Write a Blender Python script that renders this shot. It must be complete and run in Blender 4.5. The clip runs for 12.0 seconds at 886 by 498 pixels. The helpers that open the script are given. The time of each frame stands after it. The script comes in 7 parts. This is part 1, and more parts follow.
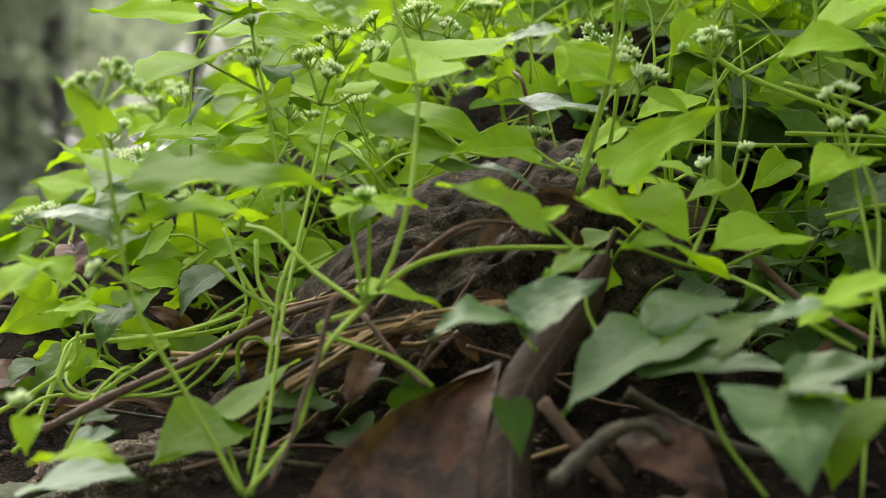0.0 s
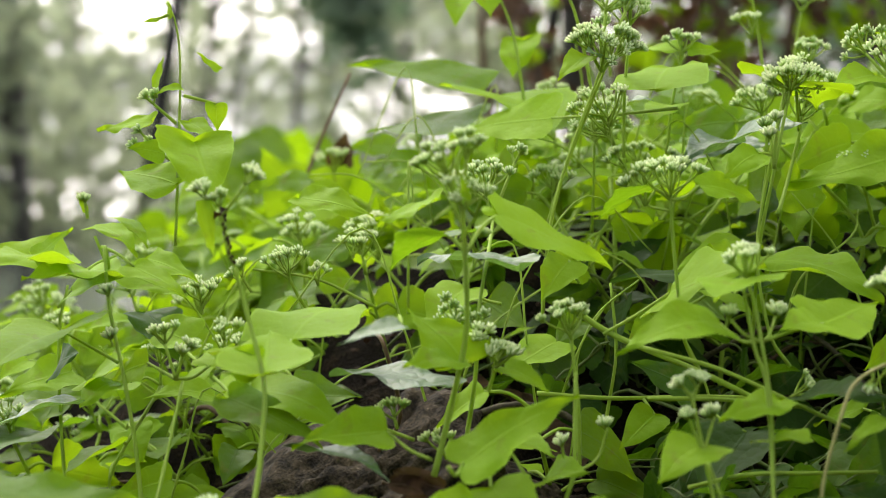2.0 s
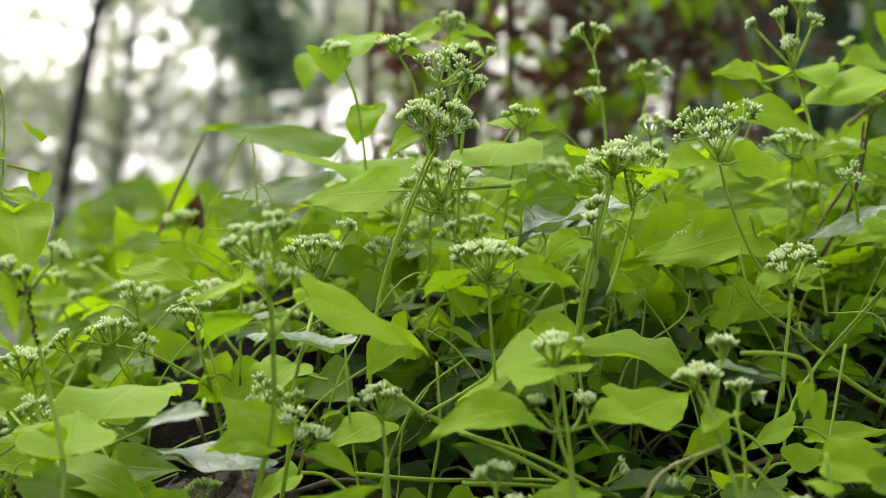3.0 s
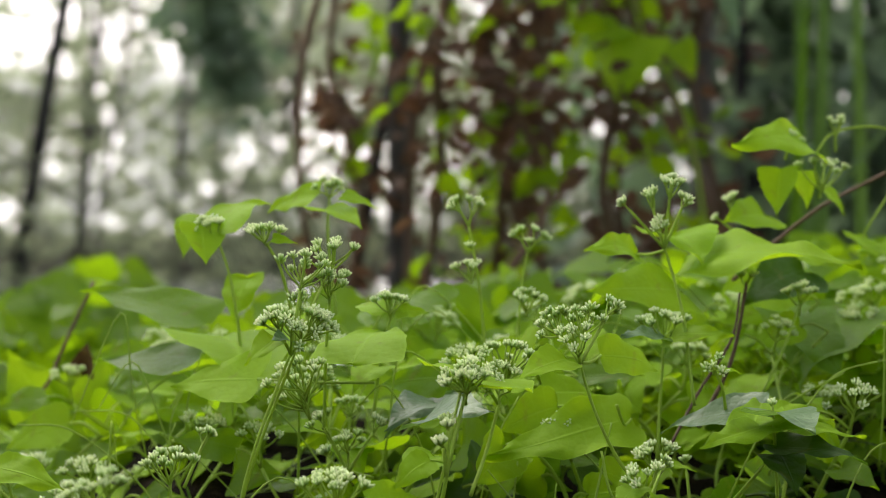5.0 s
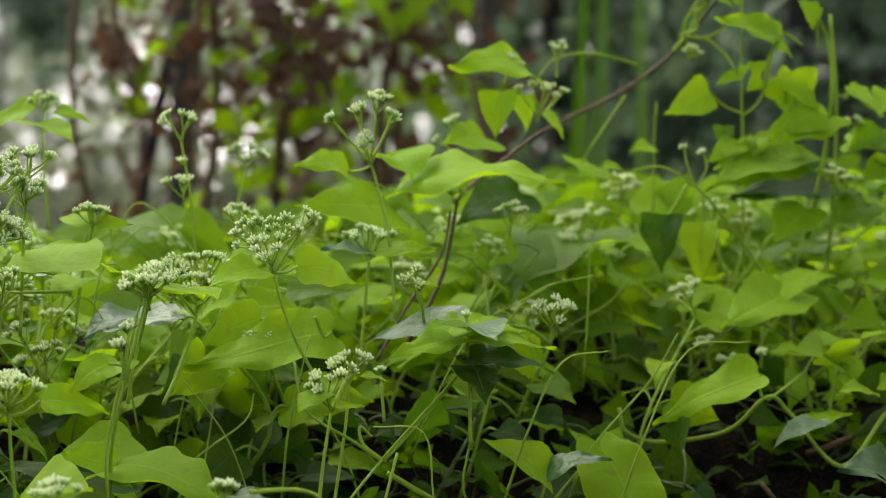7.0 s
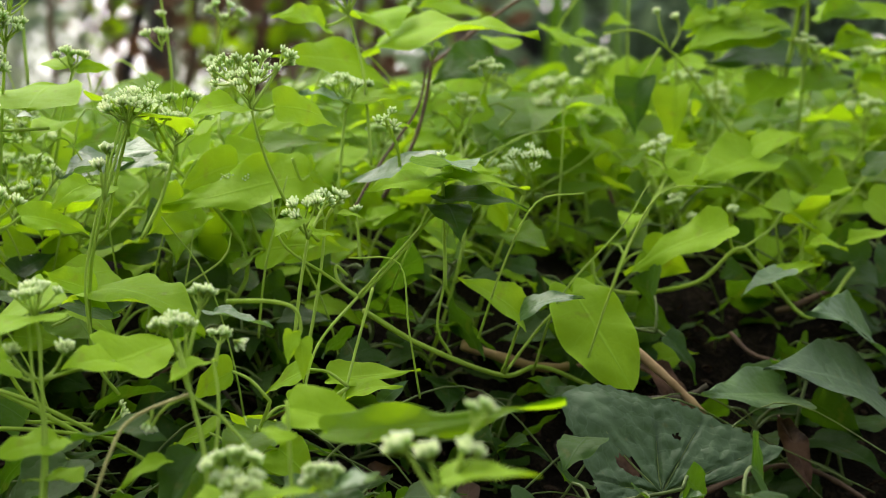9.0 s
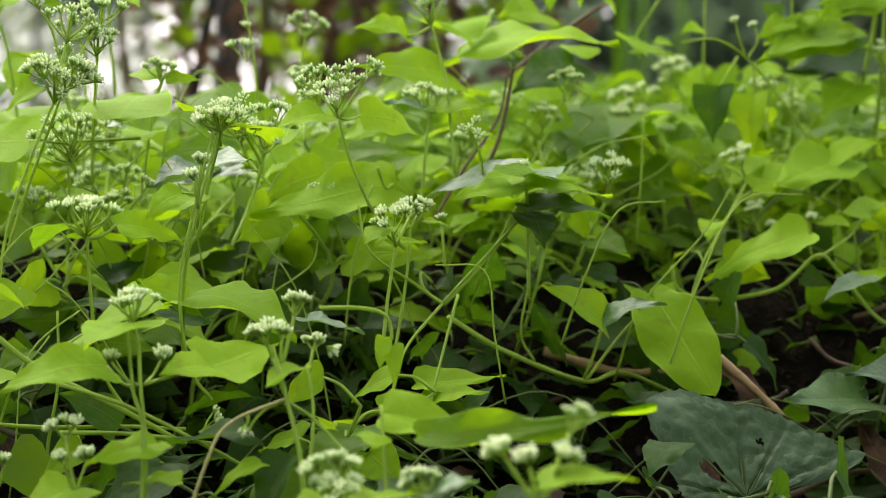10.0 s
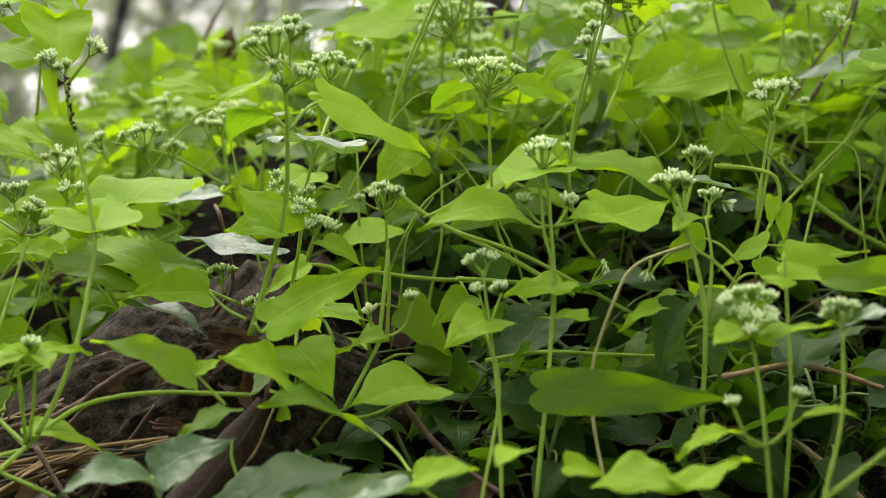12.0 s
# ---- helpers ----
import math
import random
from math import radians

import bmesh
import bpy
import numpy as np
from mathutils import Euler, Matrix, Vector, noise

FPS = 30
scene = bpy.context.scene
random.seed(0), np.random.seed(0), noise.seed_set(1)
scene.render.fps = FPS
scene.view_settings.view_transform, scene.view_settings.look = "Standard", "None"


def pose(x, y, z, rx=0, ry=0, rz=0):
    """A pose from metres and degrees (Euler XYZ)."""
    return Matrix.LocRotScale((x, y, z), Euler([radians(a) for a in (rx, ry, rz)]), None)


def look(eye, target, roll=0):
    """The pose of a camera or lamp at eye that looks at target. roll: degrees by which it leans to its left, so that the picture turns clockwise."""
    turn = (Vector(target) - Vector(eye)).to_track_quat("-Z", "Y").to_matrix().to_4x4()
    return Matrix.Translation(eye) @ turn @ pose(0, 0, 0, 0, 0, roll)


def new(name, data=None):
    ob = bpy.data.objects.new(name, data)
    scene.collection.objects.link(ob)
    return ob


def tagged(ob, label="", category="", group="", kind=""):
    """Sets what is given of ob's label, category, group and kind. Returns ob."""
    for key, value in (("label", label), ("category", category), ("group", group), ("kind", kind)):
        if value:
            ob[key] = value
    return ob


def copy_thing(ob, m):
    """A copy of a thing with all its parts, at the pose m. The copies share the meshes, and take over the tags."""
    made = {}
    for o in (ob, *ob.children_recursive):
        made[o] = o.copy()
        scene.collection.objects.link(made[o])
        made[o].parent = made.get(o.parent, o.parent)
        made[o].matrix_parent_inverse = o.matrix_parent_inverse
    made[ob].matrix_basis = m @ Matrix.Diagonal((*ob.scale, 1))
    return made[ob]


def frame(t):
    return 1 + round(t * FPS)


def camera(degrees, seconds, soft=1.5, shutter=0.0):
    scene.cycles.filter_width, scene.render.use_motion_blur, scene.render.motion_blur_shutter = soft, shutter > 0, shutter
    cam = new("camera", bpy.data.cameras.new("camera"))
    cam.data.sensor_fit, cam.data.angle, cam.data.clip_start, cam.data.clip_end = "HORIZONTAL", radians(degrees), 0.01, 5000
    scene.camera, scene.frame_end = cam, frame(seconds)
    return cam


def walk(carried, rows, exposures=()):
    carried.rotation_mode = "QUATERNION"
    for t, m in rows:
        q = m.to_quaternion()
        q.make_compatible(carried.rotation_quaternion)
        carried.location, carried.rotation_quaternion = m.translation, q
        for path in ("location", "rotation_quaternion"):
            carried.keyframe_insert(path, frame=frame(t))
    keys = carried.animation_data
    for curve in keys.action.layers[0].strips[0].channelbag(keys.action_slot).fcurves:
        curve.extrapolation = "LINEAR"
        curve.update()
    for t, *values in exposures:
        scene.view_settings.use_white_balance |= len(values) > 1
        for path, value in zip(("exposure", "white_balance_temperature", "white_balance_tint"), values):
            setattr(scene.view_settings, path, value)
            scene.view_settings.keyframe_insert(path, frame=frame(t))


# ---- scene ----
# camera and its path: a hand-held close-up over a bank of flowering vine
cam = camera(26.0, 12.0, soft=0.7)
cam.data.dof.use_dof = True
cam.data.dof.focus_distance = 0.91
cam.data.dof.aperture_fstop = 9.0
cam.data.dof.aperture_blades = 0
PATH = [
    (0, pose(-0.1694, -0.0257, 0.1934, 87.086, -0.247, -0.318)),
    (0.5, pose(-0.1664, -0.0178, 0.1958, 87.672, 0.199, -0.548)),
    (1, pose(-0.1550, -0.0058, 0.2160, 87.687, 0.289, -0.375)),
    (1.5, pose(-0.1430, -0.0020, 0.2556, 87.726, 0.728, -0.440)),
    (2, pose(-0.1173, -0.0095, 0.2944, 88.223, 1.025, -1.095)),
    (2.5, pose(-0.0852, -0.0052, 0.2986, 88.492, 0.158, -1.674)),
    (3, pose(-0.0713, -0.0041, 0.3148, 89.194, -0.177, -3.391)),
    (3.5, pose(-0.0538, -0.0087, 0.3494, 89.411, 0.383, -3.007)),
    (3.7, pose(-0.0435, -0.0102, 0.3643, 89.675, 0.335, -3.022)),
    (5.3, pose(-0.0024, -0.0017, 0.4267, 88.388, 0.366, -4.257)),
    (5.5, pose(0.0069, -0.0034, 0.4269, 88.380, 0.328, -4.499)),
    (6, pose(0.0253, -0.0074, 0.4203, 88.538, 0.130, -6.286)),
    (6.5, pose(0.0446, -0.0102, 0.4169, 88.247, -0.238, -7.774)),
    (7, pose(0.0552, -0.0154, 0.3995, 87.348, -0.422, -8.869)),
    (7.5, pose(0.0667, -0.0198, 0.3839, 86.679, -0.550, -9.682)),
    (7.7, pose(0.0677, -0.0235, 0.3783, 86.686, -0.557, -9.903)),
    (9.3, pose(0.0487, -0.0377, 0.3286, 86.632, -0.959, -9.338)),
    (9.5, pose(0.0461, -0.0426, 0.3292, 86.655, -0.956, -8.967)),
    (10, pose(0.0366, -0.0423, 0.3333, 86.774, -0.630, -7.945)),
    (10.5, pose(0.0193, -0.0449, 0.3325, 87.370, -0.283, -5.701)),
    (11, pose(-0.0222, -0.0605, 0.3329, 86.620, -0.412, -3.389)),
    (11.5, pose(-0.0620, -0.0727, 0.3157, 86.200, -0.695, -1.031)),
    (12, pose(-0.0553, -0.0823, 0.2789, 85.989, -2.361, -2.009)),
]
walk(cam, PATH, [(0, 2.26, 6850, 10), (2.5, 2.1, 6850, 10), (5.5, 1.68, 6850, 10), (7.5, 1.97, 6850, 10), (9.5, 2.28, 6850, 10), (12, 2.2, 6850, 10)])

# light: bright hazy sky behind the trees, soft high sun from behind the bank
SUN_ELEV, SUN_AZ = radians(50), radians(-25)
world = bpy.data.worlds.new("sky")
scene.world = world
world.use_nodes = True
wn = world.node_tree
sky = wn.nodes.new("ShaderNodeTexSky")
sky.sky_type = "NISHITA"
sky.sun_disc = False
sky.sun_elevation = SUN_ELEV
sky.sun_rotation = SUN_AZ
sky.air_density, sky.dust_density, sky.ozone_density = 1.0, 1.5, 1.0
haze = wn.nodes.new("ShaderNodeHueSaturation")
haze.inputs["Saturation"].default_value = 0.35
wn.links.new(sky.outputs[0], haze.inputs["Color"])
wn.links.new(haze.outputs[0], wn.nodes["Background"].inputs[0])
wn.nodes["Background"].inputs[1].default_value = 0.135
sun_data = bpy.data.lights.new("sun", "SUN")
sun_data.energy, sun_data.angle, sun_data.color = 0.8, radians(45), (1.0, 0.96, 0.86)
sun = new("sun", sun_data)
sun.matrix_world = look((0, 0, 0), (-math.sin(SUN_AZ) * math.cos(SUN_ELEV), -math.cos(SUN_AZ) * math.cos(SUN_ELEV), -math.sin(SUN_ELEV)))

# ---------------------------------------------------------------- materials
def nodes_of(name):
    m = bpy.data.materials.new(name)
    m.use_nodes = True
    t = m.node_tree
    return m, t, t.nodes["Principled BSDF"], t.nodes["Material Output"]


def add(t, kind, **given):
    n = t.nodes.new(kind)
    for k, v in given.items():
        n.inputs[k].default_value = v
    return n


def calc(t, op, a, b=None, clamp=False):
    n = t.nodes.new("ShaderNodeMath")
    n.operation, n.use_clamp = op, clamp
    for i, v in enumerate((a, b)):
        if v is None:
            continue
        if isinstance(v, (int, float)):
            n.inputs[i].default_value = v
        else:
            t.links.new(v, n.inputs[i])
    return n.outputs[0]


def blend(t, fac, a, b, mode="MIX"):
    n = t.nodes.new("ShaderNodeMix")
    n.data_type, n.blend_type = "RGBA", mode
    for i, v in ((0, fac), (6, a), (7, b)):
        if isinstance(v, (int, float)):
            n.inputs[i].default_value = v
        elif isinstance(v, tuple):
            n.inputs[i].default_value = (*v, 1)
        else:
            t.links.new(v, n.inputs[i])
    return n.outputs[2]


def ramp(t, src, stops):
    n = t.nodes.new("ShaderNodeValToRGB")
    e = n.color_ramp.elements
    while len(e) < len(stops):
        e.new(0.5)
    for el, (p, c) in zip(e, stops):
        el.position, el.color = p, (*c, 1)
    t.links.new(src, n.inputs[0])
    return n.outputs[0]


def noise_at(t, scale, detail=3.0, coord="Object"):
    c = t.nodes.new("ShaderNodeTexCoord")
    n = add(t, "ShaderNodeTexNoise", Scale=scale, Detail=detail)
    t.links.new(c.outputs[coord], n.inputs["Vector"])
    return n.outputs[0]


def bump_into(t, bsdf, height, strength, distance):
    n = add(t, "ShaderNodeBump", Strength=strength, Distance=distance)
    t.links.new(height, n.inputs["Height"])
    t.links.new(n.outputs[0], bsdf.inputs["Normal"])
    return n.outputs[0]


def leaf_material(name, dark, light, glow_dark, glow_light, clear, rough, quilt, spots=0.25, gloss=0.3, stain_at=0.66, stain_tint=(0.16, 0.13, 0.03), cell=230.0):
    """A leaf: two-tone blade with lighter veins, stains, gloss above and light that comes through it."""
    m, t, b, out = nodes_of(name)
    uv = t.nodes.new("ShaderNodeUVMap")
    sep = t.nodes.new("ShaderNodeSeparateXYZ")
    t.links.new(uv.outputs[0], sep.inputs[0])
    u, v = sep.outputs[0], sep.outputs[1]
    off = calc(t, "ABSOLUTE", calc(t, "SUBTRACT", v, 0.5))
    rib = calc(t, "SUBTRACT", 1.0, calc(t, "MULTIPLY", off, 28.0), True)
    sway = calc(t, "MULTIPLY", calc(t, "SUBTRACT", noise_at(t, 70.0, 2.0), 0.5), 0.09)
    along = calc(t, "ADD", calc(t, "SUBTRACT", u, calc(t, "MULTIPLY", off, 0.28)), sway)
    wave = calc(t, "ABSOLUTE", calc(t, "SUBTRACT", calc(t, "FRACT", calc(t, "MULTIPLY", along, 6.0)), 0.5))
    side = calc(t, "SUBTRACT", 1.0, calc(t, "MULTIPLY", wave, 20.0), True)
    c = t.nodes.new("ShaderNodeTexCoord")
    cells = add(t, "ShaderNodeTexVoronoi", Scale=cell)
    cells.feature = "DISTANCE_TO_EDGE"
    t.links.new(c.outputs["Object"], cells.inputs["Vector"])
    pillow = add(t, "ShaderNodeTexVoronoi", Scale=cell)
    t.links.new(c.outputs["Object"], pillow.inputs["Vector"])
    swell = calc(t, "MULTIPLY", pillow.outputs["Distance"], 1.35, True)
    puff = calc(t, "SUBTRACT", 1.0, calc(t, "MULTIPLY", swell, swell))
    net = calc(t, "SUBTRACT", 1.0, calc(t, "MULTIPLY", cells.outputs["Distance"], 12.0), True)
    vein = calc(t, "MAXIMUM", rib, calc(t, "MAXIMUM", calc(t, "MULTIPLY", side, 0.65), calc(t, "MULTIPLY", net, 0.3)))
    info = t.nodes.new("ShaderNodeObjectInfo")
    geo = t.nodes.new("ShaderNodeNewGeometry")
    tone = calc(t, "ADD", calc(t, "MULTIPLY", noise_at(t, 40.0), 0.4), calc(t, "MULTIPLY", calc(t, "FRACT", calc(t, "ADD", info.outputs["Random"], geo.outputs["Random Per Island"])), 0.75))
    tone = calc(t, "SUBTRACT", tone, 0.12, True)
    fine = noise_at(t, 420.0, 2.0)
    stain = ramp(t, noise_at(t, 90.0, 4.0), [(stain_at, (0, 0, 0)), (stain_at + (0.08 if stain_at > 0.6 else 0.24), (1, 1, 1))])
    mott = calc(t, "MULTIPLY", calc(t, "SUBTRACT", noise_at(t, 160.0, 4.0), 0.5), 0.22)
    tone = calc(t, "ADD", tone, mott, True)
    col = blend(t, tone, dark, light)
    col = blend(t, calc(t, "MULTIPLY", vein, 0.6), col, tuple(min(1.0, c * 1.5 + 0.03) for c in light))
    col = blend(t, calc(t, "MULTIPLY", stain, spots), col, stain_tint)
    edge = calc(t, "MULTIPLY", calc(t, "SUBTRACT", off, 0.476), 45.0, True)
    col = blend(t, calc(t, "MULTIPLY", edge, 0.5), col, tuple(min(1.0, c * 1.7 + 0.04) for c in light))
    glow = blend(t, tone, glow_dark, glow_light)
    glow = blend(t, calc(t, "MULTIPLY", vein, 0.5), glow, tuple(c * 0.55 for c in glow_light))
    glow = blend(t, calc(t, "MULTIPLY", stain, spots), glow, (0.3, 0.24, 0.03))
    t.links.new(col, b.inputs["Base Color"])
    t.links.new(calc(t, "ADD", calc(t, "MULTIPLY", fine, 0.2), rough - 0.1), b.inputs["Roughness"])
    b.inputs["Specular IOR Level"].default_value = gloss
    h = calc(t, "ADD", calc(t, "MULTIPLY", calc(t, "ADD", wave, puff), quilt), calc(t, "ADD", calc(t, "MULTIPLY", fine, 0.25), calc(t, "MULTIPLY", rib, -0.6)))
    normal = bump_into(t, b, calc(t, "ADD", h, calc(t, "MULTIPLY", noise_at(t, 110.0, 2.0), 0.7)), 0.4, 0.001)
    tr = t.nodes.new("ShaderNodeBsdfTranslucent")
    t.links.new(glow, tr.inputs[0])
    t.links.new(normal, tr.inputs["Normal"])
    mix = t.nodes.new("ShaderNodeMixShader")
    mix.inputs[0].default_value = clear
    t.links.new(b.outputs[0], mix.inputs[1])
    t.links.new(tr.outputs[0], mix.inputs[2])
    t.links.new(mix.outputs[0], out.inputs[0])
    return m


def plain_material(name, stops, scale, rough, bump=0.3, distance=0.002, clear=0.0, glow=(0, 0, 0), fine=4.0, gloss=0.3):
    """A mottled surface from noise at two scales."""
    m, t, b, out = nodes_of(name)
    info = t.nodes.new("ShaderNodeObjectInfo")
    a, c = noise_at(t, scale, 5.0), noise_at(t, scale * fine, 3.0)
    tone = calc(t, "ADD", calc(t, "MULTIPLY", a, 0.6), calc(t, "MULTIPLY", c, 0.4))
    tone = calc(t, "ADD", tone, calc(t, "MULTIPLY", calc(t, "SUBTRACT", info.outputs["Random"], 0.5), 0.25), True)
    t.links.new(ramp(t, tone, stops), b.inputs["Base Color"])
    b.inputs["Roughness"].default_value = rough
    b.inputs["Specular IOR Level"].default_value = gloss
    bump_into(t, b, tone, bump, distance)
    if clear:
        tr = t.nodes.new("ShaderNodeBsdfTranslucent")
        tr.inputs[0].default_value = (*glow, 1)
        mix = t.nodes.new("ShaderNodeMixShader")
        mix.inputs[0].default_value = clear
        t.links.new(b.outputs[0], mix.inputs[1])
        t.links.new(tr.outputs[0], mix.inputs[2])
        t.links.new(mix.outputs[0], out.inputs[0])
    return m


def bud_material():
    """Flower buds: green at the foot, white-green at the tip."""
    m, t, b, out = nodes_of("bud")
    uv = t.nodes.new("ShaderNodeUVMap")
    sep = t.nodes.new("ShaderNodeSeparateXYZ")
    t.links.new(uv.outputs[0], sep.inputs[0])
    info = t.nodes.new("ShaderNodeObjectInfo")
    place = calc(t, "ADD", sep.outputs[1], calc(t, "MULTIPLY", calc(t, "SUBTRACT", info.outputs["Random"], 0.5), 0.25), True)
    col = ramp(t, place, [(0.0, (0.26, 0.46, 0.09)), (0.35, (0.42, 0.58, 0.20)), (0.65, (0.66, 0.76, 0.42)), (1.0, (0.84, 0.88, 0.60))])
    t.links.new(col, b.inputs["Base Color"])
    b.inputs["Roughness"].default_value = 0.55
    tr = t.nodes.new("ShaderNodeBsdfTranslucent")
    t.links.new(col, tr.inputs[0])
    mix = t.nodes.new("ShaderNodeMixShader")
    mix.inputs[0].default_value = 0.5
    t.links.new(b.outputs[0], mix.inputs[1])
    t.links.new(tr.outputs[0], mix.inputs[2])
    t.links.new(mix.outputs[0], out.inputs[0])
    return m


# the vine leaf in several copies: half-shade, shade and old tones have shade coloured in
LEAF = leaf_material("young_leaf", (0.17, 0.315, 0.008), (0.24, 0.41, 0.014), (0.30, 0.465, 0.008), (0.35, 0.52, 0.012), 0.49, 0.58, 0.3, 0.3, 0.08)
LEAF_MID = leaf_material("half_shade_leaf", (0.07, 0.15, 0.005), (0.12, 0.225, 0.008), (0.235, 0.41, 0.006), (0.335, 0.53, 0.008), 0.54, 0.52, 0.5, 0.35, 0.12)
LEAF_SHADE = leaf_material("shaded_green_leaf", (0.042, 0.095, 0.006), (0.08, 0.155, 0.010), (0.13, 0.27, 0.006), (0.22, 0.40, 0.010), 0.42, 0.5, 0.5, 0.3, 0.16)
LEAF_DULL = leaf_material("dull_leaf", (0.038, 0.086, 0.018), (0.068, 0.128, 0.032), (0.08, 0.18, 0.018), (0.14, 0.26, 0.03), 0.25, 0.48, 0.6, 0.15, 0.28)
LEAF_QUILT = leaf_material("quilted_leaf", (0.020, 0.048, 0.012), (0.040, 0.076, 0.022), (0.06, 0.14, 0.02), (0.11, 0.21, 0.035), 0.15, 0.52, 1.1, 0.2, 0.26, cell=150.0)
LEAF_OLD_SHADE = leaf_material("shade_leaf", (0.016, 0.044, 0.006), (0.036, 0.082, 0.010), (0.07, 0.17, 0.005), (0.13, 0.27, 0.006), 0.42, 0.5, 0.55, 0.2, 0.09)
# far leaves paled and greyed: the haze in front of them is in the colour
LEAF_FAR = leaf_material("hazed_tree_leaf", (0.10, 0.125, 0.07), (0.16, 0.19, 0.11), (0.30, 0.35, 0.20), (0.48, 0.54, 0.34), 0.55, 0.5, 0.3, 0.1)
LEAF_DARK = leaf_material("evergreen_leaf", (0.075, 0.115, 0.075), (0.125, 0.18, 0.115), (0.17, 0.26, 0.13), (0.27, 0.38, 0.19), 0.4, 0.5, 0.3, 0.1)
LEAF_PALE = leaf_material("pale_leaf", (0.045, 0.095, 0.03), (0.08, 0.15, 0.05), (0.14, 0.28, 0.04), (0.22, 0.38, 0.06), 0.3, 0.42, 0.7, 0.1, 0.34, cell=300.0)
DEAD = leaf_material("dead_leaf", (0.011, 0.006, 0.004), (0.058, 0.026, 0.011), (0.08, 0.035, 0.012), (0.16, 0.08, 0.03), 0.10, 0.6, 0.6, 0.75, 0.15, 0.42, (0.12, 0.058, 0.032))
DEAD_RUST = leaf_material("rust_dead_leaf", (0.018, 0.011, 0.007), (0.070, 0.036, 0.019), (0.08, 0.035, 0.012), (0.16, 0.08, 0.03), 0.06, 0.55, 0.4, 0.9, 0.25, 0.42, (0.12, 0.055, 0.032))
DEAD_GREY = leaf_material("grey_dead_leaf", (0.024, 0.015, 0.010), (0.068, 0.042, 0.028), (0.06, 0.03, 0.012), (0.10, 0.05, 0.02), 0.08, 0.7, 0.3, 0.6, 0.12, 0.46, (0.075, 0.05, 0.034))
DEAD_CRUMB = leaf_material("crumbled_leaf", (0.008, 0.005, 0.0035), (0.045, 0.026, 0.016), (0.04, 0.02, 0.01), (0.07, 0.04, 0.02), 0.1, 0.8, 0.4, 0.6, 0.08)
DEAD_VINE = leaf_material("withered_leaf", (0.045, 0.028, 0.021), (0.12, 0.074, 0.052), (0.13, 0.06, 0.03), (0.22, 0.12, 0.06), 0.25, 0.7, 0.8, 0.4, 0.08)
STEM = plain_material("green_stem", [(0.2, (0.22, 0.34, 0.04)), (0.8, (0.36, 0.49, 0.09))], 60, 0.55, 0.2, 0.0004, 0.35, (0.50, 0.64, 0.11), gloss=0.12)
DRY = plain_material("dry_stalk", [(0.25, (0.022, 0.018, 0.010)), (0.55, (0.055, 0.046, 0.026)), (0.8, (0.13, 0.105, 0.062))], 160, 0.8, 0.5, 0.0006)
# darker copy of the green stem, with the shade under the leaves coloured in
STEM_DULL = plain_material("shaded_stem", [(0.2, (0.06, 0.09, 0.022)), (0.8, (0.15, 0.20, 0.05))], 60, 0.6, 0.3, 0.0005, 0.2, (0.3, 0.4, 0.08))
STEM_BROWN = plain_material("brown_vine", [(0.2, (0.055, 0.03, 0.02)), (0.8, (0.17, 0.105, 0.06))], 120, 0.75, 0.6, 0.0008)
YELLOWED = plain_material("yellowed_stem", [(0.2, (0.20, 0.19, 0.05)), (0.8, (0.36, 0.34, 0.12))], 90, 0.6, 0.3, 0.0005)
STRAW = plain_material("straw", [(0.2, (0.19, 0.11, 0.045)), (0.8, (0.40, 0.27, 0.12))], 90, 0.7, 0.5, 0.0006)
ROCK = plain_material("rock", [(0.36, (0.005, 0.0038, 0.0023)), (0.44, (0.0187, 0.0141, 0.0087)), (0.53, (0.0403, 0.0301, 0.0186)), (0.6, (0.0634, 0.048, 0.0302)), (0.7, (0.216, 0.1728, 0.1218))], 130, 0.9, 0.8, 0.003, fine=5.0, gloss=0.12)
# near-black soil: the shade under the vines is put into its colour
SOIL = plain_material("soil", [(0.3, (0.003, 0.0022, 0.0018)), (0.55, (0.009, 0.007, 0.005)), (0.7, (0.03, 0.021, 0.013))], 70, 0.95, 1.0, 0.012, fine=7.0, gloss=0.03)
BARK = plain_material("bark", [(0.25, (0.035, 0.032, 0.03)), (0.8, (0.12, 0.11, 0.10))], 9, 0.9, 0.8, 0.01)
TRUNK_DARK = plain_material("dark_bark", [(0.25, (0.010, 0.009, 0.009)), (0.8, (0.035, 0.032, 0.032))], 9, 0.9, 0.8, 0.01)
MOSS = plain_material("moss", [(0.2, (0.02, 0.03, 0.012)), (0.8, (0.07, 0.075, 0.035))], 60, 0.9, 0.8, 0.003)
SPOT = plain_material("black_blotch", [(0.3, (0.012, 0.008, 0.006)), (0.7, (0.07, 0.035, 0.015))], 500, 0.85, 0.5, 0.0005)
BUD = bud_material()

# ---------------------------------------------------------------- building blocks
AT = {}


def part(name, me, parent, m=None, label=""):
    """Links a mesh as one object under parent, at the world pose m."""
    ob = new(name, me)
    AT[ob.name] = m or Matrix.Identity(4)
    ob.parent = parent
    ob.matrix_basis = AT[parent.name].inverted() @ AT[ob.name]
    return tagged(ob, label)


def thing(name, place, label, category, group="", kind=""):
    ob = new(name)
    ob.empty_display_size = 0.02
    AT[ob.name] = Matrix.Translation(place)
    ob.matrix_basis = AT[ob.name]
    return tagged(ob, label, category, group, kind)


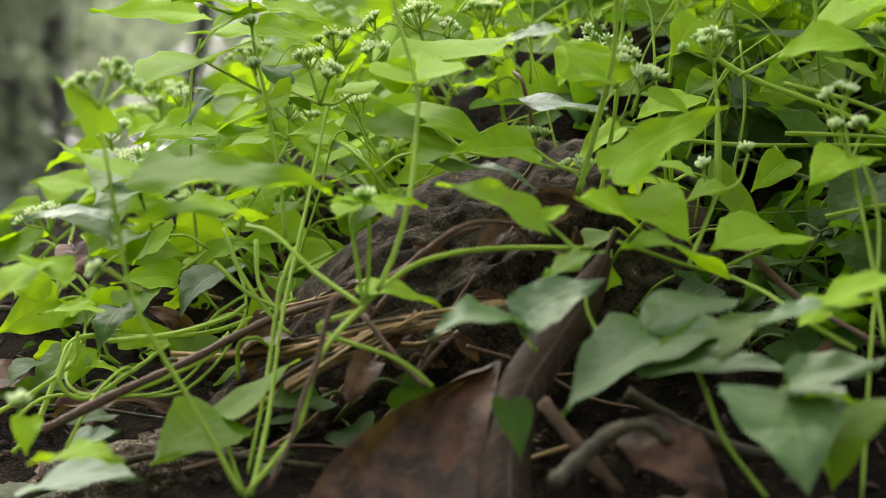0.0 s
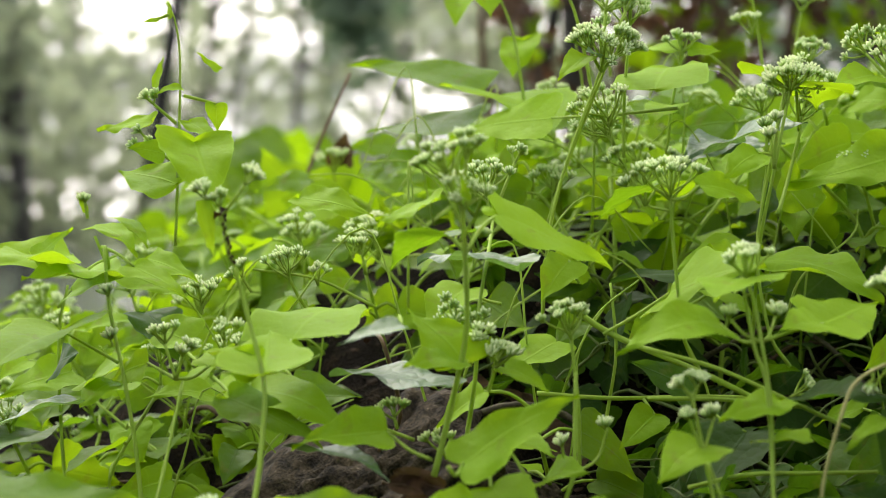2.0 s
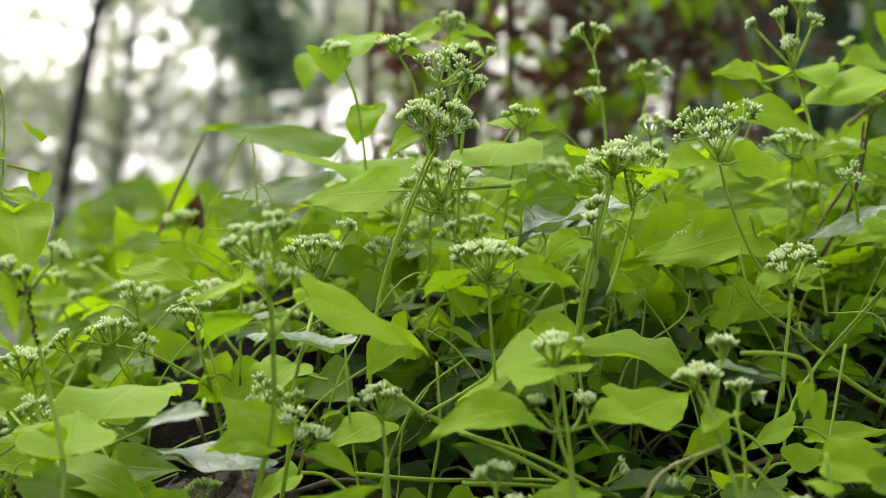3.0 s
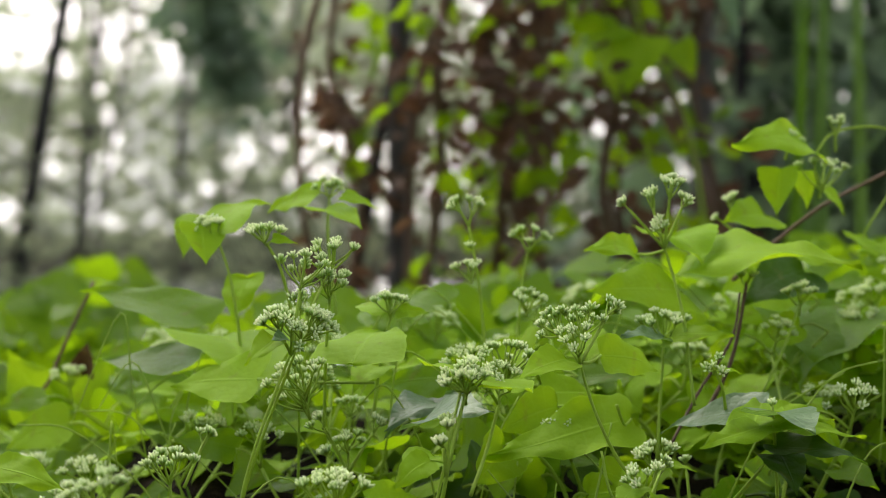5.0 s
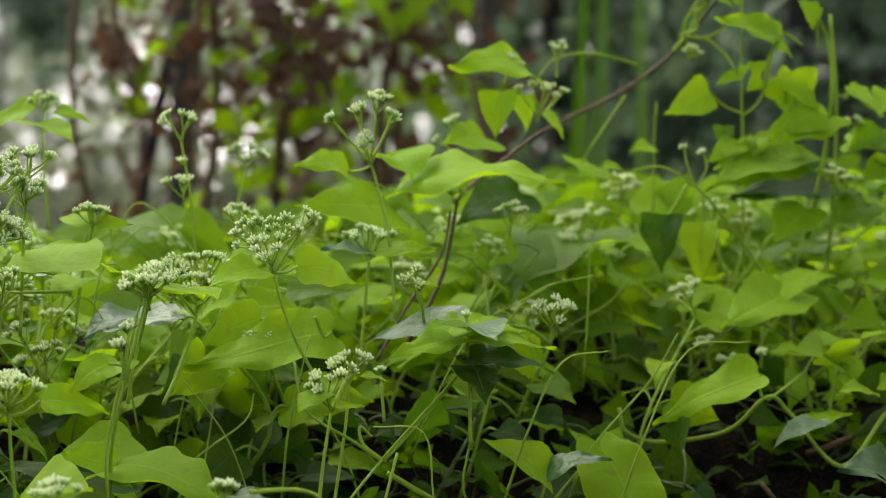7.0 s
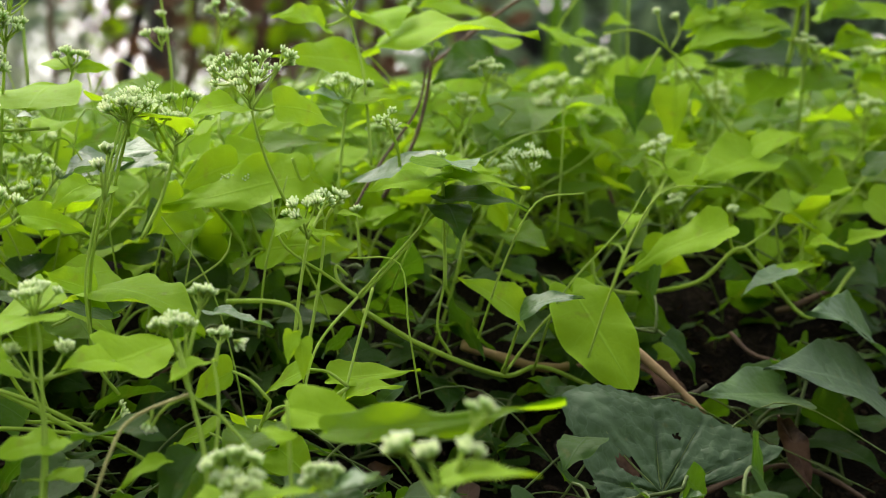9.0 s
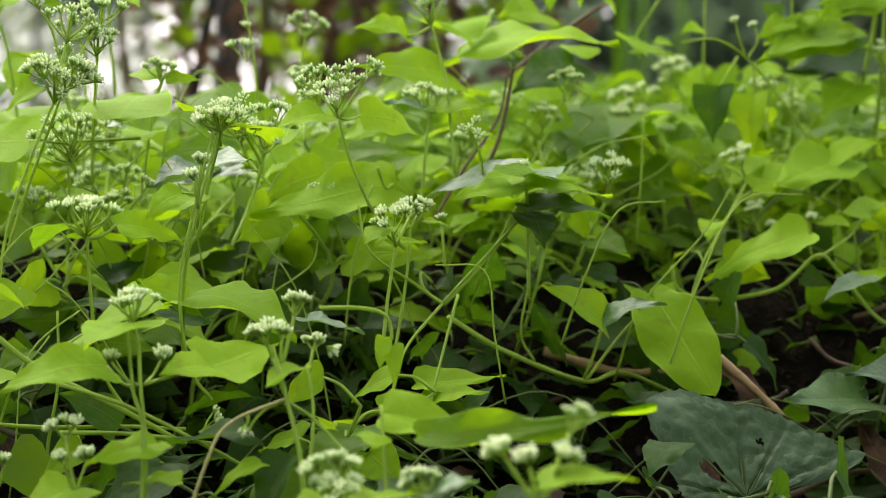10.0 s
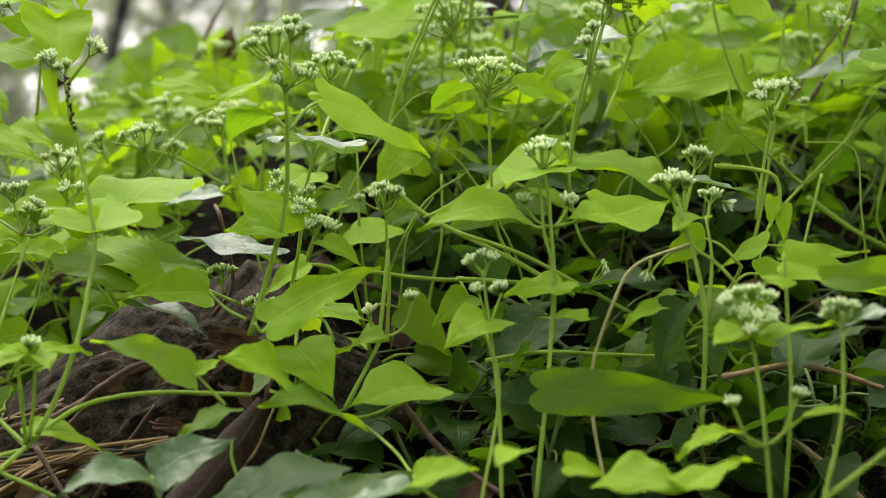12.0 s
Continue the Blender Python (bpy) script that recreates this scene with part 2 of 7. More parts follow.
def mesh_of(name, verts, faces, mats, uvs=None, slots=None, smooth=True):
    me = bpy.data.meshes.new(name)
    me.from_pydata([tuple(v) for v in verts], [], faces)
    for m in mats:
        me.materials.append(m)
    if uvs is not None:
        lay = me.uv_layers.new(name="UVMap")
        idx = np.empty(len(me.loops), np.int32)
        me.loops.foreach_get("vertex_index", idx)
        lay.data.foreach_set("uv", np.asarray(uvs, np.float32)[idx].ravel())
    if slots is not None:
        me.polygons.foreach_set("material_index", slots)
    if smooth:
        me.polygons.foreach_set("use_smooth", [True] * len(me.polygons))
    me.update()
    return me


def spline(pts, per=6):
    """Points of a smooth line through the given ones."""
    p = [np.array(q, float) for q in pts]
    if len(p) == 2:
        return [p[0] + (p[1] - p[0]) * k / per for k in range(per + 1)]
    p = [2 * p[0] - p[1]] + p + [2 * p[-1] - p[-2]]
    out = []
    for a, b, c, d in zip(p, p[1:], p[2:], p[3:]):
        for k in range(per):
            s = k / per
            out.append(0.5 * (2 * b + (c - a) * s + (2 * a - 5 * b + 4 * c - d) * s * s + (3 * b - a - 3 * c + d) * s**3))
    out.append(p[-2])
    return out


def tube(line, r0, r1, sides=7, knots=0.0, rng=random):
    """Vertices and faces of a tapered tube along a line, closed at both ends."""
    line = [np.array(q, float) for q in line]
    verts, faces, n = [], [], len(line)
    up = np.array((0.31, 0.9, 0.2))
    for i, p in enumerate(line):
        d = line[min(i + 1, n - 1)] - line[max(i - 1, 0)]
        d /= np.linalg.norm(d) + 1e-9
        a = np.cross(d, up)
        a /= np.linalg.norm(a) + 1e-9
        b = np.cross(d, a)
        r = (r0 + (r1 - r0) * i / (n - 1)) * (1 + knots * (rng.random() - 0.5))
        for k in range(sides):
            w = 2 * math.pi * k / sides
            verts.append(p + r * (math.cos(w) * a + math.sin(w) * b))
    for i in range(n - 1):
        for k in range(sides):
            k2 = (k + 1) % sides
            faces.append((i * sides + k, i * sides + k2, (i + 1) * sides + k2, (i + 1) * sides + k))
    faces += [tuple(range(sides))[::-1], tuple((n - 1) * sides + k for k in range(sides))]
    return verts, faces


def joined(pieces):
    verts, faces = [], []
    for v, f in pieces:
        o = len(verts)
        verts += list(v)
        faces += [tuple(i + o for i in q) for q in f]
    return verts, faces


OUTLINE = spline([(0.0, 0.0, 0), (-0.07, 0.16, 0), (-0.075, 0.33, 0), (-0.01, 0.47, 0), (0.10, 0.50, 0), (0.26, 0.472, 0), (0.43, 0.39, 0), (0.61, 0.265, 0), (0.78, 0.135, 0), (0.90, 0.045, 0), (1.0, 0.0, 0)], 6)
OVAL = spline([(0.0, 0.0, 0), (-0.05, 0.13, 0), (-0.03, 0.29, 0), (0.09, 0.42, 0), (0.25, 0.49, 0), (0.43, 0.50, 0), (0.60, 0.45, 0), (0.76, 0.35, 0), (0.89, 0.21, 0), (0.96, 0.10, 0), (1.0, 0.0, 0)], 6)


def blade(length, ratio, curl=0.06, fold=0.12, wave=0.03, teeth=0.085, cordate=1.0, seed=0, holes=(), rows=36, cols=8, twist=0.0, narrow=0.0, crumple=0.0):
    """A leaf along +x from its petiole: heart-shaped foot, long drawn tip, toothed edge, some fold and curl.
    Returns vertices, faces and UVs."""
    rng = random.Random(seed)
    ph = [rng.uniform(0, 6.28) for _ in range(6)]
    skew = [1 + rng.uniform(-0.14, 0.14) for _ in range(2)]
    verts, uvs, faces = [], [], []
    w = cols + 1
    for i in range(rows + 1):
        s = i / rows
        q = s * (len(OUTLINE) - 1)
        k = min(int(q), len(OUTLINE) - 2)
        a = OUTLINE[k] + (OUTLINE[k + 1] - OUTLINE[k]) * (q - k)
        b = OVAL[k] + (OVAL[k + 1] - OVAL[k]) * (q - k)
        m = a * (1 - narrow) + b * narrow
        mid = max(0.0, 0.92 * (s - 0.06) / 0.94) if s < 0.9 else 0.822 + (s - 0.9) * 1.78
        bite = [1 + teeth * ((abs((s * 9.5 + ph[k]) % 1 - 0.5) * 4 - 1) * (0.55 + 0.45 * math.sin(11 * s + ph[k + 2])) + 0.7 * math.sin(13 * s + ph[k + 4])) * (1 - s) * min(1, 4 * s) for k in range(2)]
        for j in range(w):
            v = 2 * j / cols - 1
            e = abs(v)
            g = skew[0 if v < 0 else 1]
            mx = m[0] * cordate if m[0] < 0 else m[0]
            x = length * (mid * (1 - e) + mx * e)
            y = length * ratio * m[1] * bite[0 if v < 0 else 1] * g * v * (1.0 if e > 0 else 0)
            u = x / length
            z = length * curl * 4 * max(u, 0) * (1 - u) + fold * abs(y) * (1 - 0.5 * max(u, 0))
            z += wave * length * (0.55 * e * math.sin(5.0 * u + ph[2] + 2.4 * v) + 0.55 * e * e * math.sin(14 * u + ph[3] - 3 * v) + 0.22 * math.sin(6.5 * u + ph[4]))
            z += twist * y * u
            if crumple:
                z += crumple * (noise.noise((x * 45 + seed, y * 45, 1)) + 0.5 * noise.noise((x * 120 + seed, y * 120, 2)))
            verts.append((x, y, z))
            uvs.append((s, (v + 1) / 2))
    for i in range(rows):
        for j in range(cols):
            s, v = (i + 0.5) / rows, 2 * (j + 0.5) / cols - 1
            if any(abs(s - hs) < hr and abs(v - hv) < hr * 2 for hs, hv, hr in holes):
                continue
            faces.append((i * w + j, i * w + j + 1, (i + 1) * w + j + 1, (i + 1) * w + j))
    return verts, faces, uvs


SEEDS = [0]
MAT = {"young": LEAF, "shade": LEAF_SHADE, "mid": LEAF_MID, "dull": LEAF_DULL, "quilted": LEAF_QUILT, "old": LEAF_OLD_SHADE, "pale": LEAF_PALE, "dead": DEAD}


def leaf_pose(base, tip, face, roll=0.0):
    """The pose that lays a blade from base to tip; face 0: upper side to the sky, 1: to the viewer's side."""
    base, tip = Vector(base), Vector(tip)
    x = (tip - base).normalized()
    n = Vector((0, 0, 1)).lerp(Vector((-0.05, -1, 0.12)), face)
    n = n - n.dot(x) * x
    n = n.normalized() if n.length > 1e-4 else x.orthogonal().normalized()
    m = Matrix((x, n.cross(x), n)).transposed().to_4x4()
    return Matrix.Translation(base) @ m @ pose(0, 0, 0, roll)


def tilt_to_view(base, tip, seen):
    """The face that fits a blade from base to tip to the camera's view: along a typical sight line it shows that share
    of its width.
    """
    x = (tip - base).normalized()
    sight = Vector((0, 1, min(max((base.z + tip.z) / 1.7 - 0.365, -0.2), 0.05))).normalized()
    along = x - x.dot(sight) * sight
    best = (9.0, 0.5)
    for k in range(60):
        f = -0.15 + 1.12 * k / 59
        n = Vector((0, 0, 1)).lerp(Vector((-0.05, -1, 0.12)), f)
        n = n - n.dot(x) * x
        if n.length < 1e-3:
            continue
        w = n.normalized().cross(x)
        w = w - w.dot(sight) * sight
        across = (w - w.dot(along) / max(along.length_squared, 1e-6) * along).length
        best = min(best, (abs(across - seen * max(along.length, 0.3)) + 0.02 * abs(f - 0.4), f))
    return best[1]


def lf(sh, base, tip, ratio=0.7, face=0.35, kind="young", pet=None, curl=None, roll=0.0, fold=None, label="", holes=(), free=False, **more):
    """One leaf of a shoot, with its petiole from pet. ratio: its width in the camera's view, which the blade is widened
    and tilted to fit.
    """
    SEEDS[0] += 1
    rng = random.Random(SEEDS[0])
    L = (Vector(tip) - Vector(base)).length
    curl = rng.uniform(0.0, 0.1) if curl is None else curl
    fold = rng.uniform(0.05, 0.28) if fold is None else fold
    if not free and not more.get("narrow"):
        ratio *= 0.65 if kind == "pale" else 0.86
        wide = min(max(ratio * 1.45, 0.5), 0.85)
        ratio, face = wide, tilt_to_view(Vector(base), Vector(tip), ratio / wide)
    more.setdefault("narrow", rng.choice((0.0, 0.0, 0.0, 0.1, 0.25)))
    more.setdefault("cordate", rng.uniform(-0.2, 1.1))
    v, f, uv = blade(L, ratio, curl, fold, rng.uniform(0.022, 0.06), seed=SEEDS[0], holes=holes, **more)
    ob = part("leaf", mesh_of("leaf", v, f, [MAT[kind]], uv), sh, leaf_pose(base, tip, face, roll), label)
    if pet:
        mid = [(a + b) / 2 for a, b in zip(pet, base)]
        mid[2] += 0.08 * L * rng.uniform(-1, 0.6)
        v, f = tube(spline([pet, mid, base], 5), 0.0009, 0.00065, 6)
        o = np.array(pet)
        part("petiole", mesh_of("petiole", [q - o for q in v], f, [STEM]), sh, Matrix.Translation(pet))
    return ob


def lobed_leaf(sh, base, tip, face, reach, holes, veins, label):
    """A broad lobed leaf, quilted between its veins; reach: angle from the tip and radius of its margin."""
    turn, far = zip(*reach)
    rings, spokes = 26, 84
    def lift(g, r):
        x, y = r * math.cos(g), r * math.sin(g)
        d = noise.voronoi((x * 105, y * 105, 0.3))[0]
        h = 0.0019 * (1 - min(1.0, 1.5 * (d[1] - d[0]) ** 0.5)) * -1 + 0.004 * noise.noise((x * 30, y * 30, 4))
        near = min(abs(math.degrees(g) - v) for v, _ in veins)
        return h - 0.0022 * math.exp(-(near * r * 22) ** 2) + 4.0 * max(0.0, r - 0.035) ** 2 * math.sin(2.2 * g)
    verts, uvs, faces = [(0, 0, 0)], [(0, 0.5)], []
    for j in range(spokes + 1):
        a = turn[0] + (turn[-1] - turn[0]) * j / spokes
        edge = float(np.interp(a, turn, far)) * (1 + 0.018 * math.sin(1.1 * a) + 0.012 * math.sin(2.7 * a))
        g = math.radians(a)
        for i in range(1, rings + 1):
            r = edge * i / rings
            verts.append((r * math.cos(g), r * math.sin(g), lift(g, r)))
            uvs.append((i / rings, 0.06 + 0.85 * j / spokes))
    for j in range(spokes):
        o, p = 1 + j * rings, 1 + (j + 1) * rings
        faces.append((0, o, p))
        for i in range(rings - 1):
            c = np.mean([verts[k] for k in (o + i, p + i + 1)], axis=0)
            if not any((c[0] - x) ** 2 + (c[1] - y) ** 2 * k < r * r for x, y, r, k in holes):
                faces.append((o + i, o + i + 1, p + i + 1, p + i))
    m = leaf_pose(base, tip, face)
    ob = part("leaf", mesh_of("leaf", verts, faces, [LEAF_QUILT], uvs), sh, m, label)
    for a, L in veins:
        g = math.radians(a)
        line = [(L * k / 9 * math.cos(g), L * k / 9 * math.sin(g), lift(g, L * k / 9) + 0.0003) for k in range(10)]
        v, f = tube(line, 0.0006, 0.0002, 6)
        part("vein", mesh_of("vein", v, f, [STEM_DULL]), ob, m)
    return ob


def shoot(label, pts, r0=0.00125, r1=0.0009, mat=None, group="flowering vine shoots", category="vine shoot", name="vine_shoot"):
    """A climbing shoot: an Empty at its foot and its stem through the given points."""
    sh = thing(name, pts[0], label, category, group)
    stem(sh, pts, r0, r1, mat)
    return sh


def stem(sh, pts, r0=0.0011, r1=0.0008, mat=None, name="stem"):
    o = np.array(pts[0])
    v, f = tube(spline(pts, 7), 0.78 * r0, 0.78 * r1, 7, 0.12, random.Random(len(pts)))
    return part(name, mesh_of(name, [q - o for q in v], f, [mat or STEM]), sh, Matrix.Translation(pts[0]))


def bud_cluster(seed, count):
    """A tuft of slim buds on short stalks round a point, opening upwards; about 11 mm across."""
    rng = random.Random(seed)
    verts, faces, uvs, slots = [], [], [], []
    for k in range(count):
        lean = 0.8 * math.sqrt((k + 0.3) / count)
        turn = 2.4 * k + rng.uniform(-0.3, 0.3)
        d = np.array((math.sin(lean) * math.cos(turn), math.sin(lean) * math.sin(turn), math.cos(lean)))
        a = np.cross(d, (0.3, 0.5, -0.8))
        a /= np.linalg.norm(a)
        b = np.cross(d, a)
        foot, size = 0.0028 + rng.uniform(0, 0.0012), rng.uniform(0.85, 1.15)
        prof = [(0.0, 0.00038), (foot, 0.00045), (foot + 0.0005, 0.0010), (foot + 0.0018 * size, 0.0013), (foot + 0.0031 * size, 0.00118), (foot + 0.0041 * size, 0.0009), (foot + 0.0046 * size, 0.0003)]
        vv = [0, 0.05, 0.2, 0.5, 0.78, 0.95, 1.0]
        o, n = len(verts), 6
        for (q, r), w in zip(prof, vv):
            for i in range(n):
                g = 2 * math.pi * i / n
                verts.append(d * q * 0.9 + 0.72 * r * (math.cos(g) * a + math.sin(g) * b))
                uvs.append((i / n, w))
        for q in range(len(prof) - 1):
            for i in range(n):
                i2 = (i + 1) % n
                faces.append((o + q * n + i, o + q * n + i2, o + (q + 1) * n + i2, o + (q + 1) * n + i))
                slots.append(1 if q == 0 else 0)
    return mesh_of("flower_tuft", verts, faces, [BUD, STEM], uvs, slots)


CLUSTERS = [bud_cluster(s, n) for s, n in ((1, 8), (2, 9), (3, 10), (4, 12), (5, 9), (6, 11))]
TIGHT = [bud_cluster(s, n) for s, n in ((11, 16), (12, 19))]


def hd(sh, base, top, width, count=None, tight=False, scale=1.0):
    """A flat-topped flower head: rays from base that open into bud clusters, width across at top."""
    SEEDS[0] += 1
    rng = random.Random(SEEDS[0])
    b, tp = Vector(base), Vector(top)
    up = (tp - b).normalized() if (tp - b).length > 1e-5 else Vector((0, 0, 1))
    x = up.cross(Vector((0.2, 1, 0.1))).normalized()
    y = up.cross(x)
    rise = (tp - b).length
    width *= 1.12
    r = max(width / 2 - 0.0032 * scale, 0.0)
    count = max(1, round((count or (width / 0.0115) ** 2 * 0.95) * 1.5)) if count != 1 else 1
    scale = scale * (0.85 if tight else 0.66)
    stalk = min(rise, 0.005 + 0.75 * r)
    node = b + up * (rise - stalk) * 0.95
    rays, spots = [], []
    if rise - stalk > 0.002:
        rays.append(tube(spline([b - b, (node - b) * 0.5, node - b], 3), 0.0009, 0.00075, 6))
    for k in range(count):
        f = math.sqrt((k + 0.35) / count) if count > 1 else 0.0
        g = 2.39996 * k + rng.uniform(-0.25, 0.25) + SEEDS[0]
        p = b + up * (rise - 0.003 * scale - 0.34 * r * f * f) + (x * math.cos(g) + y * math.sin(g)) * r * f
        p += Vector([rng.uniform(-1, 1) * 0.0015 for _ in range(3)])
        spots.append(p)
        q = node + up * stalk * 0.25 * rng.uniform(-1, 0.6)
        mid = q.lerp(p, 0.5) + (x * math.cos(g) + y * math.sin(g)) * r * f * 0.14
        rays.append(tube(spline([q - b, mid - b, p - b], 3), 0.0006, 0.00042, 5))
    ob = part("flower_head", mesh_of("flower_head", *joined(rays), [STEM]), sh, Matrix.Translation(b))
    for p in spots:
        n = (up * 1.2 + (p - b).normalized() * 0.9).normalized()
        pool = TIGHT if tight else CLUSTERS
        s = scale * rng.uniform(0.85, 1.15)
        m = Matrix.Translation(p - n * 0.0035 * s) @ n.to_track_quat("Z", "Y").to_matrix().to_4x4() @ pose(0, 0, 0, 0, 0, rng.uniform(0, 360)) @ Matrix.Scale(s, 4)
        part("flower_tuft", rng.choice(pool), ob, m)
    return ob


def height(x, y):
    """The bank: low in front, its crest about a metre off, falling away behind and to the sides."""
    h = np.interp(y, [-1, 0.3, 0.55, 0.7, 0.85, 0.95, 1.02, 1.10, 1.25, 1.5, 2.1, 3.0], [0, 0.0, 0.02, 0.06, 0.12, 0.155, 0.21, 0.265, 0.29, 0.27, 0.08, 0.0])
    h *= np.interp(x, [-2.0, -0.6, -0.35, -0.2, -0.1, 0.9, 2.5, 4], [0.15, 0.40, 0.6, 0.8, 1, 1, 0.5, 0])
    return float(h + 0.018 * noise.noise((x * 7, y * 7, 0)) + 0.006 * noise.noise((x * 31, y * 31, 3)) - 0.01)

# ---------------------------------------------------------------- ground and bank
def axis_steps(lo, hi, fine_lo, fine_hi, fine, coarse):
    a = list(np.arange(fine_lo, fine_hi + 1e-6, fine))
    left = [fine_lo - coarse * (1.35**k - 1) for k in range(1, 40)]
    right = [fine_hi + coarse * (1.35**k - 1) for k in range(1, 40)]
    return [v for v in left[::-1] if v > lo] + a + [v for v in right if v < hi]


gx, gy = axis_steps(-300, 300, -0.9, 1.3, 0.018, 0.06), axis_steps(-60, 400, 0.35, 2.2, 0.018, 0.06)
gv = [(x, y, height(x, y)) for y in gy for x in gx]
gw = len(gx)
gf = [(j * gw + i, j * gw + i + 1, (j + 1) * gw + i + 1, (j + 1) * gw + i) for j in range(len(gy) - 1) for i in range(gw - 1)]
ground = tagged(new("ground", mesh_of("ground", gv, gf, [SOIL])), "soil bank coloured near-black for the shade under the vines", "ground", kind="structure")


# ---------------------------------------------------------------- trees far behind
def leaf_cloud(spots, size, ratio, seed, curl=0.1):
    """Many small folded leaves at the given spots."""
    rng = random.Random(seed)
    verts, faces, uvs = [], [], []
    for p, spread, count in spots:
        for _ in range(count):
            c = Vector(p) + Vector([rng.gauss(0, 1) * s for s in spread])
            d = Vector((rng.uniform(-1, 1), rng.uniform(-1, 1), rng.uniform(-0.9, 0.4))).normalized()
            n = Vector((rng.uniform(-1, 1), rng.uniform(-1, 1), rng.uniform(-0.3, 1))).normalized()
            s = d.cross(n).normalized()
            n = s.cross(d)
            L = size * rng.uniform(0.6, 1.25)
            w = L * ratio / 2
            o = len(verts)
            for q, h in ((0, 0.02), (0.28, 0.85), (0.62, 0.8), (1.0, 0.02)):
                for v in (-1, 0, 1):
                    verts.append(c + d * L * q + s * w * h * v + n * (abs(v) * w * 0.3 + curl * L * 4 * q * (1 - q)))
                    uvs.append((q, (v + 1) / 2))
            for r in range(3):
                for k in range(2):
                    a = o + r * 3 + k
                    faces.append((a, a + 1, a + 4, a + 3))
    return verts, faces, uvs


def tree(foot, top, r0, r1, label, clumps, leaf_size, material, seed, bark=None, limbs=True):
    """A tree: bent tapered trunk, limbs to its clumps of leaves, and an uneven open crown."""
    rng = random.Random(seed)
    t = thing("tree", foot, label, "tree", "trees behind the bank")
    f, p = Vector(foot), Vector(top)
    mid = f.lerp(p, 0.5) + Vector((rng.uniform(-1, 1), 0, 0)) * 0.02 * (p - f).length
    line = spline([foot, tuple(mid), top], 8)
    v, q = tube(line, r0, r1, 10, 0.15, rng)
    o = np.array(foot)
    part("trunk", mesh_of("trunk", [w - o for w in v], q, [bark or BARK]), t, Matrix.Translation(foot))
    if limbs:
        for c, spread, n in clumps:
            s = min(line, key=lambda a: np.linalg.norm(a - np.array(c)) + 0.6 * abs(a[2] - c[2] + 0.4))
            m = (np.array(c) + s) / 2 + (0, 0, 0.08)
            v, q = tube(spline([s, m, c], 4), r1 * 0.6, r1 * 0.2, 5, 0.1, rng)
            part("limb", mesh_of("limb", [w - s for w in v], q, [bark or BARK]), t, Matrix.Translation(s))
    v, q, uv = leaf_cloud([(np.array(c) - o, s, n) for c, s, n in clumps], leaf_size, 0.5, seed)
    part("crown", mesh_of("crown", v, q, [material], uv), t, Matrix.Translation(foot))
    return t


def clump_row(centre, size, count, leaves, spread, seed):
    rng = random.Random(seed)
    return [(tuple(c + rng.uniform(-1, 1) * s for c, s in zip(centre, size)), (spread, spread, spread * 0.7), leaves) for _ in range(count)]


# slim leaning trunk against the bright sky
tree((-1.42, 9.2, -0.10), (-1.02, 9.2, 2.0), 0.046, 0.030, "slim dark leaning tree trunk against bright sky", clump_row((-0.75, 9.2, 2.0), (0.5, 0.4, 0.3), 8, 45, 0.18, 3), 0.12, LEAF_FAR, 3, TRUNK_DARK)
# dark dense clump high up beside it
tree((-0.9, 7.6, 0.0), (-0.45, 7.3, 2.6), 0.010, 0.008, "thin tree with one dark dense leaf clump", [((-0.307, 6.600, 1.019), (0.07, 0.1, 0.10), 260), ((-0.280, 6.600, 0.865), (0.05, 0.08, 0.08), 130), ((-0.353, 6.600, 1.210), (0.1, 0.1, 0.1), 160)], 0.09, LEAF_DARK, 5)
# trees at the far edge, their haze painted as pale greyish leaves
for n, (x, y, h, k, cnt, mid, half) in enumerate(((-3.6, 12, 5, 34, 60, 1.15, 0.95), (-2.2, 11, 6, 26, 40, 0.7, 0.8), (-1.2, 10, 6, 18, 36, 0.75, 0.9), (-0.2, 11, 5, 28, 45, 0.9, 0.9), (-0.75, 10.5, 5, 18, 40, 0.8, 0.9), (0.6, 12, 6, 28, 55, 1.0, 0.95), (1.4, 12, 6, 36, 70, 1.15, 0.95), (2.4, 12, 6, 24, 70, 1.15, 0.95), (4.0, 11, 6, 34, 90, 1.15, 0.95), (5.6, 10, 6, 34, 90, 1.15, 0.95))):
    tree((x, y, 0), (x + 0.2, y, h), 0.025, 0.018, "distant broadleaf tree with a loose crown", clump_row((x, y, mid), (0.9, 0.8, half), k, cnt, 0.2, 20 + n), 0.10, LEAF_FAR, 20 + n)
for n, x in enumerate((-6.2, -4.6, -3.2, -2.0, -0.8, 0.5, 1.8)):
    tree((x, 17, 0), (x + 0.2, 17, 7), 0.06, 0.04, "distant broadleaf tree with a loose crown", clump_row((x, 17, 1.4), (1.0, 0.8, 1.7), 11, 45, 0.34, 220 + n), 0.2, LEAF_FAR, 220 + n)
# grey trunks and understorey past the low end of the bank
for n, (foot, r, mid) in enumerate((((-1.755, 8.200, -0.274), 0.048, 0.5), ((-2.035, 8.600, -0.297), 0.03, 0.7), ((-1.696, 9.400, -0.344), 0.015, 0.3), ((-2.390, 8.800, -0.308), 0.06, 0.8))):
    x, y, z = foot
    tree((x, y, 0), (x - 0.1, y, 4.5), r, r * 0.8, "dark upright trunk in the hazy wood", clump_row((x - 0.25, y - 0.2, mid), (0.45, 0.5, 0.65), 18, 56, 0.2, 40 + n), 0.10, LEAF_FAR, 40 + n)
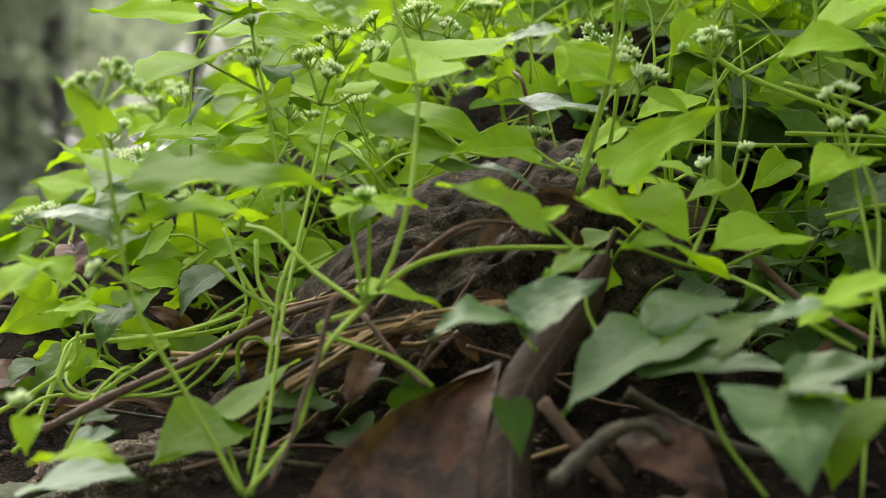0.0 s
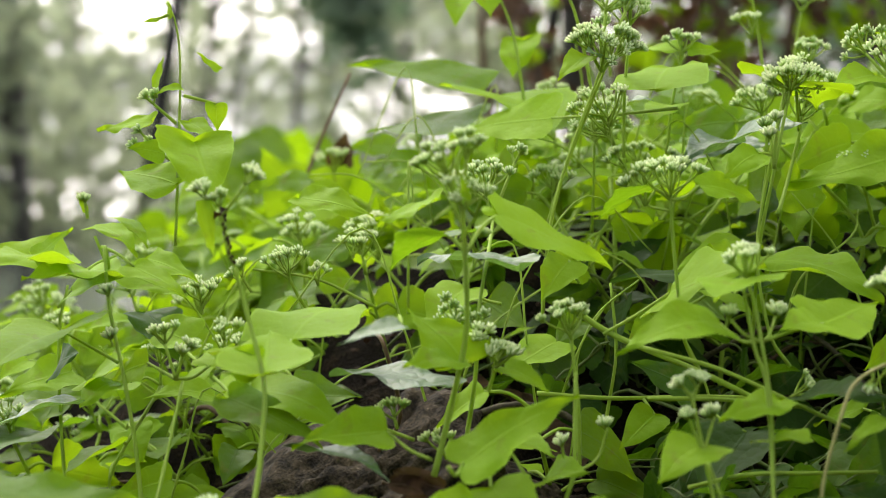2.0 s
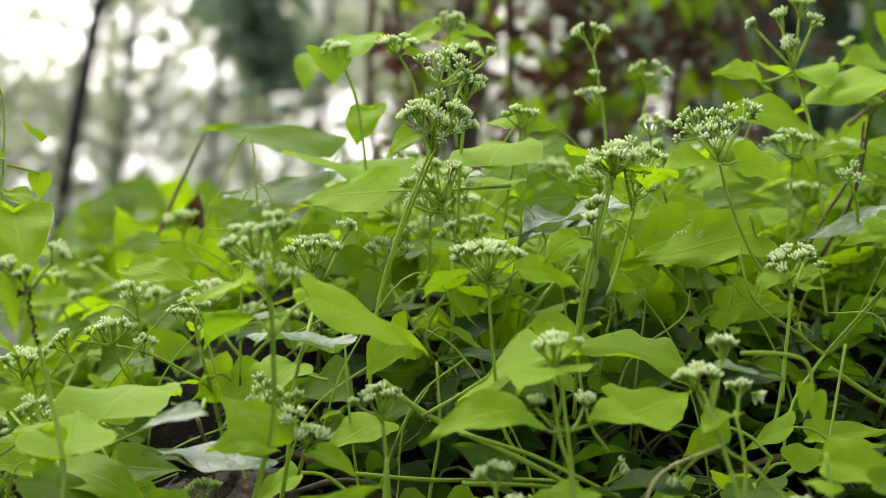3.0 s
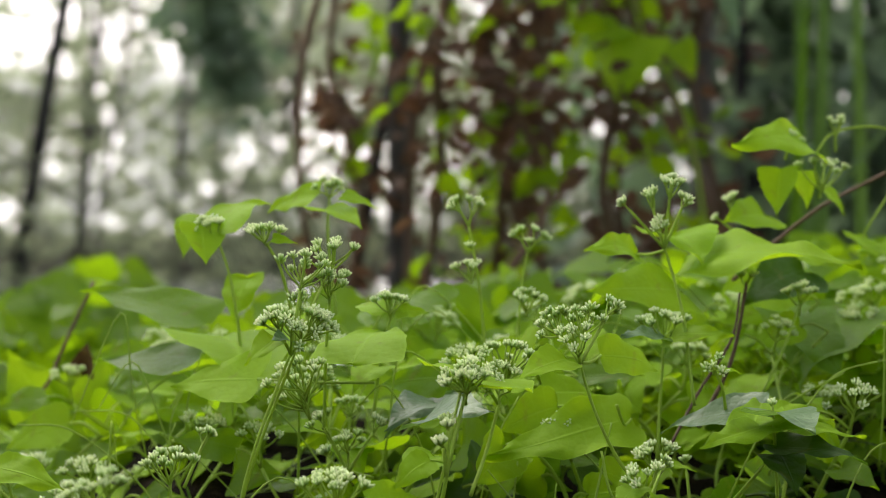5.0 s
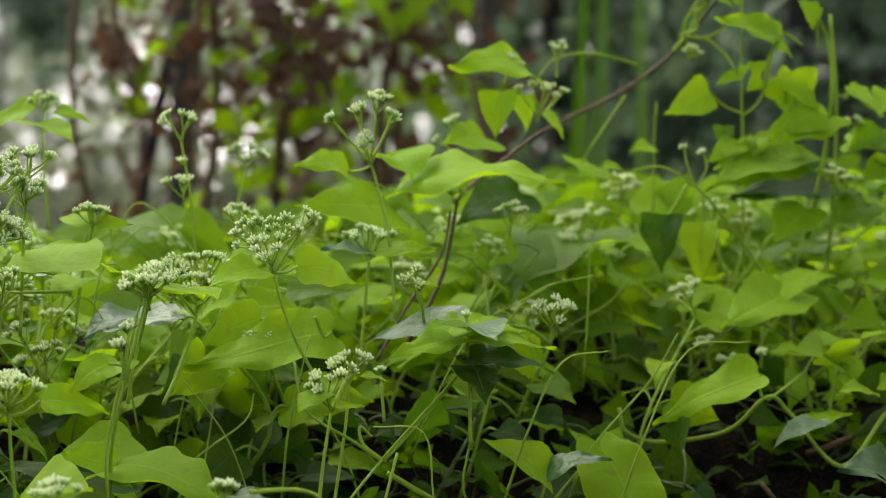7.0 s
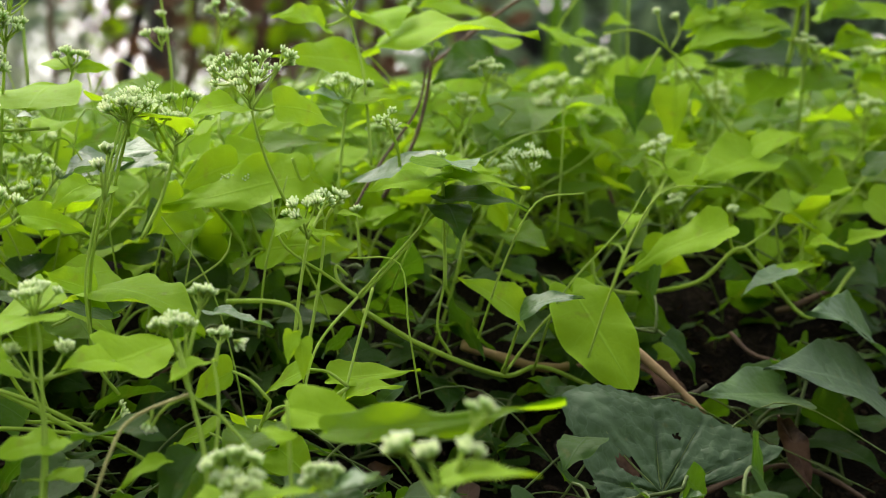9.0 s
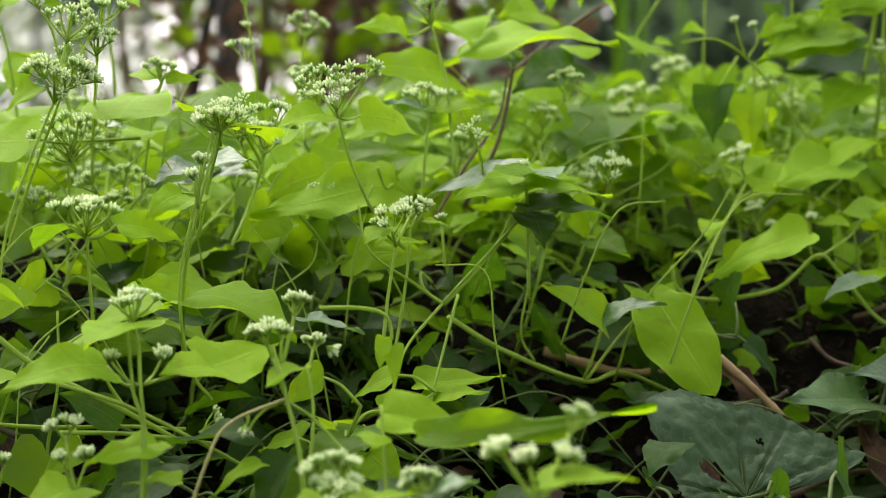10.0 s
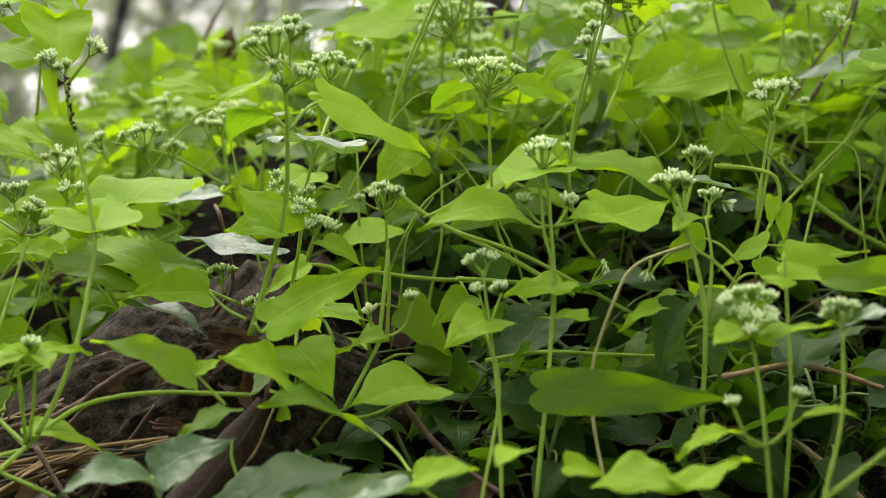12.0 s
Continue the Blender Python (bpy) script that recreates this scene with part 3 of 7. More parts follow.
# assumed pond, added to mirror the bright sky as a pale band beyond the low end of the bank
WATER, wt_, wb_, wo_ = nodes_of("pond_water")
wb_.inputs["Base Color"].default_value = (0.05, 0.06, 0.05, 1)
wb_.inputs["Roughness"].default_value = 0.12
bump_into(wt_, wb_, noise_at(wt_, 6.0, 3.0), 0.15, 0.02)
pond = [(x, y, 0.03) for x, y in ((-9, 4.4), (-3, 3.9), (-0.6, 3.6), (0.9, 4.0), (1.3, 6.0), (1.0, 9.2), (-2, 10.0), (-9, 10.0))]
tagged(new("water", mesh_of("water", pond, [tuple(range(8))], [WATER], smooth=False)), "assumed pale pond mirroring the sky", "water", kind="structure")
# glowing sheet, painted with pale mist and bright gaps, that closes the view
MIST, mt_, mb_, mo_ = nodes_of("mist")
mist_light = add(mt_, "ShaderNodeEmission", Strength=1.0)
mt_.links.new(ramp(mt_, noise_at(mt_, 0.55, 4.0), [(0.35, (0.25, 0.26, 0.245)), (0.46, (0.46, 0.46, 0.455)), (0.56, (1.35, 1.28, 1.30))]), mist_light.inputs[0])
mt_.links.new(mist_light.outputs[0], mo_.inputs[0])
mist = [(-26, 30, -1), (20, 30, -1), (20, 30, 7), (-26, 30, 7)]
tagged(new("backdrop", mesh_of("backdrop", mist, [(0, 1, 2, 3)], [MIST], smooth=False)), "glowing backdrop painted as pale mist over the far wood", "backdrop", kind="structure")
# dark evergreens
for n, (x, y, z) in enumerate(((1.08, 4.7, 0.85), (1.2, 5.3, 1.0), (1.5, 4.2, 0.95), (1.85, 4.6, 1.0), (2.3, 4.8, 1.0), (2.9, 5.0, 1.0), (1.45, 5.2, 1.1), (1.7, 5.6, 0.8), (2.2, 5.8, 1.2))):
    tree((x, y, 0), (x, y, 3.0), 0.03, 0.02, "dense dark evergreen tree in shade", clump_row((x, y, z), (0.42, 0.3, 0.95), 20 if x > 2.0 else 16, 105 if x > 2.0 else 74, 0.13, 60 + n), 0.10, LEAF_DARK, 60 + n, TRUNK_DARK)


# ---------------------------------------------------------------- curtain of withered vines
def hanging_vine(x, y, z0, z1, lean, leaves, green, seed, r=0.006):
    """A hanging vine: a knotty brown strand with withered and a few green leaves."""
    rng = random.Random(seed)
    foot = (x, y, z0)
    t = thing("hanging_vine", foot, "withered brown vine hanging from the trees with crumpled leaves", "vine", "hanging withered vines")
    pts = [(x + lean * k / 7 + rng.uniform(-0.045, 0.045), y + rng.uniform(-0.05, 0.05), z0 + (z1 - z0) * k / 7) for k in range(8)]
    o = np.array(foot)
    v, f = tube(spline(pts, 5), r, r * 0.8, 7, 0.5, rng)
    part("strand", mesh_of("strand", [q - o for q in v], f, [STEM_BROWN]), t, Matrix.Translation(foot))
    line = spline(pts, 5)
    spots = []
    for _ in range(max(2, round(leaves * 0.54))):
        c = line[rng.randrange(len(line))] - o + np.array([rng.gauss(0, 0.015) for _ in range(3)])
        spots.append((c, (rng.uniform(0.018, 0.036), 0.04, rng.uniform(0.03, 0.075)), rng.randrange(18, 46)))
    v, f, uv = leaf_cloud(spots, 0.034, 0.55, seed, 0.22)
    part("withered_foliage", mesh_of("withered_foliage", v, f, [DEAD_VINE], uv), t, Matrix.Translation(foot))
    if green:
        spots = [(line[rng.randrange(len(line))] - o + np.array((rng.gauss(0, 0.03), 0, 0)), (0.03, 0.04, 0.04), 8) for _ in range(round(1.7 * green))]
        v, f, uv = leaf_cloud(spots, 0.042, 0.65, seed + 500, 0.12)
        part("green_foliage", mesh_of("green_foliage", v, f, [LEAF_MID], uv), t, Matrix.Translation(foot))


rv = random.Random(8)
for n, (px, lean, lv, gr) in enumerate(((-0.02, 0.03, 9, 1), (0.03, -0.02, 8, 2), (0.10, 0.04, 10, 4), (0.15, 0.02, 13, 5), (0.20, 0.05, 14, 6), (0.25, -0.03, 15, 6), (0.29, 0.02, 15, 6), (0.34, 0.03, 15, 5), (0.38, -0.02, 14, 5), (0.43, 0.02, 12, 4), (0.48, -0.03, 5, 3))):
    hanging_vine(px, 2.3 + rv.uniform(-0.15, 0.25), 0.10, 1.25, lean, lv, gr, 80 + n)
tree((0.10, 2.5, 0.0), (0.16, 2.5, 1.6), 0.016, 0.012, "thin dark sapling trunk among withered vines", [((0.16, 2.5, 1.5), (0.1, 0.1, 0.08), 60)], 0.06, LEAF_FAR, 90, limbs=False)
tree((-0.013, 2.6, 0.0), (0.36, 2.6, 1.6), 0.009, 0.007, "brown trunk wrapped in withered vines", [((0.36, 2.6, 1.6), (0.1, 0.1, 0.08), 60)], 0.06, LEAF_FAR, 91, TRUNK_DARK, limbs=False)
tree((0.50, 2.5, 0.0), (0.53, 2.5, 1.6), 0.014, 0.010, "thin brown sapling trunk beside hanging vines", [((0.53, 2.5, 1.5), (0.1, 0.1, 0.08), 60)], 0.06, LEAF_FAR, 92, limbs=False)

# bright green broad leaves high on the vines
sp = shoot("green climber shoot with broad bright leaves", [(0.45, 2.15, 0.25), (0.42, 2.16, 0.50), (0.357, 2.150, 0.632), (0.344, 2.150, 0.746)], 0.003, 0.002, group="climber shoots behind", name="climber_shoot")
lf(sp, (0.365, 2.140, 0.606), (0.339, 2.120, 0.538), 0.9, 0.8)
lf(sp, (0.402, 2.150, 0.600), (0.424, 2.150, 0.556), 0.95, 0.8)
lf(sp, (0.339, 2.160, 0.620), (0.291, 2.140, 0.593), 0.7, 0.6)
lf(sp, (0.318, 2.150, 0.594), (0.337, 2.150, 0.531), 0.5, 0.8)
lf(sp, (0.293, 2.160, 0.480), (0.268, 2.140, 0.454), 0.9, 0.8)


# tall grass-like blades
def tall_blade(foot, bend, top, width, label, kind="young"):
    t = thing("tall_grass_blade", foot, label, "grass blade", "tall blades behind")
    line = spline([foot, bend, top], 10)
    o = np.array(foot)
    verts, faces, uvs = [], [], []
    for i, p in enumerate(line):
        w = width / 2 * (1 - (i / (len(line) - 1)) ** 3 * 0.8)
        for v in (-1, 0, 1):
            verts.append(p - o + np.array((v * w, abs(v) * w * 0.5, 0)))
            uvs.append((0.1, 0.5 + v * 0.12))
    for i in range(len(line) - 1):
        for k in range(2):
            a = i * 3 + k
            faces.append((a, a + 1, a + 4, a + 3))
    part("blade", mesh_of("blade", verts, faces, [MAT[kind]], uvs), t, Matrix.Translation(foot))
    v, f = tube([p - o - np.array((0, 0.0006, 0)) for p in line], width * 0.05, width * 0.02, 5)
    part("midrib", mesh_of("midrib", v, f, [STEM_DULL]), t, Matrix.Translation(foot))
    return t


tall_blade((0.643, 2.400, 0.168), (0.637, 2.400, 0.456), (0.648, 2.400, 0.856), 0.021, "tall upright green grass blade behind the vines", "dull")
tall_blade((0.648, 2.500, 0.157), (0.638, 2.500, 0.457), (0.633, 2.500, 0.874), 0.014, "tall pale green grass blade behind the vines", "dull")
tall_blade((0.723, 2.500, 0.231), (0.717, 2.500, 0.532), (0.709, 2.500, 0.904), 0.0162, "tall upright green grass blade behind the vines", "dull")
tall_blade((0.510, 2.200, 0.283), (0.577, 2.200, 0.401), (0.700, 2.250, 0.534), 0.0143, "arching pale green blade", "dull")
lf(sp, (0.412, 2.100, 0.714), (0.430, 1.950, 0.587), 0.16, 0.3, "pale", label="pale drooping narrow leaf", narrow=0.8)
tall_blade((0.563, 2.400, 0.130), (0.599, 2.400, 0.349), (0.622, 2.400, 0.710), 0.018, "tall upright green grass blade behind the vines", "old")

# unseen wood added behind the viewer: closes the place and blocks sky light from there
for n, (x, y, z) in enumerate(((-4.2, -5.4, 1.2), (-2.3, -6.2, 1.4), (-0.3, -5.8, 1.3), (1.7, -6.3, 1.4), (3.7, -5.6, 1.2), (5.6, -3.2, 1.2), (-6.0, -2.9, 1.2), (-6.2, 0.2, 1.2), (6.0, 0.4, 1.1))):
    tree((x, y, 0), (x, y, 3.2), 0.1, 0.06, "dense dark evergreen tree in shade", clump_row((x, y, z + 0.3), (1.0, 0.5, 1.7), 44, 110, 0.32, 160 + n), 0.22, LEAF_DARK, 160 + n)

# ---------------------------------------------------------------- flowering shoots in front of and over the rock
FL = "green vine shoot with heart-shaped leaves and a flat white-green flower head"
# shoot with the blackened top
s = shoot("vine shoot with a blackened stem below white-green flower buds", [(-0.190, 0.710, 0.140), (-0.183, 0.720, 0.157), (-0.178, 0.735, 0.178), (-0.176, 0.750, 0.200), (-0.176, 0.760, 0.219), (-0.183, 0.773, 0.245), (-0.188, 0.777, 0.264)], 0.0016, 0.0011)
stem(s, [(-0.188, 0.777, 0.264), (-0.191, 0.778, 0.271), (-0.192, 0.779, 0.279), (-0.194, 0.780, 0.286)], 0.0011, 0.0011, None, "upper_stem")
blots = random.Random(17)
for k in range(11):
    q = 0.1 + 0.9 * k / 10
    at = np.array((-0.188, 0.777, 0.264)) * (1 - q) + np.array((-0.194, 0.780, 0.286)) * q + [blots.uniform(-0.0008, 0.0008) * (1 + 3 * (q > 0.85)), -0.0005, 0]
    long = blots.uniform(0.0008, 0.0024)
    v, f = tube([(0, 0, -long / 2), (blots.uniform(-0.0003, 0.0003), 0, -long / 5), (0, 0, long / 4), (0, 0, long / 2)], 0.0007, 0.0005, 6, 0.8, blots)
    part("black_blotch", mesh_of("black_blotch", v, f, [SPOT]), s, Matrix.Translation(at) @ pose(0, 0, 0, blots.uniform(-20, 20), blots.uniform(-40, 40), 0))
lf(s, (-0.193, 0.775, 0.286), (-0.189, 0.770, 0.288), 0.8, 0.8, "dead", free=True, curl=0.3)
lf(s, (-0.195, 0.775, 0.285), (-0.196, 0.770, 0.288), 0.8, 0.8, "dead", free=True, curl=0.3)
hd(s, (-0.194, 0.780, 0.288), (-0.194, 0.780, 0.296), 0.0115, 2)
hd(s, (-0.196, 0.780, 0.287), (-0.204, 0.780, 0.300), 0.0138, 3)
hd(s, (-0.193, 0.780, 0.285), (-0.178, 0.776, 0.305), 0.0138, 3)
lf(s, (-0.201, 0.780, 0.292), (-0.196, 0.770, 0.269), 0.28, 0.8, narrow=0.5)
lf(s, (-0.179, 0.775, 0.223), (-0.200, 0.780, 0.229), 0.95, 0.55, pet=(-0.177, 0.762, 0.223))
lf(s, (-0.176, 0.760, 0.221), (-0.176, 0.800, 0.236), 0.9, 0.6, pet=(-0.177, 0.762, 0.223))
lf(s, (-0.167, 0.800, 0.232), (-0.137, 0.860, 0.240), 0.62, 0.5, pet=(-0.177, 0.770, 0.221))
lf(s, (-0.120, 0.740, 0.242), (-0.145, 0.730, 0.235), 0.38, 0.15, "pale", pet=(-0.121, 0.770, 0.243))
# its neighbour with short twin stems and small paired leaves
s = shoot("short vine shoot with small paired leaves and a round bud", [(-0.196, 0.720, 0.133), (-0.199, 0.722, 0.152), (-0.201, 0.724, 0.166), (-0.199, 0.724, 0.171)])
stem(s, [(-0.195, 0.720, 0.135), (-0.194, 0.722, 0.152), (-0.194, 0.724, 0.167)])
lf(s, (-0.195, 0.724, 0.173), (-0.210, 0.710, 0.174), 0.3, 0.2)
lf(s, (-0.192, 0.724, 0.174), (-0.171, 0.730, 0.172), 0.3, 0.2)
lf(s, (-0.194, 0.724, 0.172), (-0.184, 0.700, 0.168), 0.5, 0.5)
lf(s, (-0.199, 0.724, 0.171), (-0.206, 0.700, 0.167), 0.5, 0.4)
hd(s, (-0.196, 0.720, 0.174), (-0.196, 0.720, 0.179), 0.0051, 1, True)
# long arching runner across the rock
s = shoot("pale green vine runner arching across the rock", [(-0.238, 0.680, 0.066), (-0.220, 0.690, 0.089), (-0.212, 0.700, 0.115), (-0.196, 0.720, 0.133), (-0.179, 0.730, 0.147), (-0.161, 0.735, 0.153), (-0.138, 0.740, 0.155), (-0.105, 0.740, 0.155)], 0.0015, 0.0013, group="runners", category="runner", name="vine_runner")
stem(s, [(-0.196, 0.720, 0.132), (-0.214, 0.730, 0.123), (-0.183, 0.715, 0.113), (-0.169, 0.710, 0.103)], 0.0014, 0.0012)
stem(s, [(-0.196, 0.720, 0.133), (-0.215, 0.740, 0.144), (-0.234, 0.760, 0.159), (-0.247, 0.780, 0.162)], 0.0014, 0.0012)
lf(s, (-0.196, 0.730, 0.140), (-0.163, 0.720, 0.130), 0.3, 0.25, "young")
# tall shoot carrying a cluster left of the rock
s = shoot(FL, [(-0.236, 0.680, 0.066), (-0.232, 0.710, 0.092), (-0.229, 0.740, 0.128), (-0.221, 0.790, 0.178), (-0.216, 0.825, 0.213)])
hd(s, (-0.219, 0.825, 0.214), (-0.227, 0.830, 0.239), 0.0171, 4)
hd(s, (-0.219, 0.825, 0.214), (-0.213, 0.820, 0.231), 0.0109, 2)
lf(s, (-0.233, 0.840, 0.220), (-0.251, 0.850, 0.212), 0.9, 0.6, pet=(-0.219, 0.825, 0.214))
lf(s, (-0.205, 0.830, 0.219), (-0.196, 0.860, 0.225), 0.5, 0.5, pet=(-0.219, 0.825, 0.214))
# shoot leaning out in front with a big pointed leaf
s = shoot("front vine shoot with one long pointed leaf and pale heads", [(-0.240, 0.685, 0.065), (-0.259, 0.685, 0.100), (-0.279, 0.690, 0.133), (-0.287, 0.695, 0.162), (-0.294, 0.700, 0.200)], 0.0014, 0.001)
lf(s, (-0.295, 0.700, 0.199), (-0.313, 0.705, 0.222), 0.75, 0.8, roll=20)
hd(s, (-0.296, 0.705, 0.209), (-0.304, 0.705, 0.223), 0.0175, 3)
hd(s, (-0.296, 0.705, 0.209), (-0.291, 0.715, 0.229), 0.0175, 3)
hd(s, (-0.295, 0.715, 0.211), (-0.288, 0.735, 0.222), 0.0100, 2)
lf(s, (-0.276, 0.705, 0.181), (-0.322, 0.745, 0.197), 0.22, 0.3)
lf(s, (-0.279, 0.685, 0.186), (-0.206, 0.675, 0.180), 0.34, 0.4, "mid", curl=0.02)
lf(s, (-0.240, 0.705, 0.169), (-0.279, 0.665, 0.168), 0.4, 0.3)
lf(s, (-0.298, 0.745, 0.165), (-0.332, 0.735, 0.165), 0.3, 0.05, "pale", curl=0.1)
lf(s, (-0.319, 0.785, 0.166), (-0.301, 0.765, 0.154), 0.8, 0.3, "old")
# upper left cordate leaf and its wiry stem
s = shoot(FL, [(-0.234, 0.820, 0.155), (-0.238, 0.830, 0.185), (-0.244, 0.840, 0.215), (-0.251, 0.850, 0.245), (-0.254, 0.860, 0.271), (-0.254, 0.870, 0.261), (-0.260, 0.870, 0.276)])
lf(s, (-0.274, 0.858, 0.234), (-0.299, 0.800, 0.218), 0.72, 0.75, pet=(-0.247, 0.845, 0.220))
lf(s, (-0.272, 0.860, 0.234), (-0.268, 0.860, 0.237), 0.8, 0.6)
lf(s, (-0.281, 0.860, 0.265), (-0.313, 0.800, 0.263), 0.52, 0.5, pet=(-0.257, 0.870, 0.256))
lf(s, (-0.286, 0.860, 0.266), (-0.268, 0.860, 0.280), 0.55, 0.5)
lf(s, (-0.257, 0.870, 0.258), (-0.284, 0.820, 0.259), 0.4, 0.3)
lf(s, (-0.241, 0.860, 0.262), (-0.215, 0.840, 0.248), 0.42, 0.45, pet=(-0.257, 0.870, 0.271))
lf(s, (-0.252, 0.900, 0.284), (-0.237, 0.880, 0.270), 0.3, 0.4)
lf(s, (-0.271, 0.870, 0.251), (-0.245, 0.850, 0.258), 0.4, 0.5)
hd(s, (-0.263, 0.870, 0.284), (-0.265, 0.870, 0.297), 0.0067, 1, True)
lf(s, (-0.264, 0.870, 0.287), (-0.268, 0.870, 0.297), 0.3, 0.5)
hd(s, (-0.249, 0.845, 0.227), (-0.251, 0.845, 0.234), 0.0055, 1, True)
hd(s, (-0.251, 0.850, 0.250), (-0.253, 0.850, 0.255), 0.0045, 1, True)
# a darker bank of leaves behind it
s = shoot("cluster of shaded vine leaves on thin stems", [(-0.285, 0.930, 0.133), (-0.290, 0.940, 0.174), (-0.292, 0.950, 0.225), (-0.287, 0.950, 0.250)], group="leafy shoots")
for a, b, w, f, k in (
    ((-0.288, 0.920, 0.212), (-0.274, 0.900, 0.220), 1.1, 0.6, "old"),
    ((-0.272, 0.930, 0.206), (-0.253, 0.900, 0.213), 0.9, 0.6, "young"),
    ((-0.286, 0.950, 0.207), (-0.318, 0.930, 0.197), 0.8, 0.7, "young"),
    ((-0.294, 0.960, 0.197), (-0.298, 0.930, 0.180), 1.0, 0.8, "mid"),
    ((-0.258, 0.920, 0.204), (-0.274, 0.900, 0.194), 0.85, 0.8, "young"),
    ((-0.275, 0.900, 0.196), (-0.311, 0.880, 0.188), 0.2, 0.1, "pale"),
    ((-0.249, 0.950, 0.236), (-0.230, 0.930, 0.212), 0.8, 0.6, "old"),
    ((-0.226, 0.930, 0.223), (-0.255, 0.950, 0.231), 0.8, 0.6, "young"),
    ((-0.210, 0.900, 0.198), (-0.241, 0.880, 0.200), 0.45, 0.5, "young"),
    ((-0.290, 0.980, 0.264), (-0.343, 0.950, 0.263), 0.35, 0.4, "young"),
    ((-0.288, 0.990, 0.255), (-0.255, 0.950, 0.250), 0.5, 0.6, "young"),
    ((-0.244, 0.920, 0.264), (-0.215, 0.900, 0.252), 0.45, 0.5, "young"),
    ((-0.323, 1.000, 0.190), (-0.341, 0.950, 0.168), 0.9, 0.7, "shade"),
    ((-0.305, 0.980, 0.173), (-0.338, 0.920, 0.164), 0.7, 0.5, "shade"),
):
    lf(s, a, b, w, f, k)
stem(s, [(-0.292, 0.950, 0.239), (-0.280, 0.970, 0.257), (-0.266, 0.980, 0.264)])

# ---------------------------------------------------------------- shoots in the middle of the bank
# tall head with a pair of leaves below it
s = shoot(FL, [(0.015, 0.850, 0.207), (0.006, 0.840, 0.223), (0.002, 0.830, 0.239), (-0.001, 0.827, 0.269), (-0.002, 0.826, 0.289)])
hd(s, (-0.002, 0.826, 0.288), (-0.002, 0.826, 0.308), 0.0341, 10)
lf(s, (-0.010, 0.830, 0.294), (-0.029, 0.870, 0.279), 0.52, 0.45, "shade", pet=(-0.002, 0.826, 0.288))
lf(s, (0.011, 0.830, 0.294), (0.041, 0.846, 0.286), 0.42, 0.4, pet=(-0.002, 0.826, 0.288))
lf(s, (0.000, 0.850, 0.246), (0.035, 0.800, 0.259), 0.62, 0.6, pet=(-0.030, 0.850, 0.228), holes=((0.3, 0.25, 0.05),), label="lobed green leaf with one small hole")
lf(s, (0.043, 0.880, 0.256), (0.092, 0.830, 0.240), 0.52, 0.4, curl=0.14)
lf(s, (0.045, 0.880, 0.255), (0.019, 0.860, 0.267), 0.6, 0.5)
# head on a twisting stalk
s = shoot(FL, [(0.025, 0.740, 0.182), (0.025, 0.745, 0.209), (0.023, 0.750, 0.231), (0.022, 0.760, 0.246), (0.020, 0.765, 0.256)])
hd(s, (0.020, 0.765, 0.255), (0.019, 0.766, 0.270), 0.0253, 7)
lf(s, (0.020, 0.765, 0.256), (0.001, 0.730, 0.248), 0.75, 0.6)
lf(s, (0.009, 0.765, 0.238), (-0.036, 0.740, 0.229), 0.42, 0.45, pet=(0.023, 0.750, 0.232))
lf(s, (0.052, 0.770, 0.237), (0.030, 0.750, 0.236), 0.72, 0.5, pet=(0.024, 0.750, 0.232))
lf(s, (0.052, 0.775, 0.236), (0.082, 0.800, 0.243), 0.75, 0.5, pet=(0.055, 0.780, 0.232))
for a, b in (((0.022, 0.750, 0.232), (0.011, 0.755, 0.241)), ((0.024, 0.750, 0.232), (0.032, 0.765, 0.242))):
    stem(s, [a, tuple((np.array(a) + np.array(b)) / 2 - (0, 0, 0.002)), b], 0.0009, 0.0008)
    hd(s, b, tuple(np.array(b) + (0, 0, 0.005)), 0.0081, 1, True)
# round white-green head, with a tall stalk
s = shoot(FL, [(-0.046, 0.800, 0.173), (-0.046, 0.800, 0.199), (-0.048, 0.800, 0.223), (-0.049, 0.800, 0.234)])
hd(s, (-0.049, 0.800, 0.232), (-0.051, 0.802, 0.246), 0.0250, 7)
lf(s, (-0.066, 0.800, 0.235), (-0.076, 0.790, 0.232), 0.2, 0.3)
stem(s, [(-0.062, 0.790, 0.172), (-0.054, 0.790, 0.178), (-0.054, 0.790, 0.186)], 0.0009, 0.0008)
stem(s, [(-0.048, 0.780, 0.177), (-0.039, 0.790, 0.181), (-0.035, 0.790, 0.193)], 0.0009, 0.0008)
hd(s, (-0.054, 0.790, 0.186), (-0.055, 0.790, 0.190), 0.0056, 1, True)
hd(s, (-0.035, 0.790, 0.193), (-0.034, 0.790, 0.197), 0.0074, 1, True)
stem(s, [(-0.050, 0.785, 0.175), (-0.049, 0.787, 0.186), (-0.047, 0.800, 0.216)], 0.0014, 0.0012)
stem(s, [(-0.064, 0.760, 0.147), (-0.055, 0.775, 0.164), (-0.049, 0.785, 0.176)], 0.0014, 0.0013)
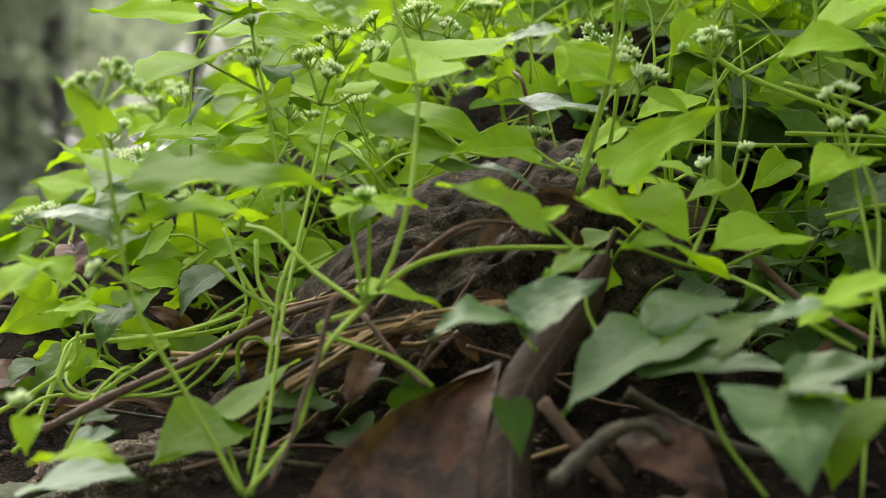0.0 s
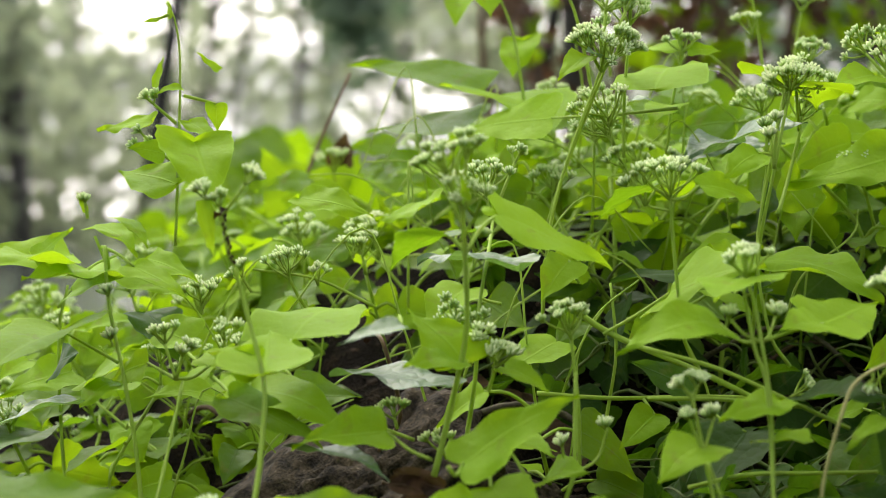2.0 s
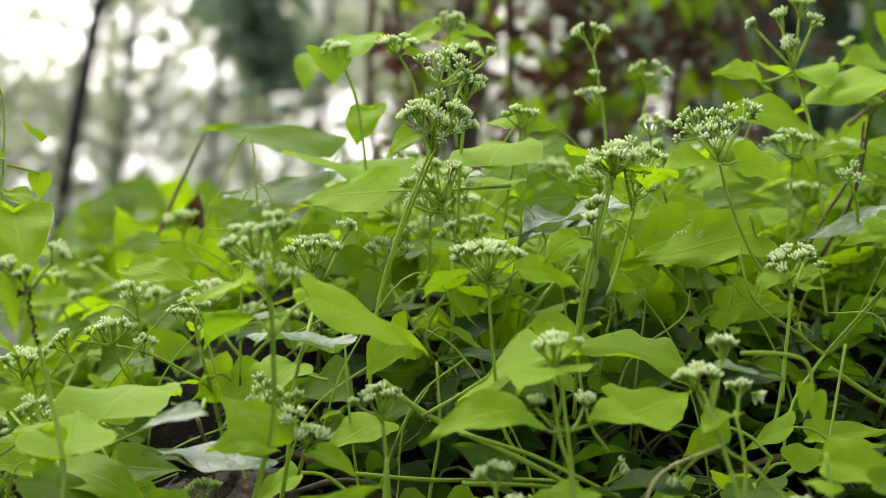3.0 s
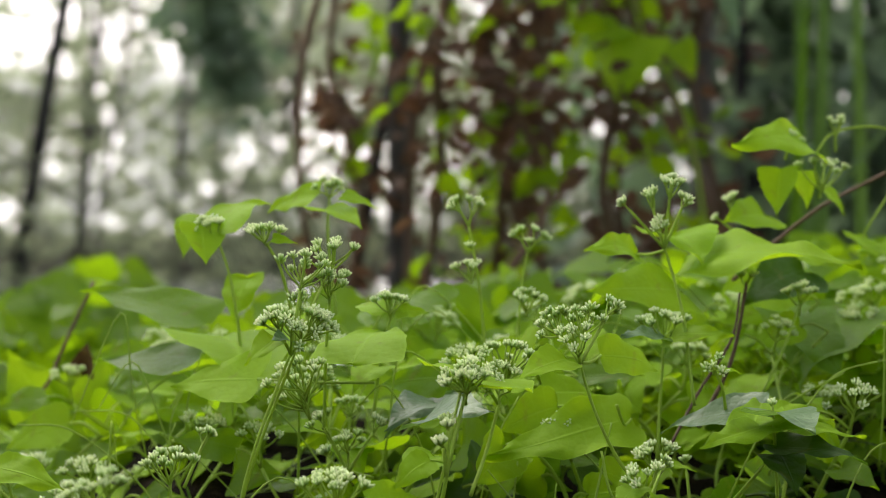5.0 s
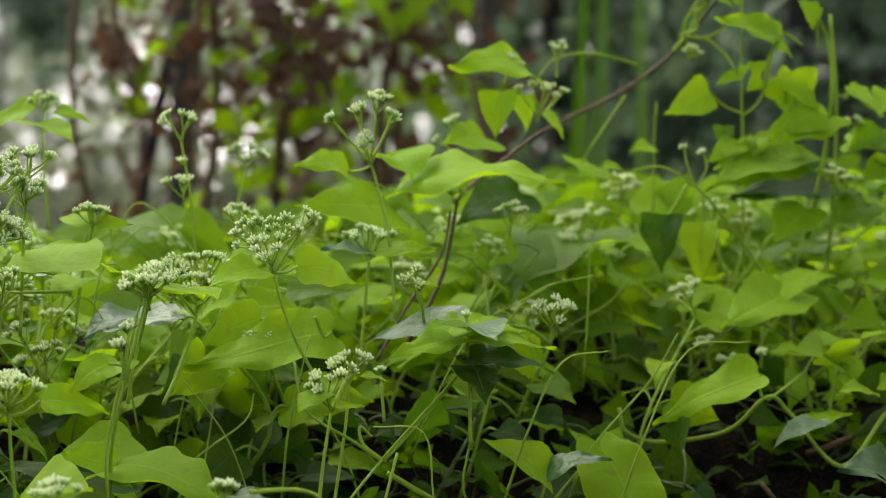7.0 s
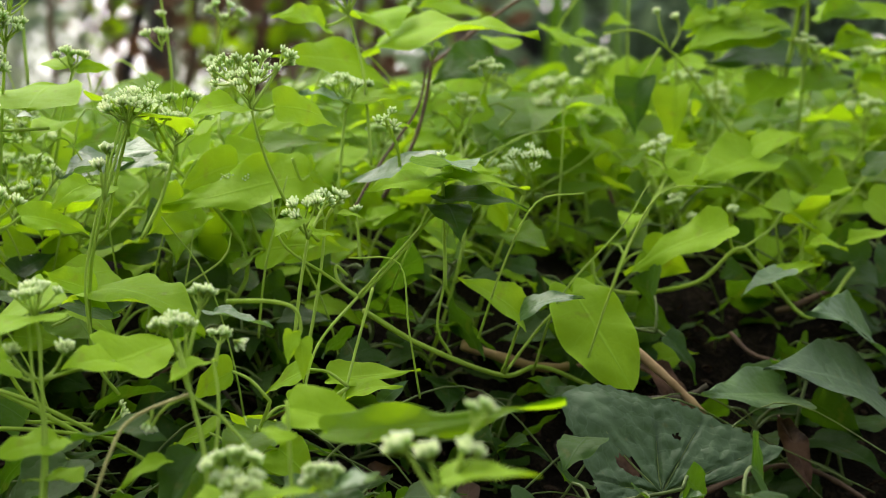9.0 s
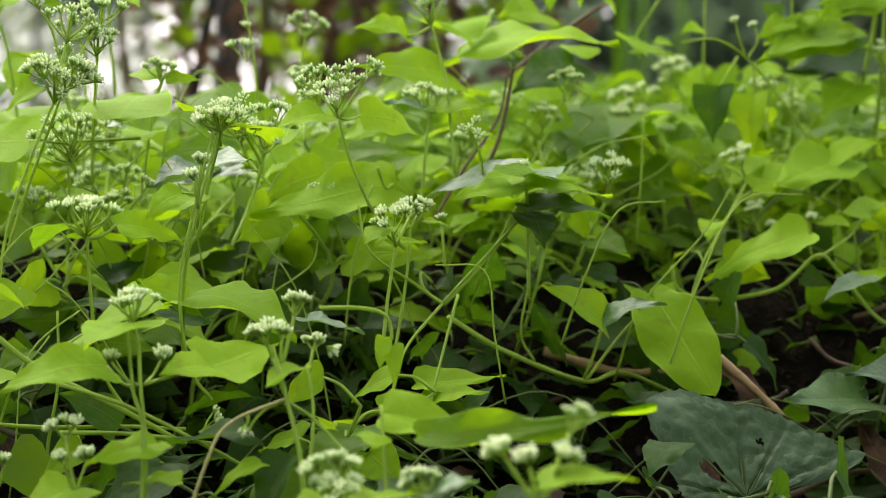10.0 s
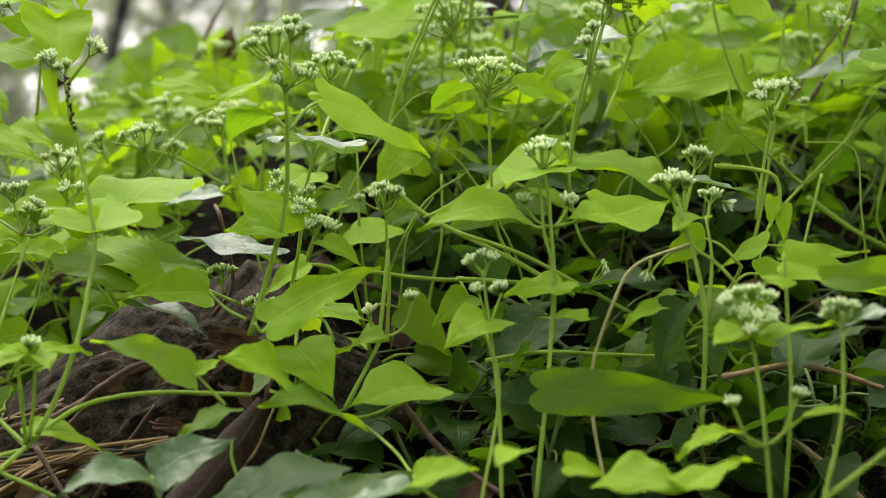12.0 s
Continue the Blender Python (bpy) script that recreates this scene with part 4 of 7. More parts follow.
# the tallest pair of stalks in the middle, with three tiers of heads
s = shoot("tall vine shoot with three tiers of flower heads and leaf pairs", [(-0.108, 0.780, 0.176), (-0.101, 0.780, 0.203), (-0.094, 0.775, 0.235), (-0.094, 0.770, 0.268), (-0.095, 0.763, 0.284), (-0.097, 0.760, 0.306)], 0.0018, 0.001)
stem(s, [(-0.096, 0.820, 0.170), (-0.089, 0.820, 0.212), (-0.087, 0.820, 0.241), (-0.080, 0.860, 0.269), (-0.076, 0.900, 0.283)], 0.0013, 0.001)
hd(s, (-0.095, 0.763, 0.285), (-0.106, 0.760, 0.314), 0.0269, 7)
hd(s, (-0.095, 0.763, 0.285), (-0.092, 0.758, 0.318), 0.0157, 4)
hd(s, (-0.095, 0.763, 0.285), (-0.094, 0.755, 0.299), 0.0246, 6)
hd(s, (-0.078, 0.900, 0.281), (-0.081, 0.906, 0.307), 0.0307, 8)
hd(s, (-0.073, 0.910, 0.288), (-0.061, 0.923, 0.315), 0.0130, 2)
lf(s, (-0.100, 0.775, 0.275), (-0.125, 0.820, 0.260), 0.5, 0.5, "shade", pet=(-0.094, 0.770, 0.269))
lf(s, (-0.080, 0.790, 0.283), (-0.029, 0.818, 0.258), 0.30, 0.5, curl=0.03, pet=(-0.093, 0.770, 0.269))
lf(s, (-0.081, 0.790, 0.283), (-0.085, 0.800, 0.287), 0.9, 0.5)
lf(s, (-0.104, 0.780, 0.290), (-0.130, 0.800, 0.281), 0.25, 0.2)
lf(s, (-0.094, 0.750, 0.290), (-0.096, 0.750, 0.301), 0.4, 0.7)
hd(s, (-0.091, 0.800, 0.221), (-0.101, 0.830, 0.244), 0.0196, 4)
hd(s, (-0.091, 0.800, 0.221), (-0.091, 0.820, 0.241), 0.0193, 4)
hd(s, (-0.091, 0.800, 0.221), (-0.087, 0.790, 0.236), 0.0151, 3)
hd(s, (-0.084, 0.800, 0.209), (-0.078, 0.790, 0.230), 0.0174, 4)
hd(s, (-0.086, 0.790, 0.276), (-0.085, 0.790, 0.279), 0.0051, 1, True)
lf(s, (-0.095, 0.780, 0.223), (-0.118, 0.800, 0.244), 0.75, 0.75, pet=(-0.093, 0.780, 0.223))
lf(s, (-0.096, 0.780, 0.223), (-0.120, 0.760, 0.223), 0.55, 0.6)
lf(s, (-0.077, 0.800, 0.219), (-0.059, 0.790, 0.209), 0.6, 0.5)
# big oblong leaf across the front
lf(s, (-0.097, 0.740, 0.187), (-0.051, 0.745, 0.213), 0.48, 0.55, curl=0.02, pet=(-0.103, 0.730, 0.187))
lf(s, (-0.127, 0.780, 0.195), (-0.166, 0.770, 0.191), 0.52, 0.5, pet=(-0.109, 0.765, 0.185))
lf(s, (-0.075, 0.800, 0.189), (-0.058, 0.780, 0.183), 0.6, 0.5)
# yellowing broad leaf
lf(s, (-0.186, 0.820, 0.209), (-0.140, 0.786, 0.191), 0.42, 0.6, curl=0.1)
lf(s, (-0.194, 0.800, 0.208), (-0.153, 0.783, 0.187), 0.42, 0.7, "mid")
# leaf shining white along its length
s = shoot("low vine shoot with sky-bright glossy leaves", [(-0.132, 0.870, 0.175), (-0.122, 0.860, 0.192), (-0.128, 0.850, 0.223), (-0.132, 0.860, 0.230)], 0.0014, 0.0012, STEM_BROWN, group="leafy shoots")
lf(s, (-0.102, 0.800, 0.211), (-0.153, 0.840, 0.213), 0.2, 0.08, "pale", curl=0.05)
lf(s, (-0.069, 0.820, 0.258), (-0.113, 0.860, 0.261), 0.16, 0.05, "pale")
lf(s, (-0.161, 0.800, 0.184), (-0.126, 0.760, 0.177), 0.3, 0.1, "pale")
lf(s, (0.051, 0.900, 0.243), (-0.019, 0.920, 0.248), 0.2, 0.05, "old")
# upper heads behind
s = shoot(FL, [(-0.052, 0.930, 0.228), (-0.048, 0.925, 0.272), (-0.039, 0.920, 0.307), (-0.022, 0.920, 0.351)])
hd(s, (-0.022, 0.920, 0.350), (-0.033, 0.920, 0.372), 0.0203, 5)
hd(s, (-0.022, 0.920, 0.350), (-0.006, 0.920, 0.369), 0.0163, 4)
hd(s, (-0.022, 0.920, 0.350), (-0.021, 0.900, 0.367), 0.0135, 2)
hd(s, (-0.022, 0.920, 0.351), (-0.015, 0.950, 0.396), 0.0304, 6)
hd(s, (-0.022, 0.920, 0.351), (-0.003, 0.950, 0.389), 0.0138, 2)
hd(s, (-0.013, 0.950, 0.315), (-0.020, 0.950, 0.346), 0.0392, 7)
hd(s, (-0.013, 0.950, 0.315), (-0.024, 0.960, 0.333), 0.0280, 5)
lf(s, (-0.029, 0.920, 0.358), (-0.044, 0.910, 0.346), 0.6, 0.6)
lf(s, (-0.040, 1.000, 0.331), (-0.088, 1.030, 0.325), 0.5, 0.5, pet=(0.019, 0.950, 0.333))
lf(s, (0.008, 0.950, 0.343), (0.029, 1.000, 0.355), 0.7, 0.6)
# stalk with a double bud and one bright leaf
s = shoot(FL, [(0.041, 0.870, 0.225), (0.041, 0.850, 0.267), (0.047, 0.845, 0.300), (0.057, 0.857, 0.337)])
hd(s, (0.057, 0.857, 0.337), (0.055, 0.857, 0.349), 0.0283, 7)
hd(s, (0.047, 0.845, 0.301), (0.049, 0.843, 0.328), 0.0079, 1, True)
hd(s, (0.047, 0.845, 0.301), (0.045, 0.843, 0.320), 0.0079, 1, True)
lf(s, (0.040, 0.845, 0.308), (0.023, 0.840, 0.296), 0.75, 0.65, pet=(0.047, 0.845, 0.307))
lf(s, (0.060, 0.860, 0.341), (0.085, 0.930, 0.330), 0.6, 0.7)
# fanned head on a dark stalk
s = shoot("vine shoot with a wide fanned flower head on a dark stalk", [(0.153, 0.930, 0.278), (0.139, 0.925, 0.293), (0.128, 0.920, 0.313), (0.121, 0.920, 0.332), (0.118, 0.920, 0.344)])
hd(s, (0.118, 0.920, 0.344), (0.102, 0.935, 0.367), 0.0219, 5)
hd(s, (0.118, 0.920, 0.344), (0.122, 0.937, 0.369), 0.0246, 6)
hd(s, (0.118, 0.920, 0.344), (0.139, 0.940, 0.374), 0.0152, 3)
hd(s, (0.118, 0.920, 0.344), (0.112, 0.910, 0.360), 0.0244, 4)
lf(s, (0.131, 0.940, 0.346), (0.164, 0.956, 0.336), 0.5, 0.5, pet=(0.118, 0.920, 0.344))
lf(s, (0.111, 0.920, 0.346), (0.085, 0.900, 0.338), 0.6, 0.5)
lf(s, (0.152, 0.975, 0.310), (0.075, 0.958, 0.294), 0.40, 0.6, curl=0.0, pet=(0.142, 0.960, 0.319), label="long pointed bright green leaf")
hd(s, (0.081, 0.955, 0.321), (0.064, 0.880, 0.346), 0.0292, 6)
hd(s, (0.081, 0.955, 0.321), (0.092, 0.965, 0.351), 0.0341, 8)
hd(s, (0.081, 0.955, 0.321), (0.084, 0.950, 0.341), 0.0252, 5)
stem(s, [(0.065, 0.930, 0.279), (0.075, 0.950, 0.299), (0.082, 0.955, 0.322)], 0.0014, 0.0011)
# stalk with the quilted glossy leaf
s = shoot("vine shoot with one wide glossy quilted leaf", [(0.048, 0.880, 0.286), (0.052, 0.878, 0.309), (0.058, 0.870, 0.335), (0.059, 0.865, 0.341)])
hd(s, (0.058, 0.870, 0.330), (0.055, 0.857, 0.350), 0.0253, 5)
lf(s, (0.044, 0.880, 0.305), (0.028, 0.860, 0.297), 0.75, 0.6, pet=(0.050, 0.878, 0.303))
hd(s, (0.050, 0.878, 0.309), (0.050, 0.878, 0.324), 0.0098, 1, True)
lf(s, (0.060, 1.040, 0.318), (0.025, 0.990, 0.300), 0.55, 0.12, "pale", curl=0.1, roll=-10, label="wide glossy quilted leaf mirroring the pale sky")
lf(s, (0.041, 0.950, 0.312), (0.074, 0.900, 0.323), 0.18, 0.05, "pale")
# group of lower heads
s = shoot("vine shoot with several separate small flower heads", [(-0.047, 0.950, 0.276), (-0.039, 0.945, 0.301), (-0.028, 0.935, 0.330), (-0.019, 0.925, 0.353)])
hd(s, (-0.019, 0.925, 0.353), (-0.018, 0.948, 0.377), 0.0154, 3)
hd(s, (-0.019, 0.925, 0.353), (-0.027, 0.930, 0.369), 0.0205, 4)
hd(s, (-0.019, 0.925, 0.353), (-0.003, 0.925, 0.370), 0.0230, 5)
hd(s, (-0.019, 0.925, 0.353), (-0.014, 0.910, 0.362), 0.0217, 4)
hd(s, (-0.019, 0.990, 0.318), (-0.017, 1.000, 0.336), 0.0324, 6)
hd(s, (-0.019, 0.990, 0.318), (-0.001, 1.000, 0.335), 0.0177, 3)
stem(s, [(-0.020, 1.000, 0.270), (-0.019, 0.995, 0.297), (-0.019, 0.990, 0.319)])
lf(s, (-0.023, 0.920, 0.357), (-0.031, 0.900, 0.358), 0.6, 0.1, "pale")
lf(s, (0.001, 0.990, 0.339), (0.011, 0.980, 0.338), 0.5, 0.2, "pale")
stem(s, [(0.019, 0.980, 0.281), (0.006, 0.985, 0.286), (-0.007, 0.985, 0.307)])
hd(s, (0.006, 0.980, 0.284), (-0.009, 0.985, 0.315), 0.0173, 3)
hd(s, (0.006, 0.980, 0.284), (0.007, 0.981, 0.306), 0.0202, 4)
hd(s, (0.006, 0.980, 0.284), (0.024, 0.985, 0.311), 0.0121, 2)
hd(s, (0.002, 0.970, 0.283), (-0.006, 0.970, 0.299), 0.0109, 1, True)
# heads above
s = shoot("tall vine shoot with layered flower heads", [(-0.006, 0.970, 0.309), (-0.005, 0.970, 0.343), (-0.003, 0.960, 0.372), (-0.002, 0.960, 0.392)])
hd(s, (-0.002, 0.960, 0.389), (-0.003, 0.957, 0.405), 0.0324, 7)
hd(s, (-0.003, 0.960, 0.372), (-0.003, 0.957, 0.390), 0.0254, 5)
s = shoot(FL, [(-0.015, 1.000, 0.323), (-0.026, 1.000, 0.382), (-0.035, 1.000, 0.402)])
hd(s, (-0.036, 1.000, 0.402), (-0.038, 1.000, 0.413), 0.0259, 5)
lf(s, (-0.032, 1.000, 0.404), (-0.019, 1.000, 0.401), 0.4, 0.4)
s = shoot(FL, [(-0.050, 1.060, 0.336), (-0.056, 1.060, 0.379), (-0.064, 1.070, 0.404)])
hd(s, (-0.066, 1.070, 0.401), (-0.071, 1.070, 0.415), 0.0252, 5)
lf(s, (-0.066, 1.070, 0.407), (-0.035, 1.120, 0.422), 0.4, 0.4)
lf(s, (-0.073, 1.070, 0.410), (-0.069, 1.050, 0.389), 0.7, 0.8)
s = shoot(FL, [(0.002, 1.100, 0.358), (-0.002, 1.110, 0.403), (-0.001, 1.115, 0.425)])
hd(s, (-0.001, 1.115, 0.425), (-0.007, 1.115, 0.436), 0.0162, 2)
hd(s, (-0.001, 1.115, 0.425), (0.005, 1.115, 0.436), 0.0162, 2)
lf(s, (0.006, 1.110, 0.427), (0.027, 1.100, 0.418), 0.4, 0.4)
lf(s, (-0.007, 1.120, 0.427), (-0.038, 1.150, 0.416), 0.4, 0.4)
lf(s, (-0.004, 1.110, 0.419), (0.017, 1.080, 0.408), 0.6, 0.7)
s = shoot(FL, [(0.086, 1.060, 0.315), (0.082, 1.063, 0.372), (0.076, 1.064, 0.409)])
hd(s, (0.076, 1.064, 0.409), (0.067, 1.064, 0.425), 0.0140, 2)
hd(s, (0.076, 1.064, 0.409), (0.080, 1.064, 0.425), 0.0156, 2)
hd(s, (0.076, 1.064, 0.397), (0.075, 1.064, 0.401), 0.0119, 1)
hd(s, (0.077, 1.060, 0.378), (0.077, 1.060, 0.391), 0.0219, 3)
s = shoot(FL, [(0.106, 1.100, 0.330), (0.109, 1.100, 0.369), (0.113, 1.100, 0.394)])
hd(s, (0.113, 1.100, 0.393), (0.106, 1.100, 0.407), 0.0130, 2)
hd(s, (0.113, 1.100, 0.393), (0.123, 1.100, 0.406), 0.0136, 2)
hd(s, (0.113, 1.100, 0.393), (0.114, 1.100, 0.402), 0.0097, 1)
hd(s, (0.106, 1.050, 0.360), (0.108, 1.050, 0.374), 0.0247, 5)
s = shoot(FL, [(0.020, 1.000, 0.311), (0.024, 1.000, 0.340), (0.030, 1.000, 0.365)])
hd(s, (0.029, 1.000, 0.364), (0.029, 1.002, 0.376), 0.0212, 5)
lf(s, (0.032, 1.000, 0.365), (0.050, 1.000, 0.365), 0.45, 0.4)
lf(s, (0.027, 1.000, 0.365), (0.011, 1.020, 0.367), 0.5, 0.4)
lf(s, (0.024, 1.000, 0.337), (0.009, 0.980, 0.325), 0.8, 0.6)
s = shoot("tall vine shoot holding four flower heads above the bank", [(0.186, 0.980, 0.316), (0.184, 1.000, 0.362), (0.179, 1.010, 0.388), (0.176, 1.010, 0.397)])
hd(s, (0.176, 1.010, 0.397), (0.180, 1.007, 0.437), 0.0206, 4)
hd(s, (0.176, 1.010, 0.397), (0.167, 1.010, 0.429), 0.0164, 3)
hd(s, (0.176, 1.010, 0.397), (0.153, 1.018, 0.424), 0.0113, 1, True)
hd(s, (0.176, 1.010, 0.397), (0.189, 1.010, 0.426), 0.0119, 2)
hd(s, (0.176, 1.010, 0.397), (0.170, 1.000, 0.414), 0.0177, 3)
lf(s, (0.168, 1.050, 0.393), (0.136, 1.030, 0.396), 0.45, 0.45, pet=(0.176, 1.010, 0.396))
lf(s, (0.195, 1.100, 0.401), (0.205, 1.050, 0.387), 0.7, 0.5)
s = shoot(FL, [(0.168, 0.990, 0.286), (0.172, 1.000, 0.320), (0.175, 1.006, 0.348)])
hd(s, (0.175, 1.006, 0.347), (0.175, 1.006, 0.365), 0.0339, 8)
lf(s, (0.174, 1.000, 0.350), (0.146, 0.970, 0.354), 0.25, 0.1, "pale")
lf(s, (0.176, 1.000, 0.350), (0.207, 0.980, 0.352), 0.35, 0.4)
lf(s, (0.194, 1.060, 0.371), (0.135, 1.020, 0.373), 0.5, 0.55)
lf(s, (0.205, 1.100, 0.385), (0.281, 1.000, 0.385), 0.3, 0.3, curl=0.08)
s = shoot(FL, [(0.201, 0.970, 0.300), (0.197, 0.960, 0.324), (0.190, 0.950, 0.338)])
hd(s, (0.190, 0.950, 0.335), (0.188, 0.940, 0.343), 0.0172, 3)
lf(s, (0.192, 0.950, 0.337), (0.204, 0.950, 0.335), 0.3, 0.3)
# star of leaves with a bud
s = shoot("vine shoot tip with a star of flat leaves round a bud", [(0.174, 0.930, 0.249), (0.194, 0.930, 0.271), (0.213, 0.932, 0.294)])
stem(s, [(0.218, 0.930, 0.254), (0.217, 0.932, 0.294), (0.216, 0.935, 0.321)], 0.0013, 0.001)
hd(s, (0.216, 0.935, 0.319), (0.216, 0.935, 0.324), 0.0071, 1)
lf(s, (0.217, 0.940, 0.317), (0.246, 0.930, 0.313), 0.22, 0.1)
lf(s, (0.216, 0.950, 0.315), (0.169, 0.985, 0.301), 0.3, 0.08, "pale")
lf(s, (0.215, 0.930, 0.316), (0.218, 0.860, 0.315), 0.25, 0.05, "pale")
lf(s, (0.210, 0.930, 0.311), (0.172, 0.900, 0.304), 0.3, 0.35)
lf(s, (0.216, 0.930, 0.309), (0.259, 0.920, 0.304), 0.15, 0.1)
lf(s, (0.205, 0.930, 0.309), (0.222, 0.970, 0.323), 0.5, 0.7)
lf(s, (0.217, 0.930, 0.300), (0.254, 0.900, 0.296), 0.3, 0.3, "old")
lf(s, (0.218, 0.930, 0.297), (0.222, 0.910, 0.279), 0.7, 0.5, "old")
# white head with two small leaves
s = shoot(FL, [(0.134, 0.855, 0.234), (0.137, 0.860, 0.259), (0.141, 0.865, 0.282)])
hd(s, (0.141, 0.865, 0.283), (0.136, 0.860, 0.301), 0.0203, 4)
hd(s, (0.141, 0.865, 0.283), (0.152, 0.880, 0.302), 0.0117, 2)
lf(s, (0.135, 0.862, 0.292), (0.124, 0.850, 0.284), 0.7, 0.6, pet=(0.141, 0.865, 0.285))
lf(s, (0.143, 0.865, 0.286), (0.157, 0.870, 0.284), 0.35, 0.3)
hd(s, (0.174, 0.930, 0.269), (0.173, 0.940, 0.295), 0.0100, 1)
# kinked brown stalk with three heads
s = shoot("vine shoot with a kinked browned stalk and drooping tip", [(0.045, 0.700, 0.131), (0.041, 0.715, 0.154), (0.041, 0.725, 0.175), (0.050, 0.730, 0.204), (0.059, 0.735, 0.218), (0.082, 0.735, 0.228)], 0.0010, 0.0009, YELLOWED)
stem(s, [(0.107, 0.720, 0.205), (0.093, 0.730, 0.220), (0.082, 0.735, 0.228), (0.077, 0.745, 0.243)])
stem(s, [(0.088, 0.720, 0.151), (0.088, 0.725, 0.198), (0.082, 0.735, 0.228), (0.077, 0.750, 0.248)], 0.0015, 0.001)
stem(s, [(0.092, 0.740, 0.197), (0.094, 0.750, 0.221), (0.092, 0.760, 0.239)])
hd(s, (0.080, 0.750, 0.235), (0.071, 0.752, 0.258), 0.0144, 4)
hd(s, (0.080, 0.750, 0.235), (0.089, 0.765, 0.269), 0.0140, 4)
hd(s, (0.080, 0.750, 0.235), (0.081, 0.750, 0.258), 0.0110, 2)
hd(s, (0.093, 0.760, 0.236), (0.096, 0.770, 0.251), 0.0113, 3)
hd(s, (0.103, 0.770, 0.245), (0.107, 0.770, 0.245), 0.0054, 1, True)
lf(s, (0.088, 0.750, 0.239), (0.073, 0.730, 0.233), 0.45, 0.5)
stem(s, [(0.099, 0.780, 0.261), (0.117, 0.790, 0.260), (0.128, 0.790, 0.257), (0.131, 0.790, 0.249), (0.130, 0.790, 0.244)], 0.0013, 0.001)
lf(s, (0.127, 0.785, 0.247), (0.124, 0.775, 0.234), 0.5, 1.0, free=True)
lf(s, (0.131, 0.785, 0.244), (0.131, 0.775, 0.226), 0.42, 1.0, free=True)
lf(s, (0.095, 0.820, 0.252), (0.119, 0.790, 0.248), 0.25, 0.1, "pale")
hd(s, (0.067, 0.750, 0.220), (0.067, 0.747, 0.211), 0.0066, 1, True)
stem(s, [(0.082, 0.735, 0.227), (0.074, 0.740, 0.223), (0.069, 0.745, 0.217), (0.067, 0.747, 0.212)], 0.0008, 0.0007)
# head with two close leaves
s = shoot(FL, [(0.141, 0.910, 0.210), (0.147, 0.915, 0.228), (0.154, 0.925, 0.267), (0.156, 0.930, 0.289)])
hd(s, (0.156, 0.930, 0.288), (0.149, 0.930, 0.303), 0.0192, 4)
hd(s, (0.156, 0.930, 0.288), (0.164, 0.930, 0.303), 0.0151, 3)
lf(s, (0.150, 0.930, 0.291), (0.136, 0.920, 0.280), 0.7, 0.6)
lf(s, (0.163, 0.930, 0.293), (0.175, 0.920, 0.290), 0.3, 0.3)
# small low heads
s = shoot(FL, [(0.003, 0.700, 0.120), (0.002, 0.720, 0.152), (-0.002, 0.735, 0.184), (-0.007, 0.740, 0.213)])
hd(s, (-0.006, 0.740, 0.210), (-0.013, 0.740, 0.219), 0.0083, 1, True)
hd(s, (-0.006, 0.740, 0.210), (-0.003, 0.740, 0.221), 0.0105, 2)
lf(s, (-0.002, 0.740, 0.192), (-0.023, 0.720, 0.180), 0.85, 0.7)
for a in ((-0.008, 0.740, 0.203), (0.002, 0.740, 0.203)):
    stem(s, [(-0.003, 0.737, 0.189), a], 0.0008, 0.0007)
    hd(s, a, tuple(np.array(a) + (0, 0, 0.005)), 0.0052, 1, True)
s = shoot(FL, [(0.017, 0.700, 0.120), (0.023, 0.730, 0.176), (0.024, 0.745, 0.213), (0.020, 0.750, 0.230), (0.017, 0.760, 0.257)])
stem(s, [(0.054, 0.850, 0.212), (0.044, 0.845, 0.228), (0.039, 0.845, 0.266), (0.048, 0.850, 0.311), (0.055, 0.857, 0.339)])
hd(s, (0.048, 0.820, 0.201), (0.059, 0.820, 0.208), 0.0145, 3)
# close blurred heads at the foot of the bank
s = shoot("pale vine shoot with low spreading flower heads", [(0.102, 0.640, 0.135), (0.100, 0.645, 0.157), (0.098, 0.655, 0.180), (0.096, 0.665, 0.196)])
hd(s, (0.096, 0.665, 0.195), (0.087, 0.670, 0.214), 0.0138, 3)
hd(s, (0.096, 0.665, 0.195), (0.101, 0.673, 0.215), 0.0178, 4)
hd(s, (0.096, 0.665, 0.195), (0.097, 0.660, 0.208), 0.0233, 5)
lf(s, (0.096, 0.670, 0.198), (0.078, 0.650, 0.194), 0.6, 0.5)
lf(s, (0.100, 0.670, 0.198), (0.126, 0.650, 0.204), 0.25, 0.2)
for a, w in (((0.086, 0.640, 0.171), 32), ((0.112, 0.650, 0.175), 38)):
    b = (0.100, 0.645, 0.157)
    stem(s, [b, tuple((np.array(a) + np.array(b)) / 2 - (0, 0, 0.006)), a], 0.0011, 0.0009)
    hd(s, a, tuple(np.array(a) + (0, 0, 0.004)), 0.0077, 1, True)
lf(s, (0.085, 0.640, 0.163), (0.061, 0.620, 0.156), 0.3, 0.3, pet=(0.100, 0.645, 0.156))
lf(s, (0.114, 0.650, 0.167), (0.131, 0.630, 0.172), 0.35, 0.4, pet=(0.101, 0.645, 0.157))
s = shoot("pale vine shoot with low spreading flower heads", [(0.117, 0.620, 0.140), (0.125, 0.630, 0.171), (0.126, 0.640, 0.203)])
hd(s, (0.126, 0.640, 0.203), (0.120, 0.645, 0.212), 0.0134, 3)
hd(s, (0.126, 0.640, 0.203), (0.128, 0.645, 0.213), 0.0144, 3)
